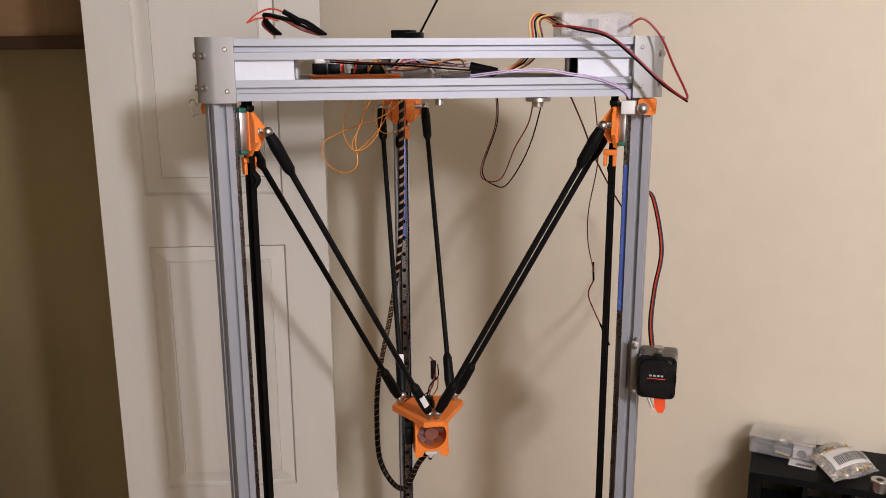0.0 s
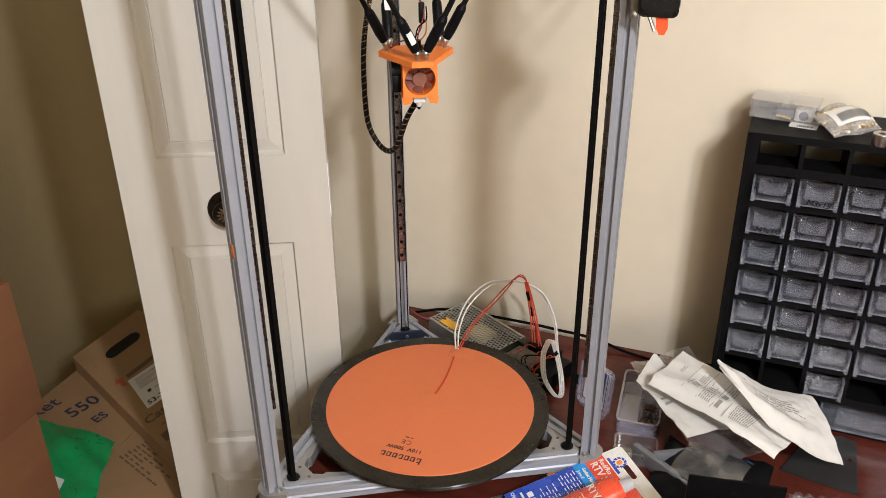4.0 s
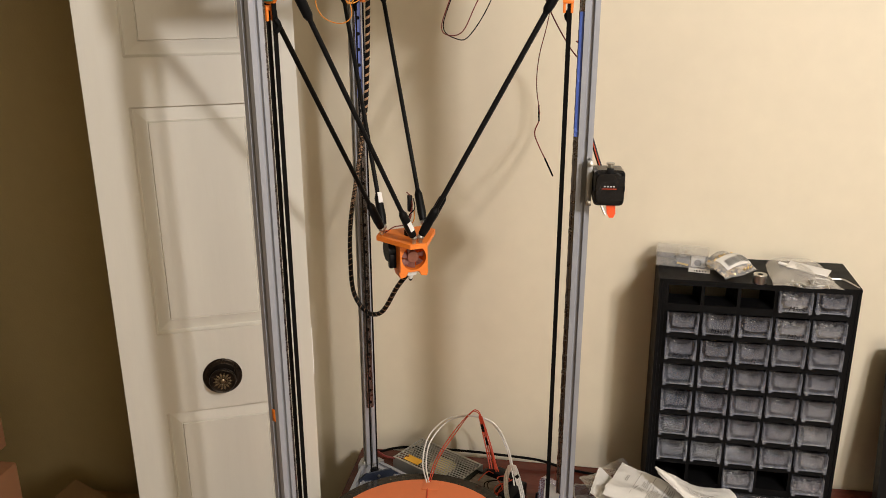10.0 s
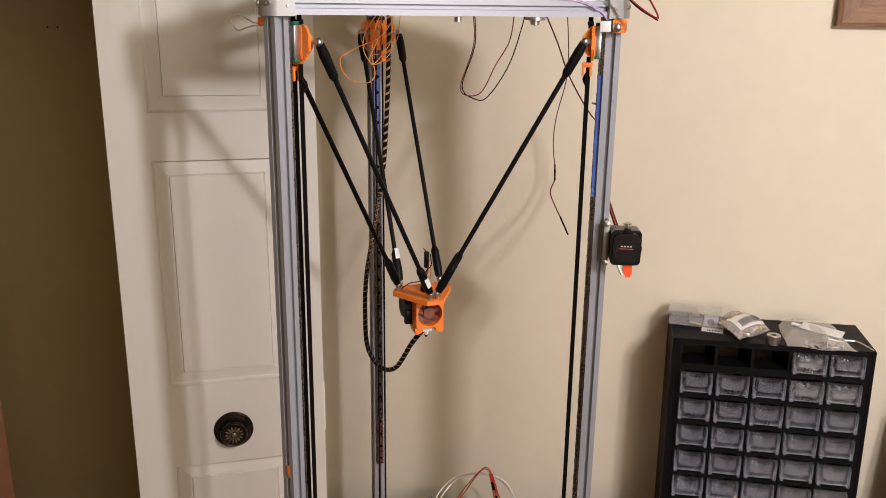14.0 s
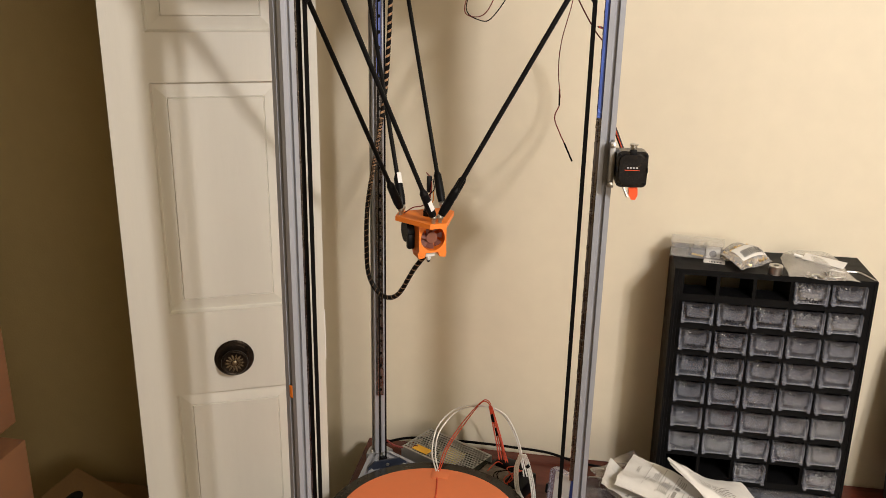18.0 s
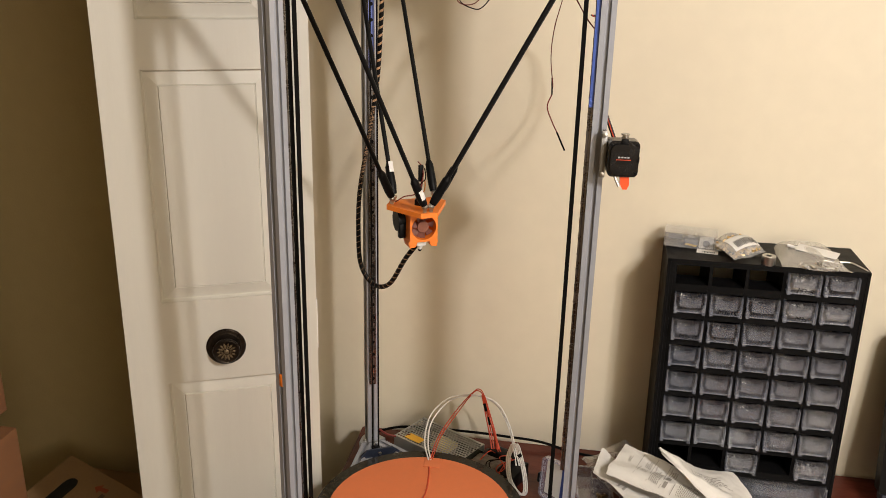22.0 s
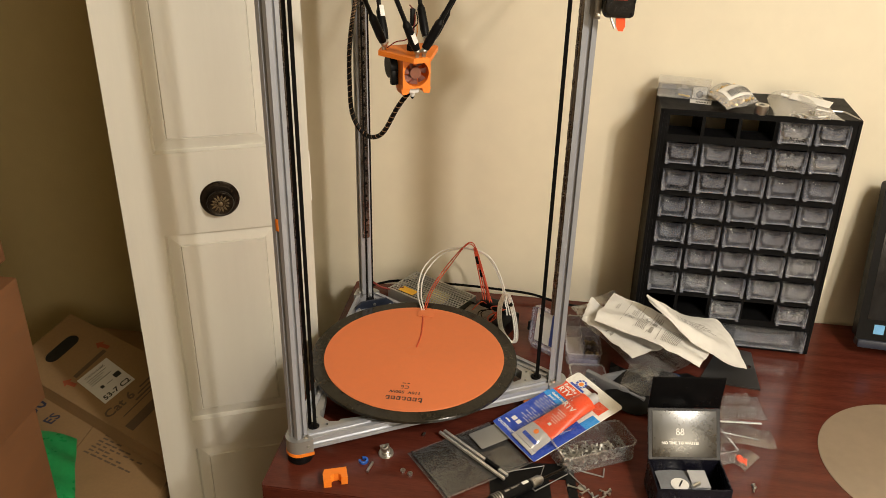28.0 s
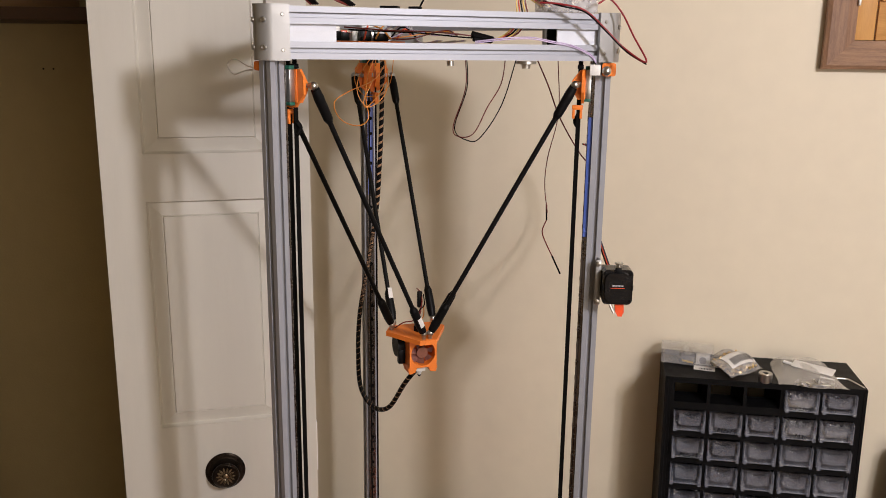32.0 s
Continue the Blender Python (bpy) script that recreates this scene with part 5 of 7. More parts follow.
DUSTY = material("dusty grey metal", (0.24, 0.205, 0.165), 0.8, scale=130, second=(0.10, 0.085, 0.07), bump=0.6, bump_scale=300)
part("terminal_cover", sheet(0.056, 0.040, 14, 10, lambda u, v: (-0.050 + u, -0.034 + v, 0.0330 + 0.006 * hump(u, 0.056, 0.3) * hump(v, 0.040, 0.3) + 0.002 * noise.noise(Vector((u * 90, v * 90, 3.0)))), 0.0012), DUSTY, jb, "dust-covered grey metal cover")
part("cover_side", box((-0.051, -0.0345, 0.0302), (0.007, -0.0322, 0.0375), 0.0008), DUSTY, jb, "dusty folded side")

part("fan_guard", bms(lambda b: [add_rod(b, (-0.004 + 0.022 * math.cos(a), -0.0302, 0.016 + 0.012 * math.sin(a)), (-0.004 - 0.022 * math.cos(a), -0.0302, 0.016 - 0.012 * math.sin(a)), 0.0008, seg=6) for a in (0.2, 0.8, 1.4, 2.0, 2.6)]), STEEL, jb, "wire guard")
for k in range(6):
    x = -0.03 + 0.05 * rnd.random()
    part("red_lead", tube([(x, 0.02 * rnd.random(), 0.040), (x + 0.03 * (rnd.random() - 0.5), -0.005 - 0.01 * rnd.random(), 0.044 + 0.016 * rnd.random()), (x + 0.04 * (rnd.random() - 0.5), -0.030, 0.026 + 0.02 * rnd.random()), (x + 0.04 * (rnd.random() - 0.5), -0.042, 0.016), (x + 0.03 * (rnd.random() - 0.3), -0.050 - 0.01 * rnd.random(), 0.004)], 0.0010, 6, 5), (REDWIRE, REDWIRE, RUBBER)[k % 3], jb, "thin wire lead")
lint = bmesh.new()
for k in range(110):
    a = Vector((-0.040 + 0.075 * rnd.random(), -0.058 + 0.022 * rnd.random(), 0.004 + 0.026 * rnd.random()))
    b = a + Vector((0.012 * (rnd.random() - 0.5), 0.012 * (rnd.random() - 0.5), 0.008 * (rnd.random() - 0.5)))
    add_tube(lint, [a, (a + b) / 2 + Vector((0.003, 0.002, 0.003)), b], 0.0012, 5, 2)
tagged(part("wire_tangle", lint, material("dusty grey strands", (0.22, 0.17, 0.13), 0.7, vary=0.3, scale=200), jb, "tangle of short grey strands"), kind="stuff")

leads = thing("heater_leads", pose(0, 0, DZ), "white and red leads looping from the heater pad", "wires")


def lead(pts, r, mat, lab):
    return part("lead", tube([(x, y, z - DZ) for x, y, z in pts], r, 8, 7), mat, leads, lab)


lead([(0.171, 0.433, 0.809), (0.155, 0.479, 0.820), (0.155, 0.537, 0.839), (0.182, 0.555, 0.868), (0.215, 0.555, 0.883), (0.252, 0.555, 0.884), (0.286, 0.555, 0.868), (0.311, 0.538, 0.832), (0.327, 0.502, 0.799), (0.341, 0.485, 0.758), (0.334, 0.487, 0.7525)], 0.0014, WHITEW, "white heater lead")
lead([(0.175, 0.434, 0.809), (0.162, 0.476, 0.818), (0.160, 0.527, 0.833), (0.184, 0.560, 0.859), (0.217, 0.560, 0.878), (0.252, 0.560, 0.880), (0.283, 0.560, 0.863), (0.310, 0.537, 0.826), (0.326, 0.496, 0.790), (0.332, 0.488, 0.7525)], 0.0014, WHITEW, "white heater lead")
for o in (0, 0.003, -0.003):
    lead([(0.323 + o, 0.441, 0.856), (0.316 + o, 0.440, 0.827), (0.321 + o, 0.438, 0.784), (0.340 + o, 0.436, 0.757), (0.350 + o, 0.436, 0.764), (0.345 + o, 0.439, 0.805), (0.331 + o, 0.441, 0.853), (0.323 + o, 0.441, 0.856)], 0.0014, WHITEW, "coiled white lead")
part("cable_tie", rod((0.334, 0.4405, 0.838 - DZ), (0.338, 0.4405, 0.834 - DZ), 0.0042, seg=8), BLACK, leads, "black cable tie")
lead([(0.174, 0.436, 0.810), (0.178, 0.488, 0.822), (0.196, 0.538, 0.841), (0.219, 0.550, 0.872), (0.239, 0.550, 0.897), (0.248, 0.550, 0.901), (0.256, 0.550, 0.891), (0.267, 0.550, 0.848), (0.285, 0.522, 0.815), (0.297, 0.500, 0.776)], 0.0010, REDWIRE, "red sensor lead")
lead([(0.177, 0.436, 0.810), (0.184, 0.496, 0.824), (0.210, 0.555, 0.849), (0.233, 0.555, 0.886), (0.245, 0.555, 0.895), (0.257, 0.555, 0.881), (0.275, 0.534, 0.838), (0.293, 0.514, 0.802), (0.303, 0.505, 0.776)], 0.0010, REDWIRE, "red sensor lead")
for k in range(4):
    lead([(0.253 + 0.0015 * k, 0.552, 0.888), (0.262 + 0.003 * k, 0.548, 0.848), (0.273 + 0.004 * k, 0.530, 0.815), (0.285 + 0.005 * k, 0.505, 0.772)], 0.0013, REDWIRE, "red lead")
for a, b in (((0.2585, 0.5475, 0.872), (0.263, 0.546, 0.858)), ((0.268, 0.545, 0.846), (0.272, 0.540, 0.832))):
    part("heat_shrink", rod((a[0], a[1], a[2] - DZ), (b[0], b[1], b[2] - DZ), 0.0028, seg=8), RUBBER, leads, "black heat-shrink sleeve")
solo("cable", tube([(0.03, 0.600, 0.753), (0.10, 0.605, 0.770), (0.228, 0.612, 0.768), (0.299, 0.610, 0.767), (0.369, 0.608, 0.764), (0.430, 0.600, 0.754), (0.50, 0.588, 0.7535)], 0.0026, 8), RUBBER, Matrix(), "black power cable along the wall on the desk", "cable")
solo("cable", tube([(0.060, 0.512, 0.815), (0.075, 0.520, 0.800), (0.098, 0.530, 0.792), (0.118, 0.532, 0.797)], 0.0020, 8), BROWNW, Matrix(), "dark red wire from the column to the power supply", "cable")


def frame3(o, x, y):
    """A pose from an origin and the ends of the sheet's x and y sides."""
    o, x, y = Vector(o), Vector(x), Vector(y)
    ex = (x - o).normalized()
    ez = ex.cross(y - o).normalized()
    ey = ez.cross(ex)
    return Matrix(((ex.x, ey.x, ez.x, o.x), (ex.y, ey.y, ez.y, o.y), (ex.z, ey.z, ez.z, o.z), (0, 0, 0, 1)))


# ---- clear cases beside the printer ----
def tray(ob, w, d, h, mat, r=0.008, t=0.0014, x0=0.0, y0=0.0):
    part("tray_wall", prism(rounded(x0, y0, x0 + w, y0 + d, r), t, h, holes=[rounded(x0 + t, y0 + t, x0 + w - t, y0 + d - t, r - t * 0.6)]), mat, ob, "clear plastic wall", soft=False)
    part("tray_floor", prism(rounded(x0, y0, x0 + w, y0 + d, r), 0, t - 0.0001), mat, ob, soft=False)
    part("rim", prism(rounded(x0 - 0.0018, y0 - 0.0018, x0 + w + 0.0018, y0 + d + 0.0018, r + 0.001), h + 0.0001, h + 0.0016, holes=[rounded(x0 + t, y0 + t, x0 + w - t, y0 + d - t, r - t * 0.6)]), mat, ob, "turned-out rim", soft=False)


c2 = thing("clear_case", pose(0.446, 0.388, DZ, 0, 0, 3), "clear divided case of brass inserts, its lid standing open", "plastic box", "clear cases")
tray(c2, 0.062, 0.132, 0.024, LILAC)
for y in (0.034, 0.066, 0.098):
    part("divider", box((0.0300, y, 0.0016), (0.0604, y + 0.001, 0.022)), LILAC, c2, "", soft=False)
part("divider", box((0.0290, 0.0016, 0.0016), (0.0300, 0.130, 0.022)), LILAC, c2, "", soft=False)
part("front_lip", box((0.004, -0.0032, 0.004), (0.058, -0.0019, 0.016), 0.0005), LILAC, c2, "lilac front lip")
ins = bmesh.new()
for k in range(120):
    cell = rnd.choice((0.036, 0.038, 0.004))
    p = Vector((0.036 + 0.021 * rnd.random(), cell + 0.023 * rnd.random(), 0.0035 + 0.015 * rnd.random()))
    add_rod(ins, p, p + Vector((rnd.random() - 0.5, rnd.random() - 0.5, rnd.random() - 0.5)).normalized() * 0.0042, 0.0022, seg=7)
tagged(part("insert", ins, BRASS, c2, "small brass threaded inserts"), kind="stuff")
c1 = thing("clear_case", frame3((0.379, 0.447, 0.757), (0.431, 0.410, 0.757), (0.383, 0.452, 0.83)), "upright clear lid holding a blue-striped white card", "plastic box", "clear cases")
part("lid_rim", prism(rounded(0, 0, 0.064, 0.080, 0.009), 0.0, 0.011, holes=[rounded(0.0026, 0.0026, 0.0614, 0.0774, 0.0075)]), LILAC, c1, "rounded clear rim", soft=False)
part("lid_pane", prism(rounded(0.0026, 0.0026, 0.0614, 0.0774, 0.0075), 0.0, 0.0012), LILAC, c1, "clear pane", soft=False)
part("paper_card", box((0.007, 0.007, 0.0016), (0.057, 0.073, 0.0024)), PAPER, c1, "white card with a blue stripe")
bars([(0.041, 0.008, 0.049, 0.072), (0.052, 0.008, 0.0532, 0.072), (0.013, 0.058, 0.014, 0.062)], material("blue stripe print", (0.045, 0.075, 0.26), 0.5, scale=60), "print", c1, pose(0, 0, 0.0025))
part("latch", box((-0.005, 0.026, 0.001), (-0.0002, 0.044, 0.012), 0.001), BLACK, c1, "black latch")
part("foot", box((0.006, -0.0066, 0.001), (0.058, -0.0002, 0.009), 0.001), LILAC, c1, "clear hinge edge")
c3 = thing("clear_case", pose(0.456, 0.318, DZ, 0, 0, 8), "shallow empty clear case", "plastic box", "clear cases")
tray(c3, 0.060, 0.042, 0.021, CLEARBOX)

# grey bracket of plastic, standing on edge
br = thing("grey_bracket", pose(0.478, 0.338, DZ, 0, 0, -34), "grey plastic angle bracket lying among the bags", "bracket")
part("arm", box((0, 0, 0), (0.118, 0.010, 0.026), 0.002), GREYP, br)
part("arm", box((0, 0, 0), (0.070, 0.010, 0.024), 0.002), GREYP, br, "", pose(0.034, 0.010, 0, 0, 0, 62))
for x in (0.020, 0.060, 0.100):
    part("hole", lathe([(0.0, 0.0), (0.0022, 0.0), (0.0022, 0.0004), (0.0, 0.0004)], 10), BLACK, br, "", pose(x, -0.0001, 0.014, 90))
yt = thing("yellow_tool", pose(0.574, 0.312, DZ, 0, 0, 20), "yellow plastic tool end among the bags", "tool")
part("grip", lathe([(0.0, 0.0), (0.008, 0.001), (0.0125, 0.012), (0.0115, 0.030), (0.006, 0.036), (0.0, 0.0365)], 20, pose(0, 0, 0.0125, 0, 90)), YELLOW, yt, "rounded yellow grip")
part("shaft", rod((0.034, 0, 0.0125), (0.080, 0, 0.0100), 0.003, seg=10), GREYP, yt, "grey shaft")
solo("black_pouch", sheet(0.15, 0.13, 10, 8, lambda u, v: (u, v, 0.010 + 0.026 * hump(u, 0.15, 0.6) * hump(v, 0.13, 0.6) + 0.006 * math.sin(u * 40) * math.sin(v * 38) + 0.005 * math.sin(u * 90 + v * 60)), 0.001), BLACK, pose(0.508, 0.268, DZ - 0.004, 0, 0, -8), "crumpled black plastic pouch", "bag")
bags = thing("clear_bag", pose(0.452, 0.470, 0.762, 0, 0, -16), "large clear plastic bag under paper envelopes", "bag")
BAG_AT = bags.matrix_basis.inverted()
part("film", sheet(0.09, 0.08, 10, 8, lambda u, v: (0.128 + u, v - 0.150, 0.020 + 0.022 * math.sin(math.pi * u / 0.09) * math.sin(math.pi * v / 0.08) + 0.004 * math.sin(120 * u + 70 * v)), 0.0005), CLEARBAG, bags, "shiny bunched film end")


def spread(base, c00, c10, c01, c11, bulge, crease, seed, pull=lambda u, v: 0.0):
    """A creased sheet between four corners, in the frame of base: u and v run from nought to one."""
    c = [Vector(p) - Vector(base) for p in (c00, c10, c01, c11)]
    r = random.Random(seed)
    waves = [(r.uniform(4, 16), r.uniform(-14, 14), r.uniform(0, 6)) for _ in range(6)]

    def f(u, v):
        p = c[0] * (1 - u) * (1 - v) + c[1] * u * (1 - v) + c[2] * (1 - u) * v + c[3] * u * v
        z = bulge(u, v) + crease * sum(abs(((a * u + b * v + o) / 3) % 2 - 1) - 0.5 for a, b, o in waves) / 3
        z += 0.35 * crease * (abs(noise.noise(Vector((7 * u, 5 * v, seed)))) + 0.5 * abs(noise.noise(Vector((17 * u, 12 * v, seed + 3)))))
        edge = 0.0022 * noise.noise(Vector((9 * u, 9 * v, seed + 7)))
        return p + Vector((edge, edge * 0.6 + pull(u, v), z))
    return f


def lines(u0, v0, u1, v1, n, seed, across=True):
    """Rows of unreadable print: n lines of word-long bars, running along v, or along u."""
    r, out = random.Random(seed), []
    for k in range(n):
        a0, a1 = (u0, u1) if across else (v0, v1)
        b0, b1 = (v0, v1) if across else (u0, u1)
        a, h = a0 + (a1 - a0) * k / n, 0.42 * (a1 - a0) / n
        b, end = b0, b0 + (b1 - b0) * r.uniform(0.55, 1.0)
        while b < end:
            w = (b1 - b0) * r.uniform(0.06, 0.16)
            out.append((a, b, a + h, min(b + w, b1)) if across else (b, a, min(b + w, b1), a + h))
            b += w + 0.03 * (b1 - b0)
    return out


def envelope(base, f, label, rows):
    ob = thing("paper_envelope", Matrix.Translation(base), label, "envelope", "paper envelopes")
    part("paper", sheet(1.0, 1.0, 54, 34, f, 0.0010), PAPER, ob, "creased white paper")
    b = bmesh.new()
    for u0, v0, u1, v1 in rows:
        n = max(1, int((u1 - u0) * 54))
        for k in range(n):
            a0, a1 = u0 + (u1 - u0) * k / n, u0 + (u1 - u0) * (k + 1) / n
            b.faces.new([b.verts.new(f(*q) + Vector((-0.0003, -0.0008, 0.0016))) for q in ((a0, v0), (a1, v0), (a1, v1), (a0, v1))])
    if rows:
        bmesh.ops.remove_doubles(b, verts=b.verts, dist=1e-5)
        part("print", b, GREYINK, ob, "rows of grey print")
    else:
        b.free()
    return ob


rows1 = lines(0.105, 0.56, 0.135, 0.78, 2, 1) + [(0.205, 0.22, 0.209, 0.97), (0.335, 0.18, 0.339, 0.95), (0.455, 0.15, 0.459, 0.93), (0.56, 0.10, 0.564, 0.50)]
rows1 += lines(0.225, 0.34, 0.245, 0.60, 1, 2) + lines(0.255, 0.62, 0.315, 0.86, 4, 3) + [(0.252 + 0.011 * k, 0.36, 0.257 + 0.011 * k, 0.56) for k in range(5)] + lines(0.35, 0.20, 0.44, 0.88, 6, 5)
rows1 += [(0.475, 0.22, 0.505, 0.40), (0.475, 0.48, 0.520, 0.62)] + lines(0.475, 0.66, 0.545, 0.92, 4, 6) + lines(0.60, 0.16, 0.76, 0.78, 11, 7)
envelope((0.590, 0.430, 0.790), spread((0.590, 0.430, 0.790), (0.486, 0.383, 0.855), (0.667, 0.326, 0.814), (0.524, 0.485, 0.858), (0.700, 0.396, 0.816), lambda u, v: 0.006 * math.sin(3.1 * u) + 0.004 * math.sin(6 * v) - 0.010 * max(0.0, u - 0.70) * math.sin(9 * v + 4 * u), 0.0045, 4), "white shipping envelope with a printed address label", rows1)
rows2 = lines(0.34, 0.34, 0.80, 0.72, 8, 11, False) + lines(0.05, 0.72, 0.30, 0.84, 2, 12, False)
envelope((0.680, 0.430, 0.790), spread((0.680, 0.430, 0.790), (0.579, 0.418, 0.884), (0.764, 0.400, 0.770), (0.574, 0.424, 0.890), (0.715, 0.482, 0.819), lambda u, v: 0.002 * math.sin(3.1 * u) * (1 - v) - 0.012 * math.sin(3.1 * u) * v + 0.012 * math.sin(3.14 * v) * (0.3 + 0.7 * u) + 0.010 * math.exp(-((v - 0.24) / 0.13) ** 2) * math.sin(3.1 * u), 0.0055, 9, lambda u, v: -0.046 * math.sin(3.1 * u) * (1 - v)), "curled white paper sleeve with rows of print", rows2)
envelope((0.540, 0.450, 0.775), spread((0.540, 0.450, 0.775), (0.466, 0.410, 0.836), (0.552, 0.312, 0.829), (0.482, 0.474, 0.838), (0.625, 0.420, 0.790), lambda u, v: 0.004 * math.sin(3.1 * u) + 0.012 * math.exp(-((u - 0.02) / 0.10) ** 2) * v, 0.005, 13), "white paper slip under the envelope", lines(0.42, 0.10, 0.58, 0.34, 2, 14))
bag_f = spread((0, 0, 0), (0.447, 0.480, 0.816), (0.585, 0.318, 0.785), (0.529, 0.548, 0.829), (0.672, 0.400, 0.775), lambda u, v: 0.006 * math.sin(3.1 * u) * math.sin(3.1 * v) - 0.004, 0.012, 17)
part("film", sheet(1.0, 1.0, 26, 18, lambda u, v: BAG_AT @ bag_f(u, v), 0.0005), film("large clear bag film", 0.06, (0.74, 0.73, 0.72), rough=0.18, gloss=0.7, bump=0.5, bump_scale=50), bags, "clear crinkled film")
SLEEVEB = material("charcoal sleeve plastic", (0.022, 0.021, 0.021), 0.42, vary=0.25, scale=40)
solo("black_card_bag", prism([(0.0, 0.010), (0.050, 0.0), (0.102, -0.006), (0.106, 0.110), (0.086, 0.116), (0.040, 0.100)], 0, 0.003, holes=[circle(0.004, 14, 0.094, 0.062)]), SLEEVEB, pose(0.684, 0.374, DZ), "flat black accessory sleeve on the desk", "sleeve")
solo("cable", tube([(0.622, 0.372, 0.754), (0.634, 0.367, 0.767), (0.648, 0.360, 0.765), (0.652, 0.348, 0.758), (0.650, 0.330, 0.7535)], 0.0022, 8), material("blue cord", (0.02, 0.05, 0.16), 0.5, scale=80), Matrix(), "short blue cable beside the black pouch", "cable")
blister = thing("blister_tray", pose(0.702, 0.276, DZ, 0, 0, 6), "clear moulded blister tray", "blister pack")
bb = bmesh.new()
for i in range(4):
    for j in (0, 2):
        add_lathe(bb, [(0.0075, 0.0), (0.0065, 0.013), (0.0045, 0.015), (0.0, 0.0152)], 12, Matrix.Translation((0.010 + 0.0155 * i, 0.012 + 0.018 * j, 0.001)))
add_box(bb, (0, 0, 0), (0.082, 0.062, 0.0012))
part("moulded_film", bb, film("thin blister film", 0.02, rough=0.24, gloss=0.2), blister, "clear film with round pockets")
MILKY = film("milky seal strip", 0.55, (0.8, 0.79, 0.77))
zb = thing("zip_bag", pose(0.694, 0.206, DZ, 0, 0, 3), "empty clear zip bag with a white seal", "bag", "zip bags")
part("film", sheet(0.090, 0.066, 12, 8, lambda u, v: (u, v, 0.004 + 0.003 * math.sin(60 * u) + 0.003 * math.sin(80 * v)), 0.0005), CLEARBAG, zb, "clear film")
part("zip_seal", box((0.004, 0.050, 0.0105), (0.082, 0.0535, 0.0120), 0.0004), MILKY, zb, "white zip seal", pose(0, 0, -0.003, 0, 2, 4))
part("zip_seal", box((0.0, 0.026, 0.0085), (0.060, 0.0275, 0.0095), 0.0003), MILKY, zb, "", pose(0, 0, -0.002, 0, 2, -10))
zb2 = thing("zip_bag", pose(0.712, 0.158, DZ, 0, 0, -38), "small clear bag of red-orange beads", "bag", "zip bags")
part("film", sheet(0.030, 0.046, 8, 8, lambda u, v: (u - 0.015, v, 0.002 + 0.003 * math.sin(math.pi * u / 0.03)), 0.0004), CLEARBAG, zb2, "clear film")
bd = bmesh.new()
for k in range(26):
    bmesh.ops.create_icosphere(bd, subdivisions=1, radius=0.0024, matrix=Matrix.Translation((0.0085 * (rnd.random() - 0.5) * 2, 0.012 + 0.014 * rnd.random(), 0.0024 + 0.002 * rnd.random())))
tagged(part("bead", bd, material("red orange beads", (0.80, 0.10, 0.04), 0.4, scale=80), zb2, "red-orange beads"), kind="stuff")

c4 = thing("clear_case", pose(0.672, 0.150, DZ, 0, 0, 24), "small empty clear case behind the black box", "plastic box", "clear cases")
tray(c4, 0.046, 0.058, 0.024, CLEARBOX, 0.004)

# ---- black presentation box ----
LIDCARD = material("laminated black card", (0.006, 0.006, 0.007), 0.30, vary=0.2, scale=20, ior=2.0)
FLAPB = material("black flap card", (0.004, 0.004, 0.0045), 0.22, vary=0.2, scale=20, ior=1.16)
gb = thing("gift_box", pose(0.5762, 0.0340, DZ, 0, 0, 8.2), "open black gift box with printed lid and a small bag inside", "box")
GW, GD, GH = 0.1080, 0.0660, 0.048
t = 0.0025
part("tray_floor", box((0, 0, 0), (GW, GD, t), 0.0004), NAVY, gb, "black card floor", soft=False)
for lo, hi in (((0, 0, t), (GW, t, GH)), ((0, GD - t, t), (GW, GD, GH)), ((0, t, t), (t, GD - t, GH)), ((GW - t, t, t), (GW, GD - t, GH))):
    part("tray_wall", box(lo, hi, 0.0004), NAVY, gb, "black card wall", soft=False)
lidm = pose(0, GD + 0.001, GH - 0.002, 58)
lid = part("lid", box((0, 0, 0), (GW, 0.076, 0.004), 0.0006), NAVY, gb, "open black lid", lidm, soft=False)
part("lid_card", box((0.006, 0.004, 0.004), (GW - 0.006, 0.072, 0.0052), 0.0003), LIDCARD, lid, "glossy black inner card")
words("print", "NO TIME TO WASTE!", 0.0058, WHITE, lid, pose(GW * 0.44, 0.0245, 0.0053), "white printed words", 0.0001, 1.0, 0.0002)
ring = bmesh.new()
for sx, gap in ((-0.0033, 1), (0.0033, -1)):
    for y, r in ((0.0392, 0.0031), (0.0438, 0.0024)):
        add_prism(ring, circle(r, 20, 0, 0) , 0.0, 0.0002, Matrix.Translation((GW * 0.44 + sx, y, 0.0053)), holes=[circle(r * 0.5, 14)])
part("print", ring, WHITE, lid, "white emblem of four rings")
flap = part("flap", box((0, 0, 0), (GW, 0.056, 0.003), 0.0008), FLAPB, lid, "black magnetic flap", pose(0, 0.078, 0.001, 34))
part("bag", sheet(0.074, 0.050, 10, 8, lambda u, v: (u, v, 0.003 + 0.003 * math.sin(60 * u) + 0.002 * math.sin(90 * v)), 0.0006), material("grey bag film", (0.24, 0.25, 0.27), 0.2, alpha=0.85, vary=0.1, scale=30, bump=0.4, bump_scale=40), gb, "grey plastic bag", pose(0.012, 0.012, GH - 0.022))
part("card", box((0.058, 0.020, GH - 0.0135), (0.084, 0.056, GH - 0.0128)), GREYC, gb, "white label card")
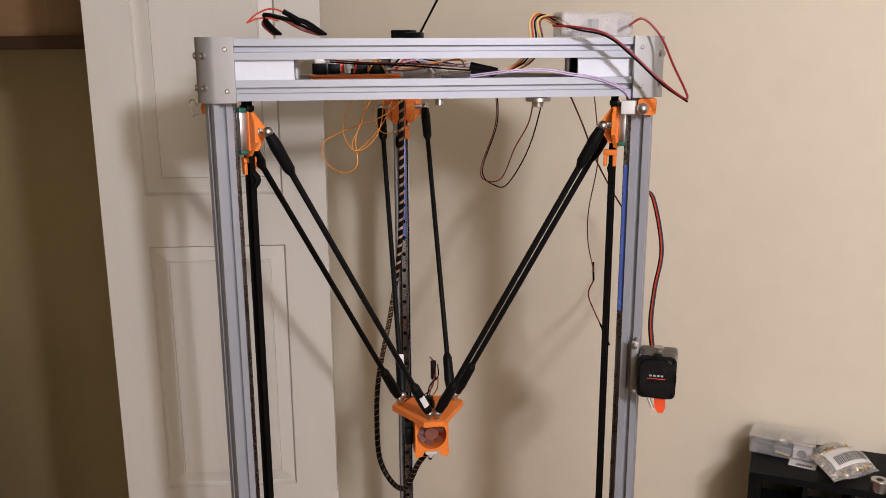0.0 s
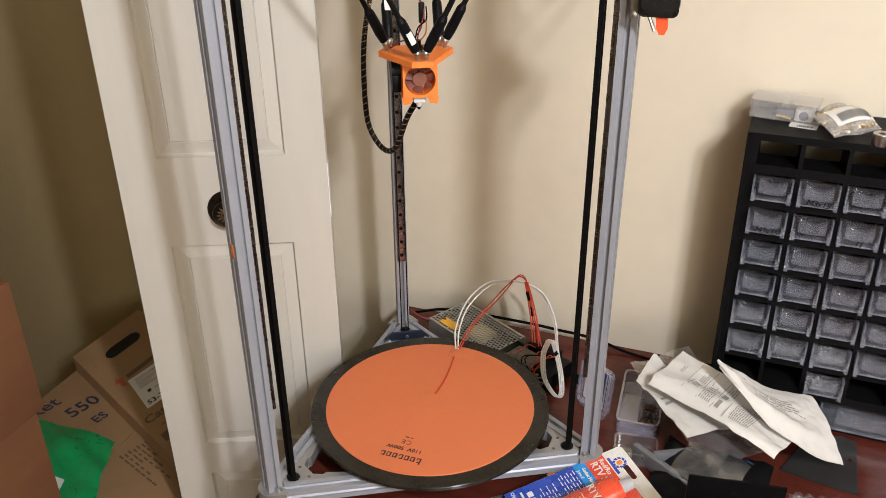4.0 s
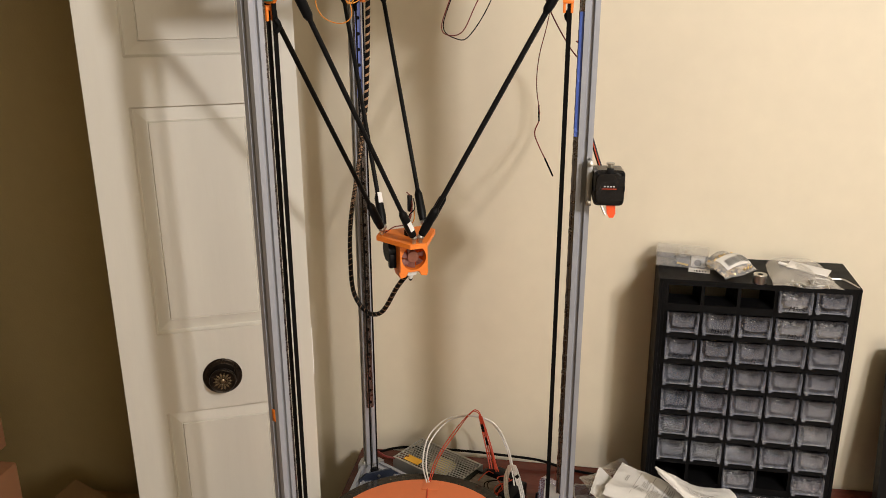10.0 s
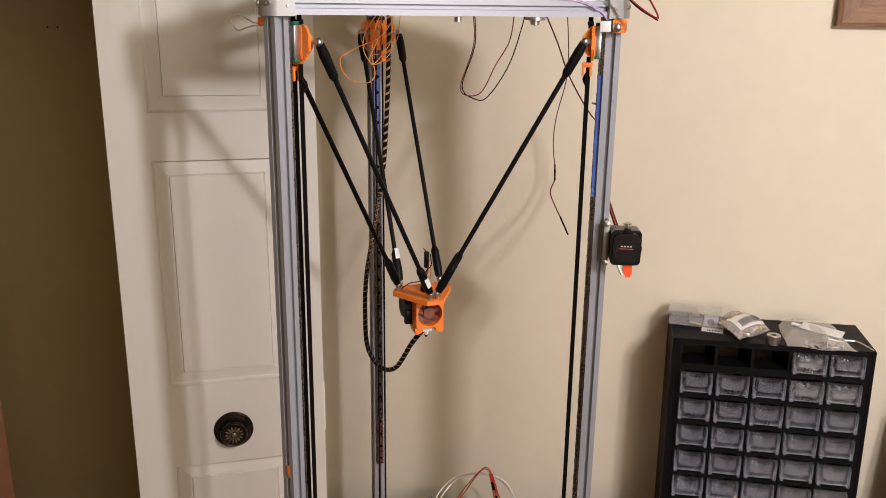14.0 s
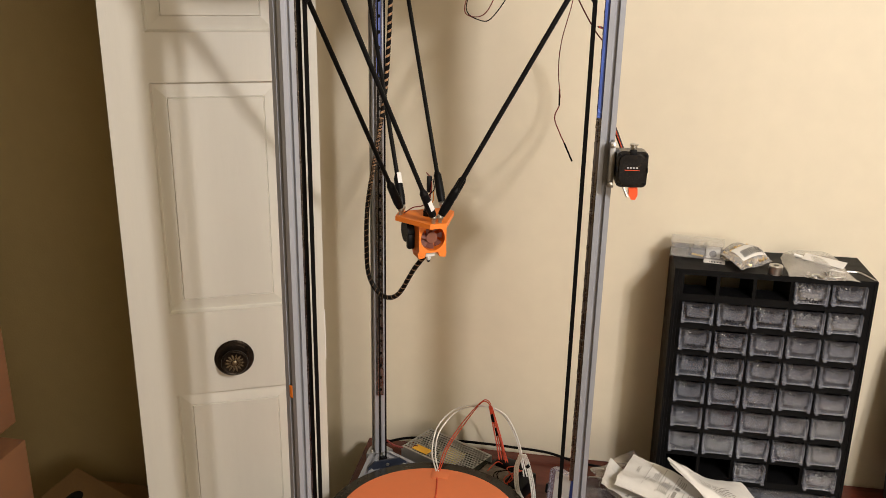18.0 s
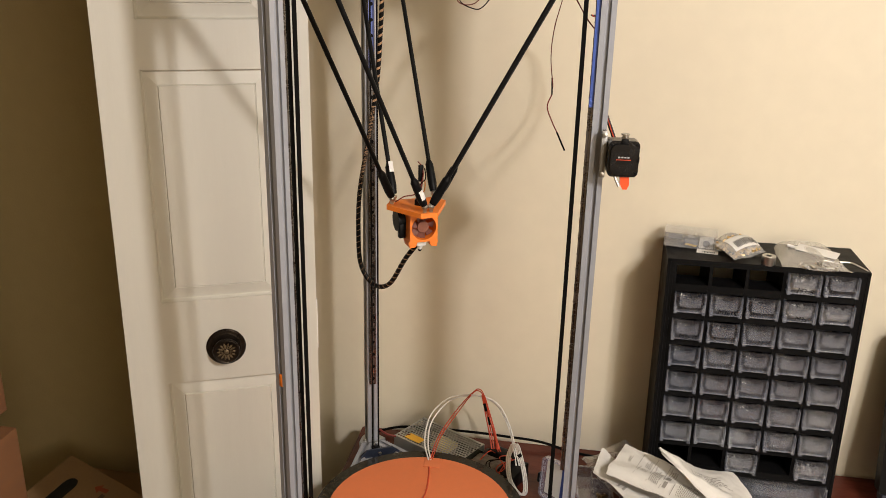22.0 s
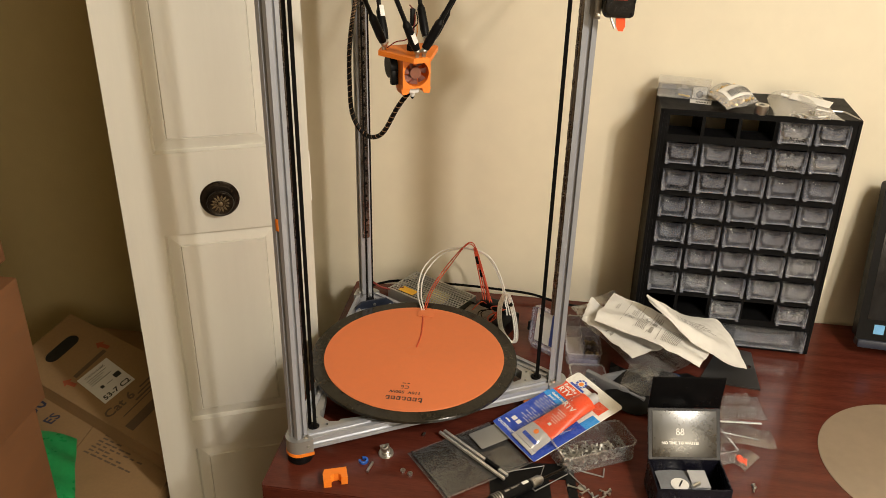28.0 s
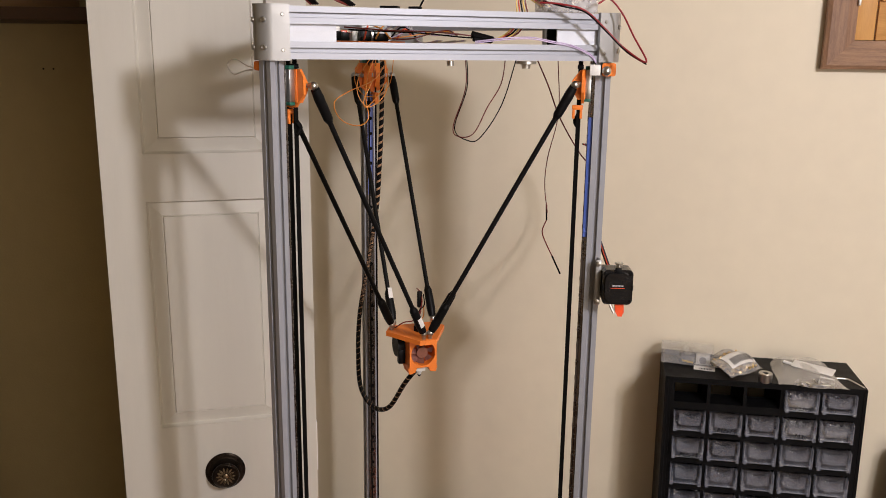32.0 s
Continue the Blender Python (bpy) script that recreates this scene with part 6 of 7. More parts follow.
part("sticker", lathe([(0.0, 0.0), (0.013, 0.0), (0.013, 0.0005), (0.0, 0.0005)], 24), WHITE, gb, "round white sticker", pose(0.040, 0.026, GH - 0.0132))
bars([(-0.008, -0.0012, 0.007, 0.0012)], INK, "print", gb, pose(0.042, 0.028, GH - 0.0126, 0, 0, 60), deep=0.0002)
part("pin", rod((0.056, 0.018, GH - 0.010), (0.068, 0.026, GH - 0.010), 0.003, seg=10), STEEL, gb, "steel pin")

# ---- sealant on its blister card ----
rt = thing("sealant_pack", frame3((0.330, 0.178, 0.7560), (0.465, 0.284, 0.7945), (0.268, 0.265, 0.757)) @ Matrix.Identity(4), "red sealant tube on a blue and white blister card", "sealant tube")
rtm = frame3((0.400, 0.102, 0.7625), (0.536, 0.215, 0.797), (0.324, 0.184, 0.7625))
rt.matrix_basis = rtm
RW, RH = 0.181, 0.112
card_out = rounded(0, 0, RW, RH, 0.006, 4)
part("card", prism(card_out, 0, 0.0010, holes=[rounded(RW - 0.017, RH * 0.44, RW - 0.009, RH * 0.70, 0.0038)]), WHITEC, rt, "white blister card with a hang hole", soft=False)
part("card_panel", box((0.0004, 0.0004, 0.0010), (0.104, RH - 0.0004, 0.0013)), BLUEC, rt, "dark blue printed panel", soft=False)
part("card_panel", box((0.104, 0.050, 0.0010), (0.122, RH - 0.0004, 0.0013)), SKYC, rt, "light blue printed panel", soft=False)
part("card_panel", box((0.104, 0.0004, 0.0010), (0.132, 0.018, 0.0013)), SKYC, rt, "light blue printed panel", soft=False)
part("card_panel", box((0.122, 0.054, 0.0010), (0.150, RH - 0.0004, 0.0013)), REDC, rt, "red printed panel", soft=False)
part("card_panel", box((0.138, 0.012, 0.0010), (0.160, 0.036, 0.0013)), REDC, rt, "red printed panel", soft=False)
up = 90
words("print", "RTV S", 0.0150, WHITE, rt, pose(0.132, 0.084, 0.0014, 0, 0, -up), "white lettering", 0.0001, 1, 0.0003)
words("print", "Red/Ro", 0.0100, WHITE, rt, pose(0.1435, 0.088, 0.0014, 0, 0, -up), "white lettering", 0.0001, 1, 0.0002)
swirl = bmesh.new()
for k in range(9):
    a = 2 * math.pi * k / 9
    add_prism(swirl, [(0.0062 * math.cos(a), 0.0062 * math.sin(a)), (0.0100 * math.cos(a + 0.25), 0.0100 * math.sin(a + 0.25)), (0.0100 * math.cos(a + 0.75), 0.0100 * math.sin(a + 0.75)), (0.0066 * math.cos(a + 0.55), 0.0066 * math.sin(a + 0.55))], 0.0010, 0.0013)
part("emblem", swirl, BLUEC, rt, "dark swirl emblem", pose(0.164, 0.085, 0))
part("emblem_dot", lathe([(0.0, 0.0010), (0.0042, 0.0010), (0.0042, 0.0013), (0.0, 0.0013)], 18), material("orange print", (0.85, 0.25, 0.04), 0.4, scale=60), rt, "orange dot", pose(0.164, 0.085, 0))
bars([(0.152, 0.068, 0.156, 0.100)], BLUEC, "print", rt, pose(0, 0, 0.0010), "dark brand lettering as a bar", 0.0003)
txt = [(0.100 - 0.0046 * k, y0, 0.1013 - 0.0046 * k, y0 + 0.005 + 0.003 * ((k + w) % 2)) for k in range(6) for w, y0 in enumerate((0.066, 0.076, 0.086, 0.096))] + [(0.066 - 0.0046 * k, y0, 0.0673 - 0.0046 * k, y0 + 0.005 + 0.003 * ((k + w) % 2)) for k in range(6) for w, y0 in enumerate((0.072, 0.082, 0.092)[: 3 - k % 2])] + [(0.020, 0.092, 0.023, 0.104), (0.028, 0.090, 0.036, 0.099), (0.028, 0.079, 0.036, 0.087)]
words("print", "Gasket Maker", 0.0068, WHITE, rt, pose(0.1155, 0.083, 0.0014, 0, 0, -up), "white lettering", 0.0001, 0.95, 0.0002)
words("print", "Joint d'", 0.0060, WHITE, rt, pose(0.1075, 0.092, 0.0014, 0, 0, -up), "white lettering", 0.0001, 0.95, 0.0001)
bars(txt, WHITE, "print", rt, pose(0, 0, 0.0013), "white printed lines", 0.0002)
tubem = pose(0.013, 0.0385, 0.0014, 0, 0, -1)
tb = bmesh.new()
n = 14
secs = []
for q in range(13):
    u = q / 12
    x = 0.124 * u
    hw, hh = 0.0272 - 0.0085 * u, 0.0026 + 0.0215 * min(1, u * 1.2)
    secs.append([tb.verts.new((x, hw * math.cos(2 * math.pi * k / n), 0.0022 + hh * 0.5 + hh * 0.5 * math.sin(2 * math.pi * k / n))) for k in range(n)])
for a, b in zip(secs, secs[1:]):
    for k in range(n):
        tb.faces.new((a[k], a[(k + 1) % n], b[(k + 1) % n], b[k]))
tb.faces.new(secs[0][::-1])
tb.faces.new(secs[-1])
tube_ob = part("sealant_tube", tb, REDC, rt, "red-orange flattened tube", tubem)
words("print", "CAUTION/ATTENTION", 0.0070, WHITE, rt, pose(0.0105, 0.076, 0.0014, 0, 0, -up), "white lettering", 0.0001, 0.9, 0.0002)
g = bmesh.new()
secs = []
for q in range(5):
    x = -0.001 + 0.033 * q / 4
    u = max(0, x) / 0.124
    hw, hh = 0.0275 - 0.0085 * u, 0.0032 + 0.0215 * min(1, u * 1.2)
    secs.append([g.verts.new((x, hw * math.cos(2 * math.pi * k / n), 0.0022 + hh * 0.5 + hh * 0.5 * math.sin(2 * math.pi * k / n))) for k in range(n)])
for a, b in zip(secs, secs[1:]):
    for k in range(n):
        g.faces.new((a[k], a[(k + 1) % n], b[(k + 1) % n], b[k]))
g.faces.new(secs[0][::-1])
g.faces.new(secs[-1])
part("tube_foot_band", g, GREYC, tube_ob, "silver-grey printed band")
part("crimp", box((-0.008, -0.0275, 0.0012), (0.0005, 0.0275, 0.0040), 0.0006), GREYC, tube_ob, "flat crimped tube end")
part("tube_cap", bms(lambda b: add_rod(b, (0.122, 0, 0.0120), (0.142, 0, 0.0120), 0.0095, 0.0082, 14)), GREYC, tube_ob, "grey screw cap")
part("emblem_dot", lathe([(0.0, 0.0), (0.0046, 0.0), (0.0046, 0.0004), (0.0, 0.0004)], 18), material("orange print two", (0.80, 0.22, 0.05), 0.4, scale=60), tube_ob, "orange emblem", pose(0.023, 0.002, 0.0100, 0, -12))
bars([(0.006, -0.017, 0.0125, 0.017)], BLUEC, "print", tube_ob, pose(0, 0, 0.0056, 0, -11.5), "dark brand lettering as a bar", 0.0003)
words("print", "RTV", 0.0140, WHITE, tube_ob, pose(0.088, 0.002, 0.0230, 0, -8, 0) @ pose(0, 0, 0, 0, 0, -up), "white lettering", 0.0001, 1, 0.0003)
words("print", "Rouge", 0.0066, WHITE, tube_ob, pose(0.1010, 0.001, 0.0243, 0, -4, 0) @ pose(0, 0, 0, 0, 0, -up), "white lettering", 0.0001, 1, 0.0002)
bars([(0.074 - 0.0042 * k, -0.010, 0.0750 - 0.0042 * k, 0.010 - 0.004 * (k % 3)) for k in range(6)] + [(0.044, -0.006, 0.049, 0.000)], WHITEC, "print", tube_ob, pose(0, 0, 0.0075, 0, -10.2), "white printed lines", 0.0003)
blm = bmesh.new()
n = 16
secs = []
for q in range(11):
    u = q / 10
    x = 0.006 + 0.158 * u
    hh = 0.030 * hump(min(1, 0.12 + u), 1, 0.4) if u < 0.98 else 0.002
    hw = 0.0300 - 0.008 * u
    secs.append([blm.verts.new((x, 0.038 + hw * math.cos(math.pi * k / n), 0.0012 + hh * hump(k, n, 0.6))) for k in range(n + 1)])
for a, b in zip(secs, secs[1:]):
    for k in range(n):
        blm.faces.new((a[k], a[k + 1], b[k + 1], b[k]))
part("blister", blm, film("very clear film", 0.004, rough=0.06, gloss=0.14), rt, "clear blister over the tube")

# ---- bin of screws, bags, tools ----
st = thing("screw_bin", pose(0.447, 0.094, DZ, 0, 0, 27), "clear bin of small steel screws under the sealant card", "plastic box")
SW, SD, SH = 0.125, 0.062, 0.030
tray(st, SW, SD, SH, CLEARBOX, 0.012)
part("divider", box((SW * 0.84, 0.002, 0.0016), (SW * 0.85, SD - 0.002, SH - 0.002)), CLEARBOX, st, "", soft=False)
sc = bmesh.new()


def add_screw(bm, p, d, L=0.008, r=0.0015):
    d = d.normalized()
    add_rod(bm, p, p + d * L, r, seg=6)
    add_rod(bm, p + d * L, p + d * (L + 0.0018), r * 2, seg=8)


for k in range(300):
    p = Vector((0.010 + 0.090 * rnd.random() ** 1.5, 0.008 + 0.036 * rnd.random(), 0.0035 + 0.009 * rnd.random() ** 2))
    add_screw(sc, p, Vector((rnd.random() - 0.5, rnd.random() - 0.5, 0.5 * (rnd.random() - 0.4))), 0.0055, 0.0011)
tagged(part("screw", sc, STEEL, st, "loose small steel screws"), kind="stuff")

esd = thing("antistatic_bag", frame3((0.209, 0.099, 0.7515), (0.277, 0.016, 0.7515), (0.318, 0.172, 0.7515)), "crumpled grey antistatic bag lying on the desk", "bag")
part("film", sheet(0.107, 0.150, 30, 40, lambda u, v: (u, v, 0.0034 + 0.0012 * math.sin(50 * u + 25 * v) + 0.0010 * noise.noise(Vector((u * 60, v * 60, 1.0))) + 0.0006 * noise.noise(Vector((u * 190, v * 190, 2.0)))), 0.0005), ESD, esd, "smoky translucent film")
part("seam", prism([(0.0, 0.0), (0.107, 0.0), (0.107, 0.004), (0.0, 0.004)], 0.0072, 0.0080), ESD, esd, "sealed seam")
for u0, v0, u1, v1 in ((-0.004, -0.004, 0.0, 0.154), (0.107, -0.004, 0.111, 0.154), (0.0, -0.004, 0.107, 0.0)):
    part("clear_border", prism([(u0, v0), (u1, v0), (u1, v1), (u0, v1)], 0.0026, 0.0032), CLEARBAG, esd, "clear welded border", soft=False)
part("plate", prism(rounded(0.010, 0.100, 0.050, 0.165, 0.003), 0.0070, 0.0082), ALUPLATE, esd, "thin bare metal plate on the bag")
BARE = material("bright bare aluminium", (0.78, 0.78, 0.77), 0.35, metal=0.75, vary=0.06, scale=60)
for k, (a, b) in enumerate((((0.2469, 0.1522), (0.3579, 0.0621)), ((0.2535, 0.1570), (0.3620, 0.0700)))):
    rl = thing("rail_strip", frame3((a[0], a[1], 0.7575), (b[0], b[1], 0.7575), (a[0] + 0.05, a[1] + 0.06, 0.7575)), "short bare aluminium strip across the bag", "metal strip", "aluminium strips")
    L = math.hypot(b[0] - a[0], b[1] - a[1])
    part("strip", prism([(-0.0020, 0), (0.0020, 0), (0.0020, 0.004), (0.0008, 0.004), (0.0008, 0.0028), (-0.0008, 0.0028), (-0.0008, 0.004), (-0.0020, 0.004)], 0, L, Matrix(((0, 0, 1, 0), (1, 0, 0, 0), (0, 1, 0, 0), (0, 0, 0, 1)))), BARE, rl, "", None, False)
    if k:
        part("end_block", box((L - 0.046, -0.0030, 0.0002), (L - 0.018, 0.0032, 0.0060), 0.001), BLACK, rl, "black plastic end")

drv = thing("screwdriver", frame3((0.340, 0.006, 0.7625), (0.452, 0.106, 0.7585), (0.29, 0.06, 0.7625)), "black precision screwdriver with a silver collar", "screwdriver")
part("handle", lathe([(0.0, 0.0), (0.008, 0.001), (0.0098, 0.006), (0.0098, 0.022), (0.0088, 0.028), (0.0086, 0.070), (0.0070, 0.076), (0.0, 0.0765)], 18, pose(0, 0, 0, 0, 90)), BLACK, drv, "black handle")
for k in range(4):
    part("grip_ring", lathe([(0.0100, 0.0), (0.0103, 0.0006), (0.0103, 0.0014), (0.0100, 0.002)], 18, pose(0.006 + 0.0042 * k, 0, 0, 0, 90)), STEEL, drv, "polished ring")
part("collar", lathe([(0.0062, 0.0), (0.0078, 0.001), (0.0078, 0.016), (0.0050, 0.022), (0.0, 0.022)], 18, pose(0.0765, 0, 0, 0, 90)), STEEL, drv, "silver knurled collar")
part("shaft", rod((0.098, 0, 0), (0.148, 0, 0), 0.0019, seg=8), BRONZE, drv, "dark bronze shaft")
bars([(0.060, -0.0026, 0.071, 0.0026)], WHITE, "print", drv, pose(0, 0, 0.0085), "pale printed patch", 0.0005)
bars([(0.028, -0.0016, 0.036, 0.0016), (0.040, 0.0006, 0.056, 0.0014), (0.040, -0.0012, 0.052, -0.0004)], GREYINK, "print", drv, pose(0, 0, 0.0087), "small grey print", 0.0003)
solo("black_mat", prism(rounded(0, 0, 0.130, 0.098, 0.003), 0, 0.0016, holes=[rounded(0.090, 0.012, 0.116, 0.064, 0.002)]), BLACK, pose(0.344, 0.006, DZ, 0, 0, 8), "thin black rubber mat under the tools", "mat")


def hexkey(a, b, c, r, z=0.7535):
    return solo("hex_key", tube([(*a, z), ((a[0] + b[0]) / 2, (a[1] + b[1]) / 2, z), (b[0] * 0.93 + a[0] * 0.07, b[1] * 0.93 + a[1] * 0.07, z), (*b, z), (b[0] * 0.7 + c[0] * 0.3, b[1] * 0.7 + c[1] * 0.3, z), (*c, z)], r, 6, 4), KEYSTEEL, Matrix(), "small bent steel hex key on the desk", "hex key", "hex keys")


hexkey((0.436, 0.114), (0.506, 0.098), (0.508, 0.117), 0.0011)
hexkey((0.354, 0.083), (0.416, 0.108), (0.409, 0.070), 0.0007, 0.7532)
hexkey((0.452, 0.092), (0.405, 0.048), (0.398, 0.054), 0.0008, 0.7565)
hexkey((0.455, 0.098), (0.492, 0.052), (0.498, 0.058), 0.0011)
for k in range(15):
    a = Vector((0.462 + 0.052 * rnd.random(), 0.004 + 0.072 * rnd.random(), 0.7515))
    solo("loose_screw", bms(lambda b: add_screw(b, Vector((0, 0, 0.0017)), Vector((rnd.random() - 0.5, rnd.random() - 0.5, 0)), 0.010 + 0.008 * rnd.random(), 0.0014)), STEEL, Matrix.Translation(a), "loose steel screw on the desk", "screw", "loose screws")
solo("key_ring", lathe([(0.0050, 0), (0.0064, 0.0006), (0.0064, 0.0014), (0.0050, 0.002)], 20), STEEL, pose(0.474, 0.072, DZ), "small steel ring on the desk", "ring")

# small printed and turned parts at the front
solo("printed_clip", prism([(-0.020, -0.014), (0.020, -0.014), (0.024, -0.004), (0.024, 0.016), (0.010, 0.016), (0.010, 0.005), (0.004, 0.001), (-0.004, 0.001), (-0.008, 0.005), (-0.008, 0.013), (-0.020, 0.013)], 0, 0.017), PLA, pose(0.108, 0.028, DZ, 0, 0, 200) @ Matrix.Scale(0.82, 4), "orange printed U-shaped clip on the desk", "printed part", soft=False)
solo("blue_clip", prism(circle(0.0075, 18, 0, 0, 30, 330) + circle(0.0042, 18, 0, 0, 330, 30), 0, 0.004), material("blue plastic", (0.02, 0.10, 0.45), 0.4, scale=60), pose(0.139, 0.075, DZ, 0, 0, 150), "small blue plastic C clip", "clip")
cp = thing("flange_coupler", pose(0.170, 0.098, DZ, 14, -8, 20) @ Matrix.Scale(0.85, 4), "small turned metal coupler with a flange", "coupler")
part("flange", lathe([(0.0, 0.0), (0.0135, 0.0), (0.0138, 0.001), (0.0138, 0.004), (0.0130, 0.005), (0.0, 0.005)], 28), STEEL, cp)
part("hub", lathe([(0.0080, 0.005), (0.0080, 0.011), (0.0062, 0.012), (0.0060, 0.022), (0.0032, 0.023), (0.0030, 0.012)], 20), STEEL, cp)
part("lug", box((-0.0085, 0.001, 0.010), (0.0085, 0.007, 0.022), 0.001), STEEL, cp)
solo("dowel_pin", rod((0, 0, 0.0022), (0.004, 0.022, 0.0022), 0.0022, seg=10), STEEL, pose(0.150, 0.051, DZ), "short steel dowel pin", "pin")
for x, y in ((0.203, 0.064), (0.215, 0.059)):
    solo("hex_nut", prism(circle(0.0042, 6), 0, 0.003, holes=[circle(0.0018, 10)]), STEEL, pose(x, y, DZ, 0, 0, 20), "small steel nut on the desk", "nut", "loose nuts", soft=False)
solo("set_screw", rod((0, 0, 0.002), (0.002, 0.007, 0.002), 0.002, seg=8), STEEL, pose(0.220, 0.148, DZ), "tiny steel set screw", "screw")
solo("loose_screw", bms(lambda b: add_screw(b, Vector((0, 0, 0.0017)), Vector((0.3, 1, 0)), 0.009, 0.0016)), STEEL, pose(0.729, 0.104, DZ), "loose steel screw on the desk", "screw", "loose screws")
solo("loose_screw", bms(lambda b: add_screw(b, Vector((0, 0, 0.0017)), Vector((-0.6, 1, 0)), 0.006, 0.0016)), STEEL, pose(0.735, 0.114, DZ), "loose steel screw on the desk", "screw", "loose screws")

# round translucent sheet
pd = thing("build_sheet", pose(1.008, 0.205, DZ), "round amber translucent build sheet lying on the desk", "sheet")
part("disc", lathe([(0.0, 0.0), (0.158, 0.0), (0.1585, 0.0004), (0.158, 0.0010), (0.0, 0.0010)], 96), PEI, pd)

# ---- on top of the cabinet ----
CT = 0.75 + CAB_H + 0.0002
tb1 = thing("clear_case", pose(0.562, 0.582, CT, 0, 0, -9), "clear lidded plastic case of small parts on the cabinet", "plastic box", "clear cases")
CASEP = film("clear lidded case plastic", 0.12, (0.82, 0.82, 0.84), rough=0.15, gloss=0.5)
W1, D1, H1 = 0.088, 0.046, 0.025
part("case_wall", prism(rounded(0, 0, W1, D1, 0.003, 3), 0.0012, H1, holes=[rounded(0.0012, 0.0012, W1 - 0.0012, D1 - 0.0012, 0.002, 3)]), CASEP, tb1, "clear plastic wall", soft=False)
part("case_floor", prism(rounded(0, 0, W1, D1, 0.003, 3), 0, 0.0011), CLEARBOX, tb1, soft=False)
part("lid", prism(rounded(-0.0014, -0.0014, W1 + 0.0014, D1 + 0.0014, 0.003, 3), H1 + 0.0001, H1 + 0.0015), CASEP, tb1, "clear lid", soft=False)
rnd = random.Random(11)
for k in range(5):
    part("washer", lathe([(0.0028, 0.0), (0.0052, 0.0), (0.0052, 0.0016), (0.0028, 0.0016)], 14), STEEL, tb1, "small steel washer", pose(0.040 + 0.040 * rnd.random(), 0.016 + 0.022 * rnd.random(), 0.014 + 0.004 * rnd.random(), 60 * rnd.random(), 40 * rnd.random(), 0))
part("white_block", box((0.060, 0.005, 0.0014), (0.084, 0.026, 0.018), 0.002), WHITE, tb1, "white moulded part")
part("ring", lathe([(0.0022, 0.0), (0.0062, 0.0), (0.0062, 0.0012), (0.0022, 0.0012)], 18), GREYP, tb1, "grey ring on the white part", pose(0.072, 0.0048, 0.010, 90))
part("grey_part", box((0.034, 0.010, 0.0014), (0.058, 0.030, 0.013), 0.002), GREYP, tb1, "grey moulded part")
part("tray_insert", box((0.006, 0.012, 0.012), (0.030, 0.036, 0.0136), 0.0006), GREYP, tb1, "grey strip under the lid")
part("rod_piece", rod((0.036, 0.006, 0.006), (0.056, 0.005, 0.004), 0.0018, seg=8), YELW, tb1, "yellow plastic pin")
part("rod_piece", rod((0.030, 0.006, 0.006), (0.036, 0.006, 0.006), 0.0034, seg=8), BLACK, tb1, "black plug")
lc = thing("label_card", pose(0.616, 0.556, CT, 0, 0, -9), "small white barcode label under the case", "label")
part("card", box((0, 0, 0), (0.036, 0.020, 0.0006)), PAPER, lc, soft=False)
bars([(0.010 + 0.0026 * k, 0.003, 0.0112 + 0.0026 * k + 0.0006 * (k % 2), 0.010) for k in range(8)], INK, "print", lc, pose(0, 0, 0.0006))
gbag = thing("parts_bag", pose(0.672, 0.514, CT + 0.001, 18, 0, 42), "clear bag of gold inserts with a white barcode label", "bag", "parts bags")
part("film", sheet(0.082, 0.052, 14, 10, lambda u, v: (u, v, 0.004 + 0.019 * hump(u, 0.082, 0.6) * hump(v, 0.052, 0.6) + 0.0016 * math.sin(110 * u + 60 * v)), 0.0005), CLOUDBAG, gbag, "clear film")
lb = lambda u, v: (u, v, 0.0062 + 0.0185 * hump(u, 0.082, 0.6) * hump(v, 0.052, 0.6))
part("label", sheet(0.062, 0.030, 12, 8, lambda u, v: lb(u + 0.010, v + 0.010), 0.0005), PAPER, gbag, "white barcode label")
bc = bmesh.new()
x = 0.016
while x < 0.066:
    wdt = 0.0006 + 0.0013 * rnd.random()
    for j in range(3):
        y0, y1 = 0.014 + 0.0045 * j, 0.014 + 0.0045 * (j + 1)
        bc.faces.new([bc.verts.new((p[0], p[1], p[2] + 0.0007)) for p in (lb(x, y0), lb(x + wdt, y0), lb(x + wdt, y1), lb(x, y1))])
    x += wdt + 0.0008 + 0.001 * rnd.random()
part("print", bc, INK, gbag, "black barcode bars")
go = bmesh.new()
for k in range(120):
    u, v = 0.006 + 0.066 * rnd.random(), 0.004 + 0.044 * rnd.random()
    if 0.014 < v < 0.036 and u > 0.012 and rnd.random() < 0.85:
        continue
    p = Vector((u, v, 0.0035 + 0.012 * rnd.random() * math.sin(math.pi * u / 0.082)))
    add_rod(go, p, p + Vector((rnd.random() - 0.5, rnd.random() - 0.5, rnd.random() - 0.3)).normalized() * 0.004, 0.0021, seg=7)
tagged(part("insert", go, GOLDEN, gbag, "gold threaded inserts"), kind="stuff")
ob2 = thing("parts_bag", pose(0.660, 0.572, CT, 0, 0, 6), "clear bag heaped with gold inserts", "bag", "parts bags")
go = bmesh.new()
for k in range(150):
    a, r = 2 * math.pi * rnd.random(), 0.026 * math.sqrt(rnd.random())
    p = Vector((0.018 + r * math.cos(a), 0.012 + 0.6 * r * math.sin(a), 0.002 + (0.024 - 0.75 * r) * rnd.random()))
    add_rod(go, p, p + Vector((rnd.random() - 0.5, rnd.random() - 0.5, rnd.random() - 0.5)).normalized() * 0.004, 0.0021, seg=7)
tagged(part("insert", go, GOLDEN, ob2, "gold threaded inserts"), kind="stuff")
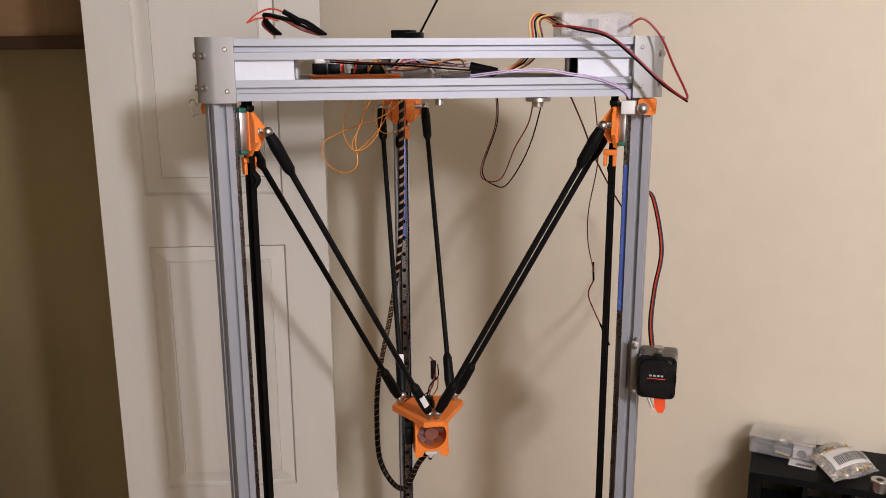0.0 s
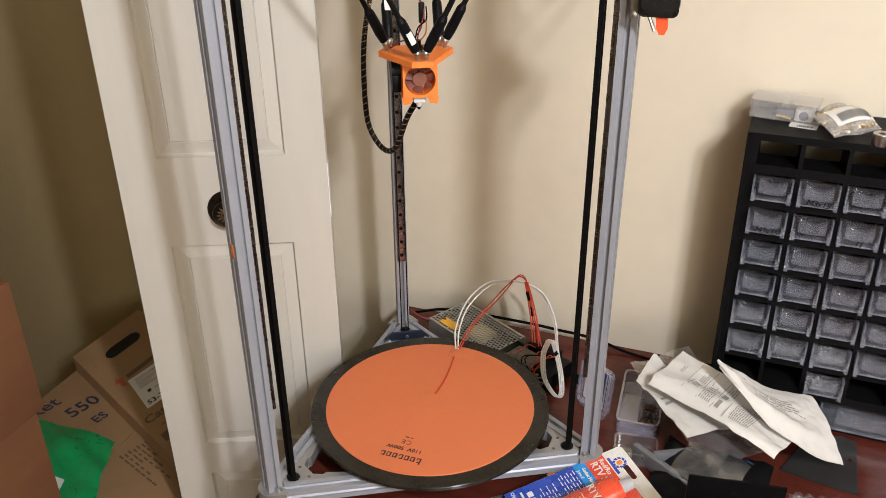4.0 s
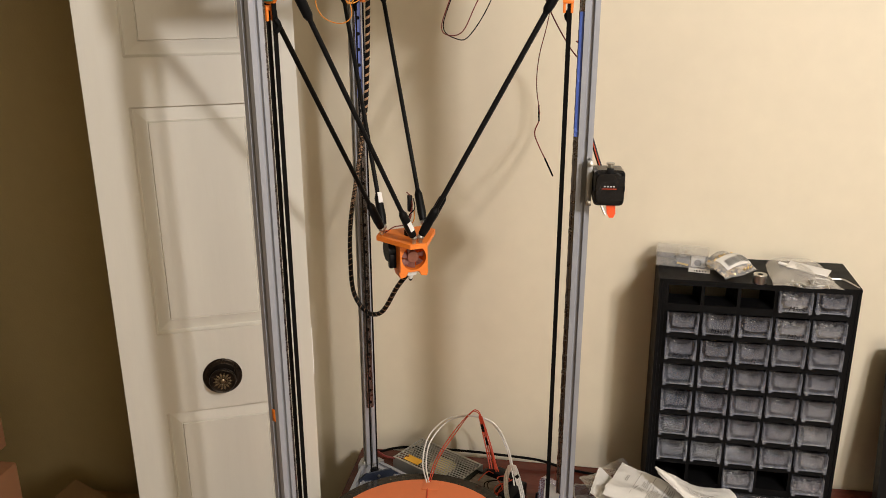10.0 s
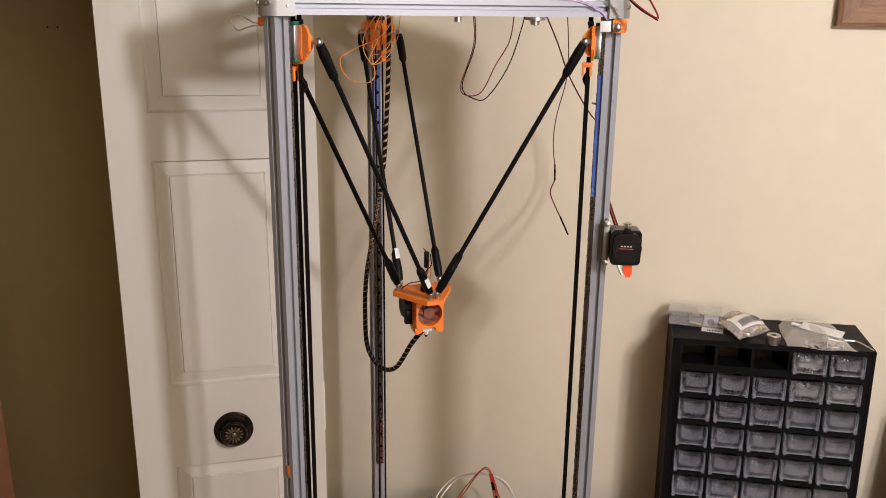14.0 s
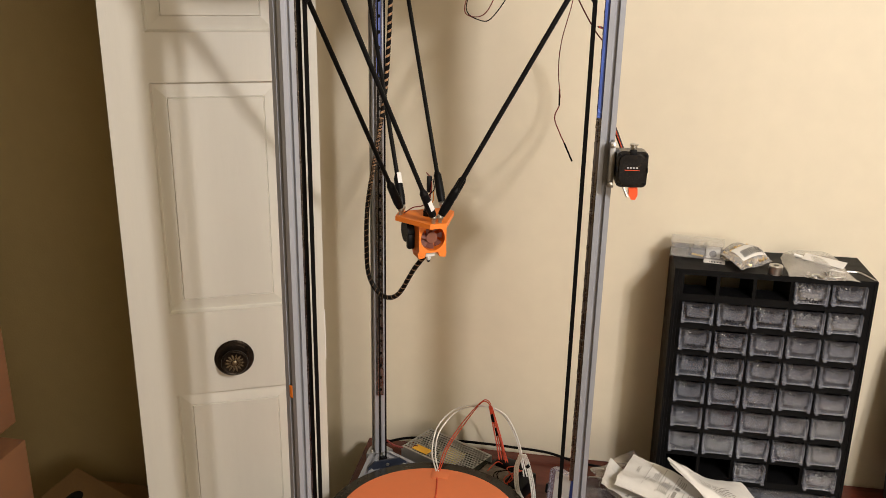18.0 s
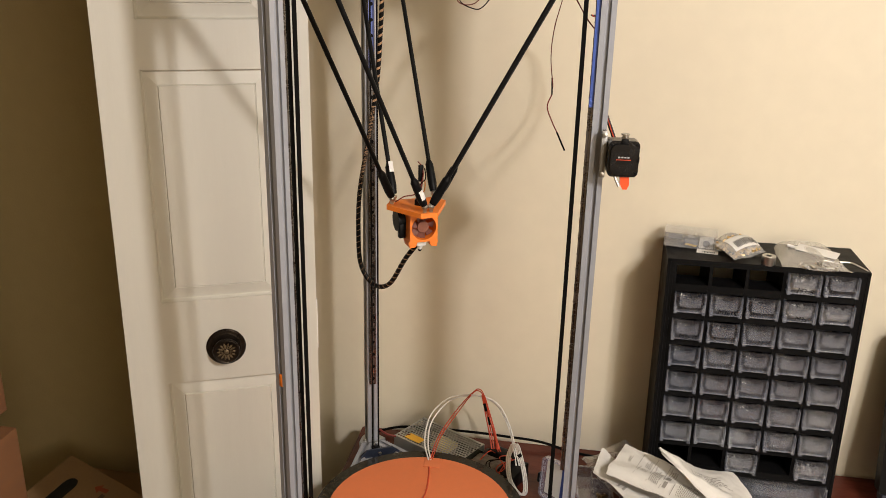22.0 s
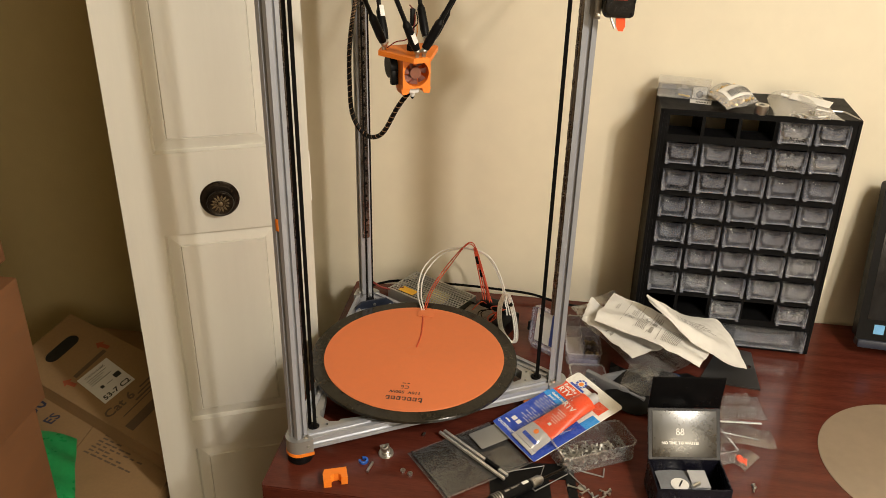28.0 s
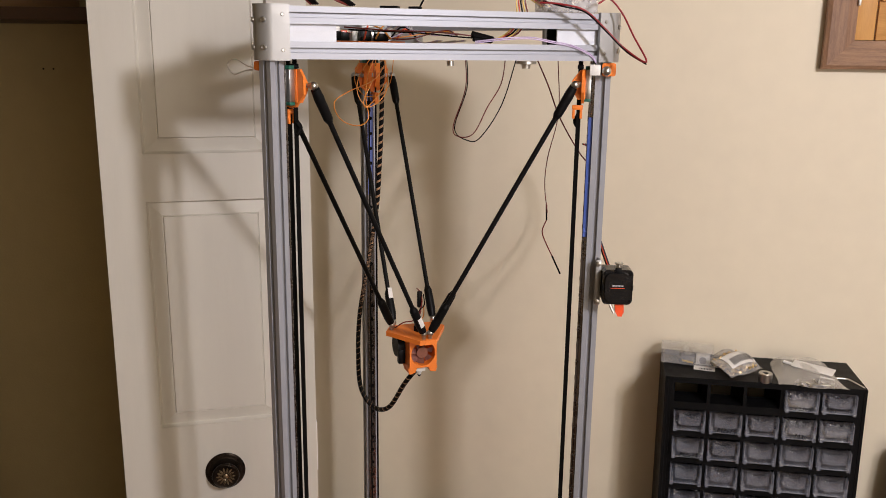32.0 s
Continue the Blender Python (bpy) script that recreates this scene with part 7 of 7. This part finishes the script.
part("film", sheet(0.060, 0.040, 10, 8, lambda u, v: (u - 0.012, v - 0.008, 0.003 + 0.028 * hump(u, 0.06, 0.7) * hump(v, 0.04, 0.7)), 0.0005), CLOUDBAG, ob2, "clear film")
solo("bearing", lathe([(0.0045, 0.0), (0.0110, 0.0), (0.0114, 0.0006), (0.0114, 0.0150), (0.0108, 0.0158), (0.0095, 0.0150), (0.0068, 0.0150), (0.0055, 0.0158), (0.0045, 0.0152), (0.0045, 0.003)], 28), STEEL, pose(0.7285, 0.520, CT), "steel ball bearing standing on the cabinet", "bearing")
sil = thing("parts_bag", pose(0.748, 0.5045, CT, 0, 0, -3) @ Matrix.Diagonal((1.18, 1.0, 0.85, 1)), "clear zip bag with white parts and steel pins", "bag", "parts bags")
part("film", sheet(0.094, 0.098, 16, 14, lambda u, v: (u * (1 - 0.15 * v / 0.098), v, 0.003 + 0.022 * (v / 0.098) * hump(u, 0.094, 0.5) + 0.010 * hump(u, 0.094, 0.7) * hump(v, 0.098, 0.7) + 0.0018 * math.sin(95 * u + 70 * v)), 0.0005), CLOUDBAG, sil, "clear film")
part("white_part", box((0.008, 0.030, 0.004), (0.066, 0.052, 0.006), 0.001), PAPER, sil, "white card strip", pose(0.002, 0.026, 0.012, 14, 6, -22))
part("white_part", rod((0.014, 0.066, 0.024), (0.060, 0.038, 0.017), 0.003, seg=10), WHITE, sil, "white plastic tube")
part("pin", rod((0.060, 0.036, 0.010), (0.080, 0.034, 0.007), 0.0016, seg=8), STEEL, sil, "steel pin")
sp = bmesh.new()
for k in range(26):
    p = Vector((0.020 + 0.052 * rnd.random(), 0.003 + 0.010 * rnd.random(), 0.003 + 0.005 * rnd.random()))
    add_rod(sp, p, p + Vector((rnd.random() - 0.2, 0.5 * (rnd.random() - 0.5), 0.2 * (rnd.random() - 0.5))).normalized() * 0.010, 0.0016, seg=7)
tagged(part("pin", sp, STEEL, sil, "heap of steel pins"), kind="stuff")
solo("hex_key", tube([(0.0, 0.030, 0.002), (0.012, 0.030, 0.002), (0.020, 0.026, 0.002), (0.030, 0.002, 0.002), (0.034, -0.010, 0.002)], 0.0018, 8, 4), STEEL, pose(0.852, 0.522, CT), "bent steel hex key on the cabinet", "hex key", "hex keys")

# contents seen through the drawers
BLACKSCREW = material("dull black screws", (0.003, 0.003, 0.0035), 0.7, vary=0.3, scale=200, ior=1.15)
PEN = material("black marker ink", (0.003, 0.003, 0.0035), 0.6, scale=90, ior=1.12)
LAB = [(0, 1, "", 1), (1, 1, "M3x15", 0), (2, 1, "", 1), (3, 1, "M3x", 1), (4, 1, "", 1), (3, 0, "M3x8", 1), (4, 0, "", 1), (0, 2, "M3x35", 0), (1, 2, "", 1), (2, 2, "11", 0), (2, 7, "", 1), (4, 7, "", 1)]
for i, j, text, full in LAB:
    bx = X0 + i * PX + 0.0042
    bz = ZB + (NR - 1 - j) * PZ2
    if full:
        hold = thing("screw_heap", cab_m @ pose(bx, 0.0042, bz + 0.0018), "heap of small screws in a clear drawer", "screws", "drawer contents")
        hp = bmesh.new()
        add_prism(hp, rounded(0.003, 0.0004, 0.047, 0.020, 0.004, 3), 0.0012, 0.0055 if j == 7 else 0.0135)
        for k in range(130):
            add_screw(hp, Vector((0.003 + 0.043 * rnd.random(), 0.0045 + 0.010 * rnd.random(), 0.002 + (0.006 if j == 7 else 0.0155) * rnd.random())), Vector((rnd.random() - 0.5, rnd.random() - 0.5, 0.6 * (rnd.random() - 0.5))), 0.006, 0.0013)
        tagged(part("screw", hp, STEEL if (i, j) == (3, 0) else KEYSTEEL if (i, j) in ((3, 1), (4, 1), (2, 7), (4, 7)) else BLACKSCREW, hold), kind="stuff")
    if text:
        tag = solo("drawer_label", bms(lambda b: add_box(b, (0, 0, 0), (0.0001, 0.0001, 0.0001))), PEN, cab_m @ pose(bx + BW * 0.52, -0.0165, bz + 0.0130), "black pen writing on a drawer front", "label", "drawer labels", soft=False)
        words("pen_mark", text, 0.0120, PEN, tag, pose(0, 0, -0.004, 90, 5, 0), "", 0.00015, 0.90, 0.0, 0.18)

# ---- wooden frame on the wall ----
pf = thing("wall_frame", wall_m @ pose(0.491, -0.001, 1.722), "oak-framed golden wood cabinet door hanging on the wall", "frame")
FW, FH, FB = 0.46, 0.46, 0.046


def mitre(x0, z0, x1, z1, nx, nz):
    """A frame member with mitred ends and a stepped face."""
    bm = bmesh.new()
    L = math.hypot(x1 - x0, z1 - z0)
    prof = [(0.0, 0.0), (0.0, -0.016), (0.006, -0.020), (0.030, -0.022), (0.040, -0.018), (FB, -0.016), (FB, 0.0)]
    a, b2 = [], []
    dx, dz = (x1 - x0) / L, (z1 - z0) / L
    for o, y in prof:
        a.append(bm.verts.new((x0 + dx * o + nx * o, y, z0 + dz * o + nz * o)))
        b2.append(bm.verts.new((x1 - dx * o + nx * o, y, z1 - dz * o + nz * o)))
    for k in range(len(prof) - 1):
        bm.faces.new((a[k], a[k + 1], b2[k + 1], b2[k]))
    bm.faces.new((a[-1], a[0], b2[0], b2[-1]))
    bm.faces.new(a[::-1])
    bm.faces.new(b2)
    return bm


part("frame_rail", mitre(0, 0, FW, 0, 0, 1), OAK, pf, "bottom oak rail", soft=False)
OAKV = material("upright oak frame wood", (0.32, 0.18, 0.105), 0.5, scale=16, stretch=(14, 14, 1), second=(0.16, 0.085, 0.05), bump=0.25, bump_scale=160)
part("frame_stile", mitre(0, FH, 0, 0, 1, 0), OAKV, pf, "left oak stile", soft=False)
part("frame_stile", mitre(FW, 0, FW, FH, -1, 0), OAKV, pf, "right oak stile", soft=False)
part("frame_rail", mitre(FW, FH, 0, FH, 0, -1), OAK, pf, "top oak rail", soft=False)
PINEV = material("upright golden pine", (0.62, 0.33, 0.10), 0.45, scale=8, stretch=(10, 10, 1), second=(0.50, 0.25, 0.07))
part("inner_stile", box((FB + 0.0005, -0.012, FB + 0.0005), (FB + 0.030, 0, FH - FB), 0.001), PINEV, pf, "golden pine stile")
part("panel", box((FB + 0.034, -0.008, FB + 0.0005), (FW - FB, 0, FH - FB), 0.001), PINE, pf, "golden pine panel")
for k in range(3):
    part("slat", box((FB + 0.036, -0.013, FB + 0.062 + 0.10 * k), (FW - FB - 0.001, -0.0082, FB + 0.078 + 0.10 * k), 0.001), PINE, pf, "pine slat")
part("magnet_strip", box((FB - 0.002, -0.0225, FB + 0.055), (FB + 0.002, -0.0165, FB + 0.090), 0.0005), STEEL, pf, "thin metal catch")

# ---- monitor at the desk's far side ----
mon = thing("monitor", pose(0.974, 0.498, DZ, -13, 0, -4), "black desktop monitor with a blue energy sticker", "monitor")
part("bezel", prism(rounded(0, 0.042, 0.50, 0.335, 0.006), 0.0, 0.030, Matrix(((1, 0, 0, 0), (0, 0, 1, 0), (0, 1, 0, 0), (0, 0, 0, 1)))), BLACK, mon, "black bezel and body")
part("screen", box((0.014, -0.0008, 0.082), (0.486, 0.0, 0.322)), SCREEN, mon, "dark switched-off screen", soft=False)
part("sticker", box((0.028, -0.0012, 0.055), (0.046, -0.0002, 0.073)), STICK, mon, "light blue energy sticker", soft=False)
part("lower_edge", box((0.004, -0.004, 0.026), (0.496, 0.026, 0.042), 0.004), material("blue grey plastic", (0.03, 0.035, 0.055), 0.35, scale=40), mon, "blue-grey lower edge")
part("stand", box((0.18, 0.004, 0.0), (0.32, 0.10, 0.012), 0.003), BLACK, mon, "black foot of the stand", pose(0, 0, 0, 14))
part("neck", box((0.22, 0.058, 0.012), (0.28, 0.080, 0.18), 0.003), BLACK, mon, "black neck", pose(0, 0, 0, 14))

# ---- closet: boxes, bag and shelf ----
lbm = pose(-0.845, 0.190, 0.0)
lb0 = thing("cardboard_box", lbm, "large brown cardboard box with blue print and a taped seam", "cardboard box", "closet boxes")
LW, LD, LH = 0.507, 0.645, 0.410
part("box_body", box((0, 0, 0), (LW, LD, LH - 0.003), 0.002), CARD, lb0)
for x0, x1 in ((0.0, 0.2735), (0.2755, LW)):
    part("top_flap", box((x0, 0, LH - 0.0028), (x1, LD, LH), 0.0004), CARD, lb0, "closed card flap", soft=False)
words("print", "550", 0.052, BLUEINK, lb0, pose(0.110, 0.295, LH + 0.0002, 0, 0, 76), "", 0.0002, 1.0, 0.0006)
words("print", "cket", 0.052, BLUEINK, lb0, pose(0.030, 0.250, LH + 0.0002, 0, 0, 76), "", 0.0002, 1.0, 0.0006)
words("print", "ES", 0.036, BLUEINK, lb0, pose(0.172, 0.277, LH + 0.0002, 0, 0, 76), "", 0.0002, 1.0, 0.0005)
bars([(-0.080 + 0.020 * j + 0.004 * (k % 2), 0.010 * k, -0.066 + 0.020 * j + 0.003 * ((k + j) % 2), 0.0042 + 0.010 * k) for k in range(7) for j in range(7 - 2 * (k % 3))], BOXINK, "print", lb0, pose(0.37, 0.160, LH, 0, 0, -20), "faint rows of print")
part("tape", box((-0.0012, 0.02, LH - 0.06), (0.0, 0.06, LH - 0.001)), PAPER, lb0, "torn paper tape", soft=False)
cbm = pose(-0.845, 0.589, 0.4102, 0, 0, -26)
cb = thing("cardboard_box", cbm, "brown cardboard cable box with a white label and hand hole", "cardboard box", "closet boxes")
CW, CD = 0.60, 0.1845
wedge = Matrix(((0, 0, 1, 0), (1, 0, 0, 0), (0, 1, 0, 0), (0, 0, 0, 1)))
part("box_body", prism([(0.001, 0.0), (0.176, 0.0), (0.176, 0.091), (0.001, 0.036)], 0.001, CW - 0.001, wedge), CARD, cb, soft=False)
topm = pose(0, 0, 0.0398, 17.3)
hole_c = rounded(0.058, 0.052, 0.100, 0.142, 0.020, 6)
part("box_top", prism(rounded(0, 0, CW, CD, 0.003), -0.0030, 0.0, holes=[hole_c]), CARD, cb, "top face with an oval hand hole", topm, soft=False)
part("hand_hole", prism(hole_c, -0.0028, -0.0020), DARKHOLE, cb, "dark hole", topm, soft=False)
lm = topm @ pose(0.264, 0.081, 0, 0, 0, -6)
part("shipping_label", box((-0.059, -0.041, 0), (0.059, 0.041, 0.0006)), PAPER, cb, "white product label", lm, soft=False)
words("print", "53-7 C2", 0.021, INK, cb, lm @ pose(0.046, 0.000, 0.0008, 0, 0, 90), "", 0.0001, 1.0, 0.0005)
words("print", "CAT6-4-BK", 0.011, INK, cb, lm @ pose(-0.044, -0.002, 0.0008, 0, 0, 90), "", 0.0001)
bars([(-0.034 + 0.007 * k, -0.030, -0.0325 + 0.007 * k, 0.022 - 0.01 * (k % 3)) for k in range(4)] + [(0.000, 0.018, 0.016, 0.034), (0.006, -0.020, 0.016, -0.012), (0.012, -0.004, 0.0135, 0.010)], INK, "print", cb, lm @ pose(0, 0, 0.0006))
bars([(0.180, 0.052, 0.193, 0.142)], BOXINK, "print", cb, topm, "dark printed word as a bar")
words("print", "Cat 6", 0.034, BOXINK, cb, topm @ pose(0.352, 0.048, 0.0002, 0, 0, 86), "", 0.0001, 1.0, 0.0008)
bars([(0.352, 0.105, 0.357, 0.165), (0.364, 0.090, 0.368, 0.165), (0.374, 0.075, 0.379, 0.165), (0.385, 0.03, 0.388, 0.165), (0.410, 0.014, 0.436, 0.12)], BOXINK, "print", cb, topm, "rows of dark print")
REDP = material("faded red print", (0.32, 0.07, 0.03), 0.7, scale=60)
for x, y in ((0.190, 0.034), (0.168, 0.150)):
    part("arrow", prism([(-0.022, 0.0), (-0.004, 0.012), (-0.004, 0.005), (0.020, 0.005), (0.020, -0.005), (-0.004, -0.005), (-0.004, -0.012)], 0, 0.0004), REDP, cb, "faded red arrow", topm @ pose(x, y, 0, 0, 0, 8))
gr = thing("green_bag", pose(-0.465, 0.198, 0.4104), "bright green plastic bag lying on a cardboard box", "bag")
rg = lambda u, v: (-0.106 * v / 0.198 - u, v, 0.004 + 0.042 * hump(min(0.999, u / 0.26 + 0.1), 1.1, 0.5) * hump(v + 0.01, 0.23, 0.5) + 0.006 * math.sin(46 * u + 22 * v) * hump(v, 0.198, 0.5) + 0.004 * math.sin(80 * v - 35 * u))
part("film", sheet(0.26, 0.198, 20, 16, rg, 0.0012), GREENB, gr, "shiny green film")
part("hanging_film", sheet(0.26, 0.30, 16, 14, lambda u, v: (-u, -0.005 - 0.006 * hump(u, 0.26, 0.5) - 0.006 * math.sin(40 * u + 8 * v), 0.002 - v), 0.0012), GREENB, gr, "green film hanging over the edge")
part("tag", sheet(0.056, 0.030, 6, 4, lambda u, v: (-0.100 - u * 0.98, 0.022 + v, rg(0.104 + u, 0.022 + v)[2] + 0.003), 0.0006), PAPER, gr, "white paper tag")
bx1 = thing("carton", pose(-0.90, -0.28, 0.0), "reddish brown carton standing on the floor", "cardboard box", "stacked cartons")
part("box_body", box((0, 0, 0), (0.448, 0.424, 0.737), 0.002), CARDRED, bx1)
part("edge_tape", box((0.004, 0.004, 0.737), (0.444, 0.422, 0.7392)), CARD, bx1, "pale worn top flap", soft=False)
bx2 = thing("carton", pose(-0.90, -0.28, 0.7394), "reddish brown carton stacked on another", "cardboard box", "stacked cartons")
part("box_body", box((0, 0, 0.012), (0.476, 0.418, 0.246), 0.002), CARDRED, bx2)
# near-black filler puts the shade of the gap between the cartons into colour
part("gap_filler", box((0.01, 0.01, 0.0), (0.44, 0.40, 0.0118)), DARKHOLE, bx2, "dark filler for the shaded gap under the carton", soft=False)
bx3 = thing("carton", pose(-0.90, -0.30, 0.9856), "reddish brown carton at the top of the stack", "cardboard box", "stacked cartons")
part("box_body", box((0, 0, 0.034), (0.472, 0.430, 0.246), 0.002), CARDRED, bx3)
part("gap_filler", box((0.01, 0.03, 0.0), (0.435, 0.41, 0.0338)), CARDRED, bx3, "recessed carton base", soft=False)
sh = thing("closet_shelf", pose(-1.61, 0.52, 1.788), "dark wooden closet shelf carrying a carton", "shelf")
part("board", box((0.0, 0.0, 0), (1.25, 0.34, 0.022), 0.001), material("dark shelf wood", (0.05, 0.024, 0.014), 0.5, scale=10, stretch=(1, 8, 8)), sh)
ct = thing("carton", pose(-1.20, 0.57, 1.8102), "brown carton on the closet shelf", "cardboard box")
part("box_body", box((0, 0, 0), (0.54, 0.27, 0.20), 0.002), CARD, ct)
for x in (-0.771, -0.747):
    solo("wall_hole", lathe([(0.0, 0.0), (0.0022, 0.0), (0.0022, 0.0006), (0.0, 0.0006)], 10), DARKHOLE, pose(x, 0.8598, 1.692, 90), "small dark screw hole in the wall", "hole", kind="structure")
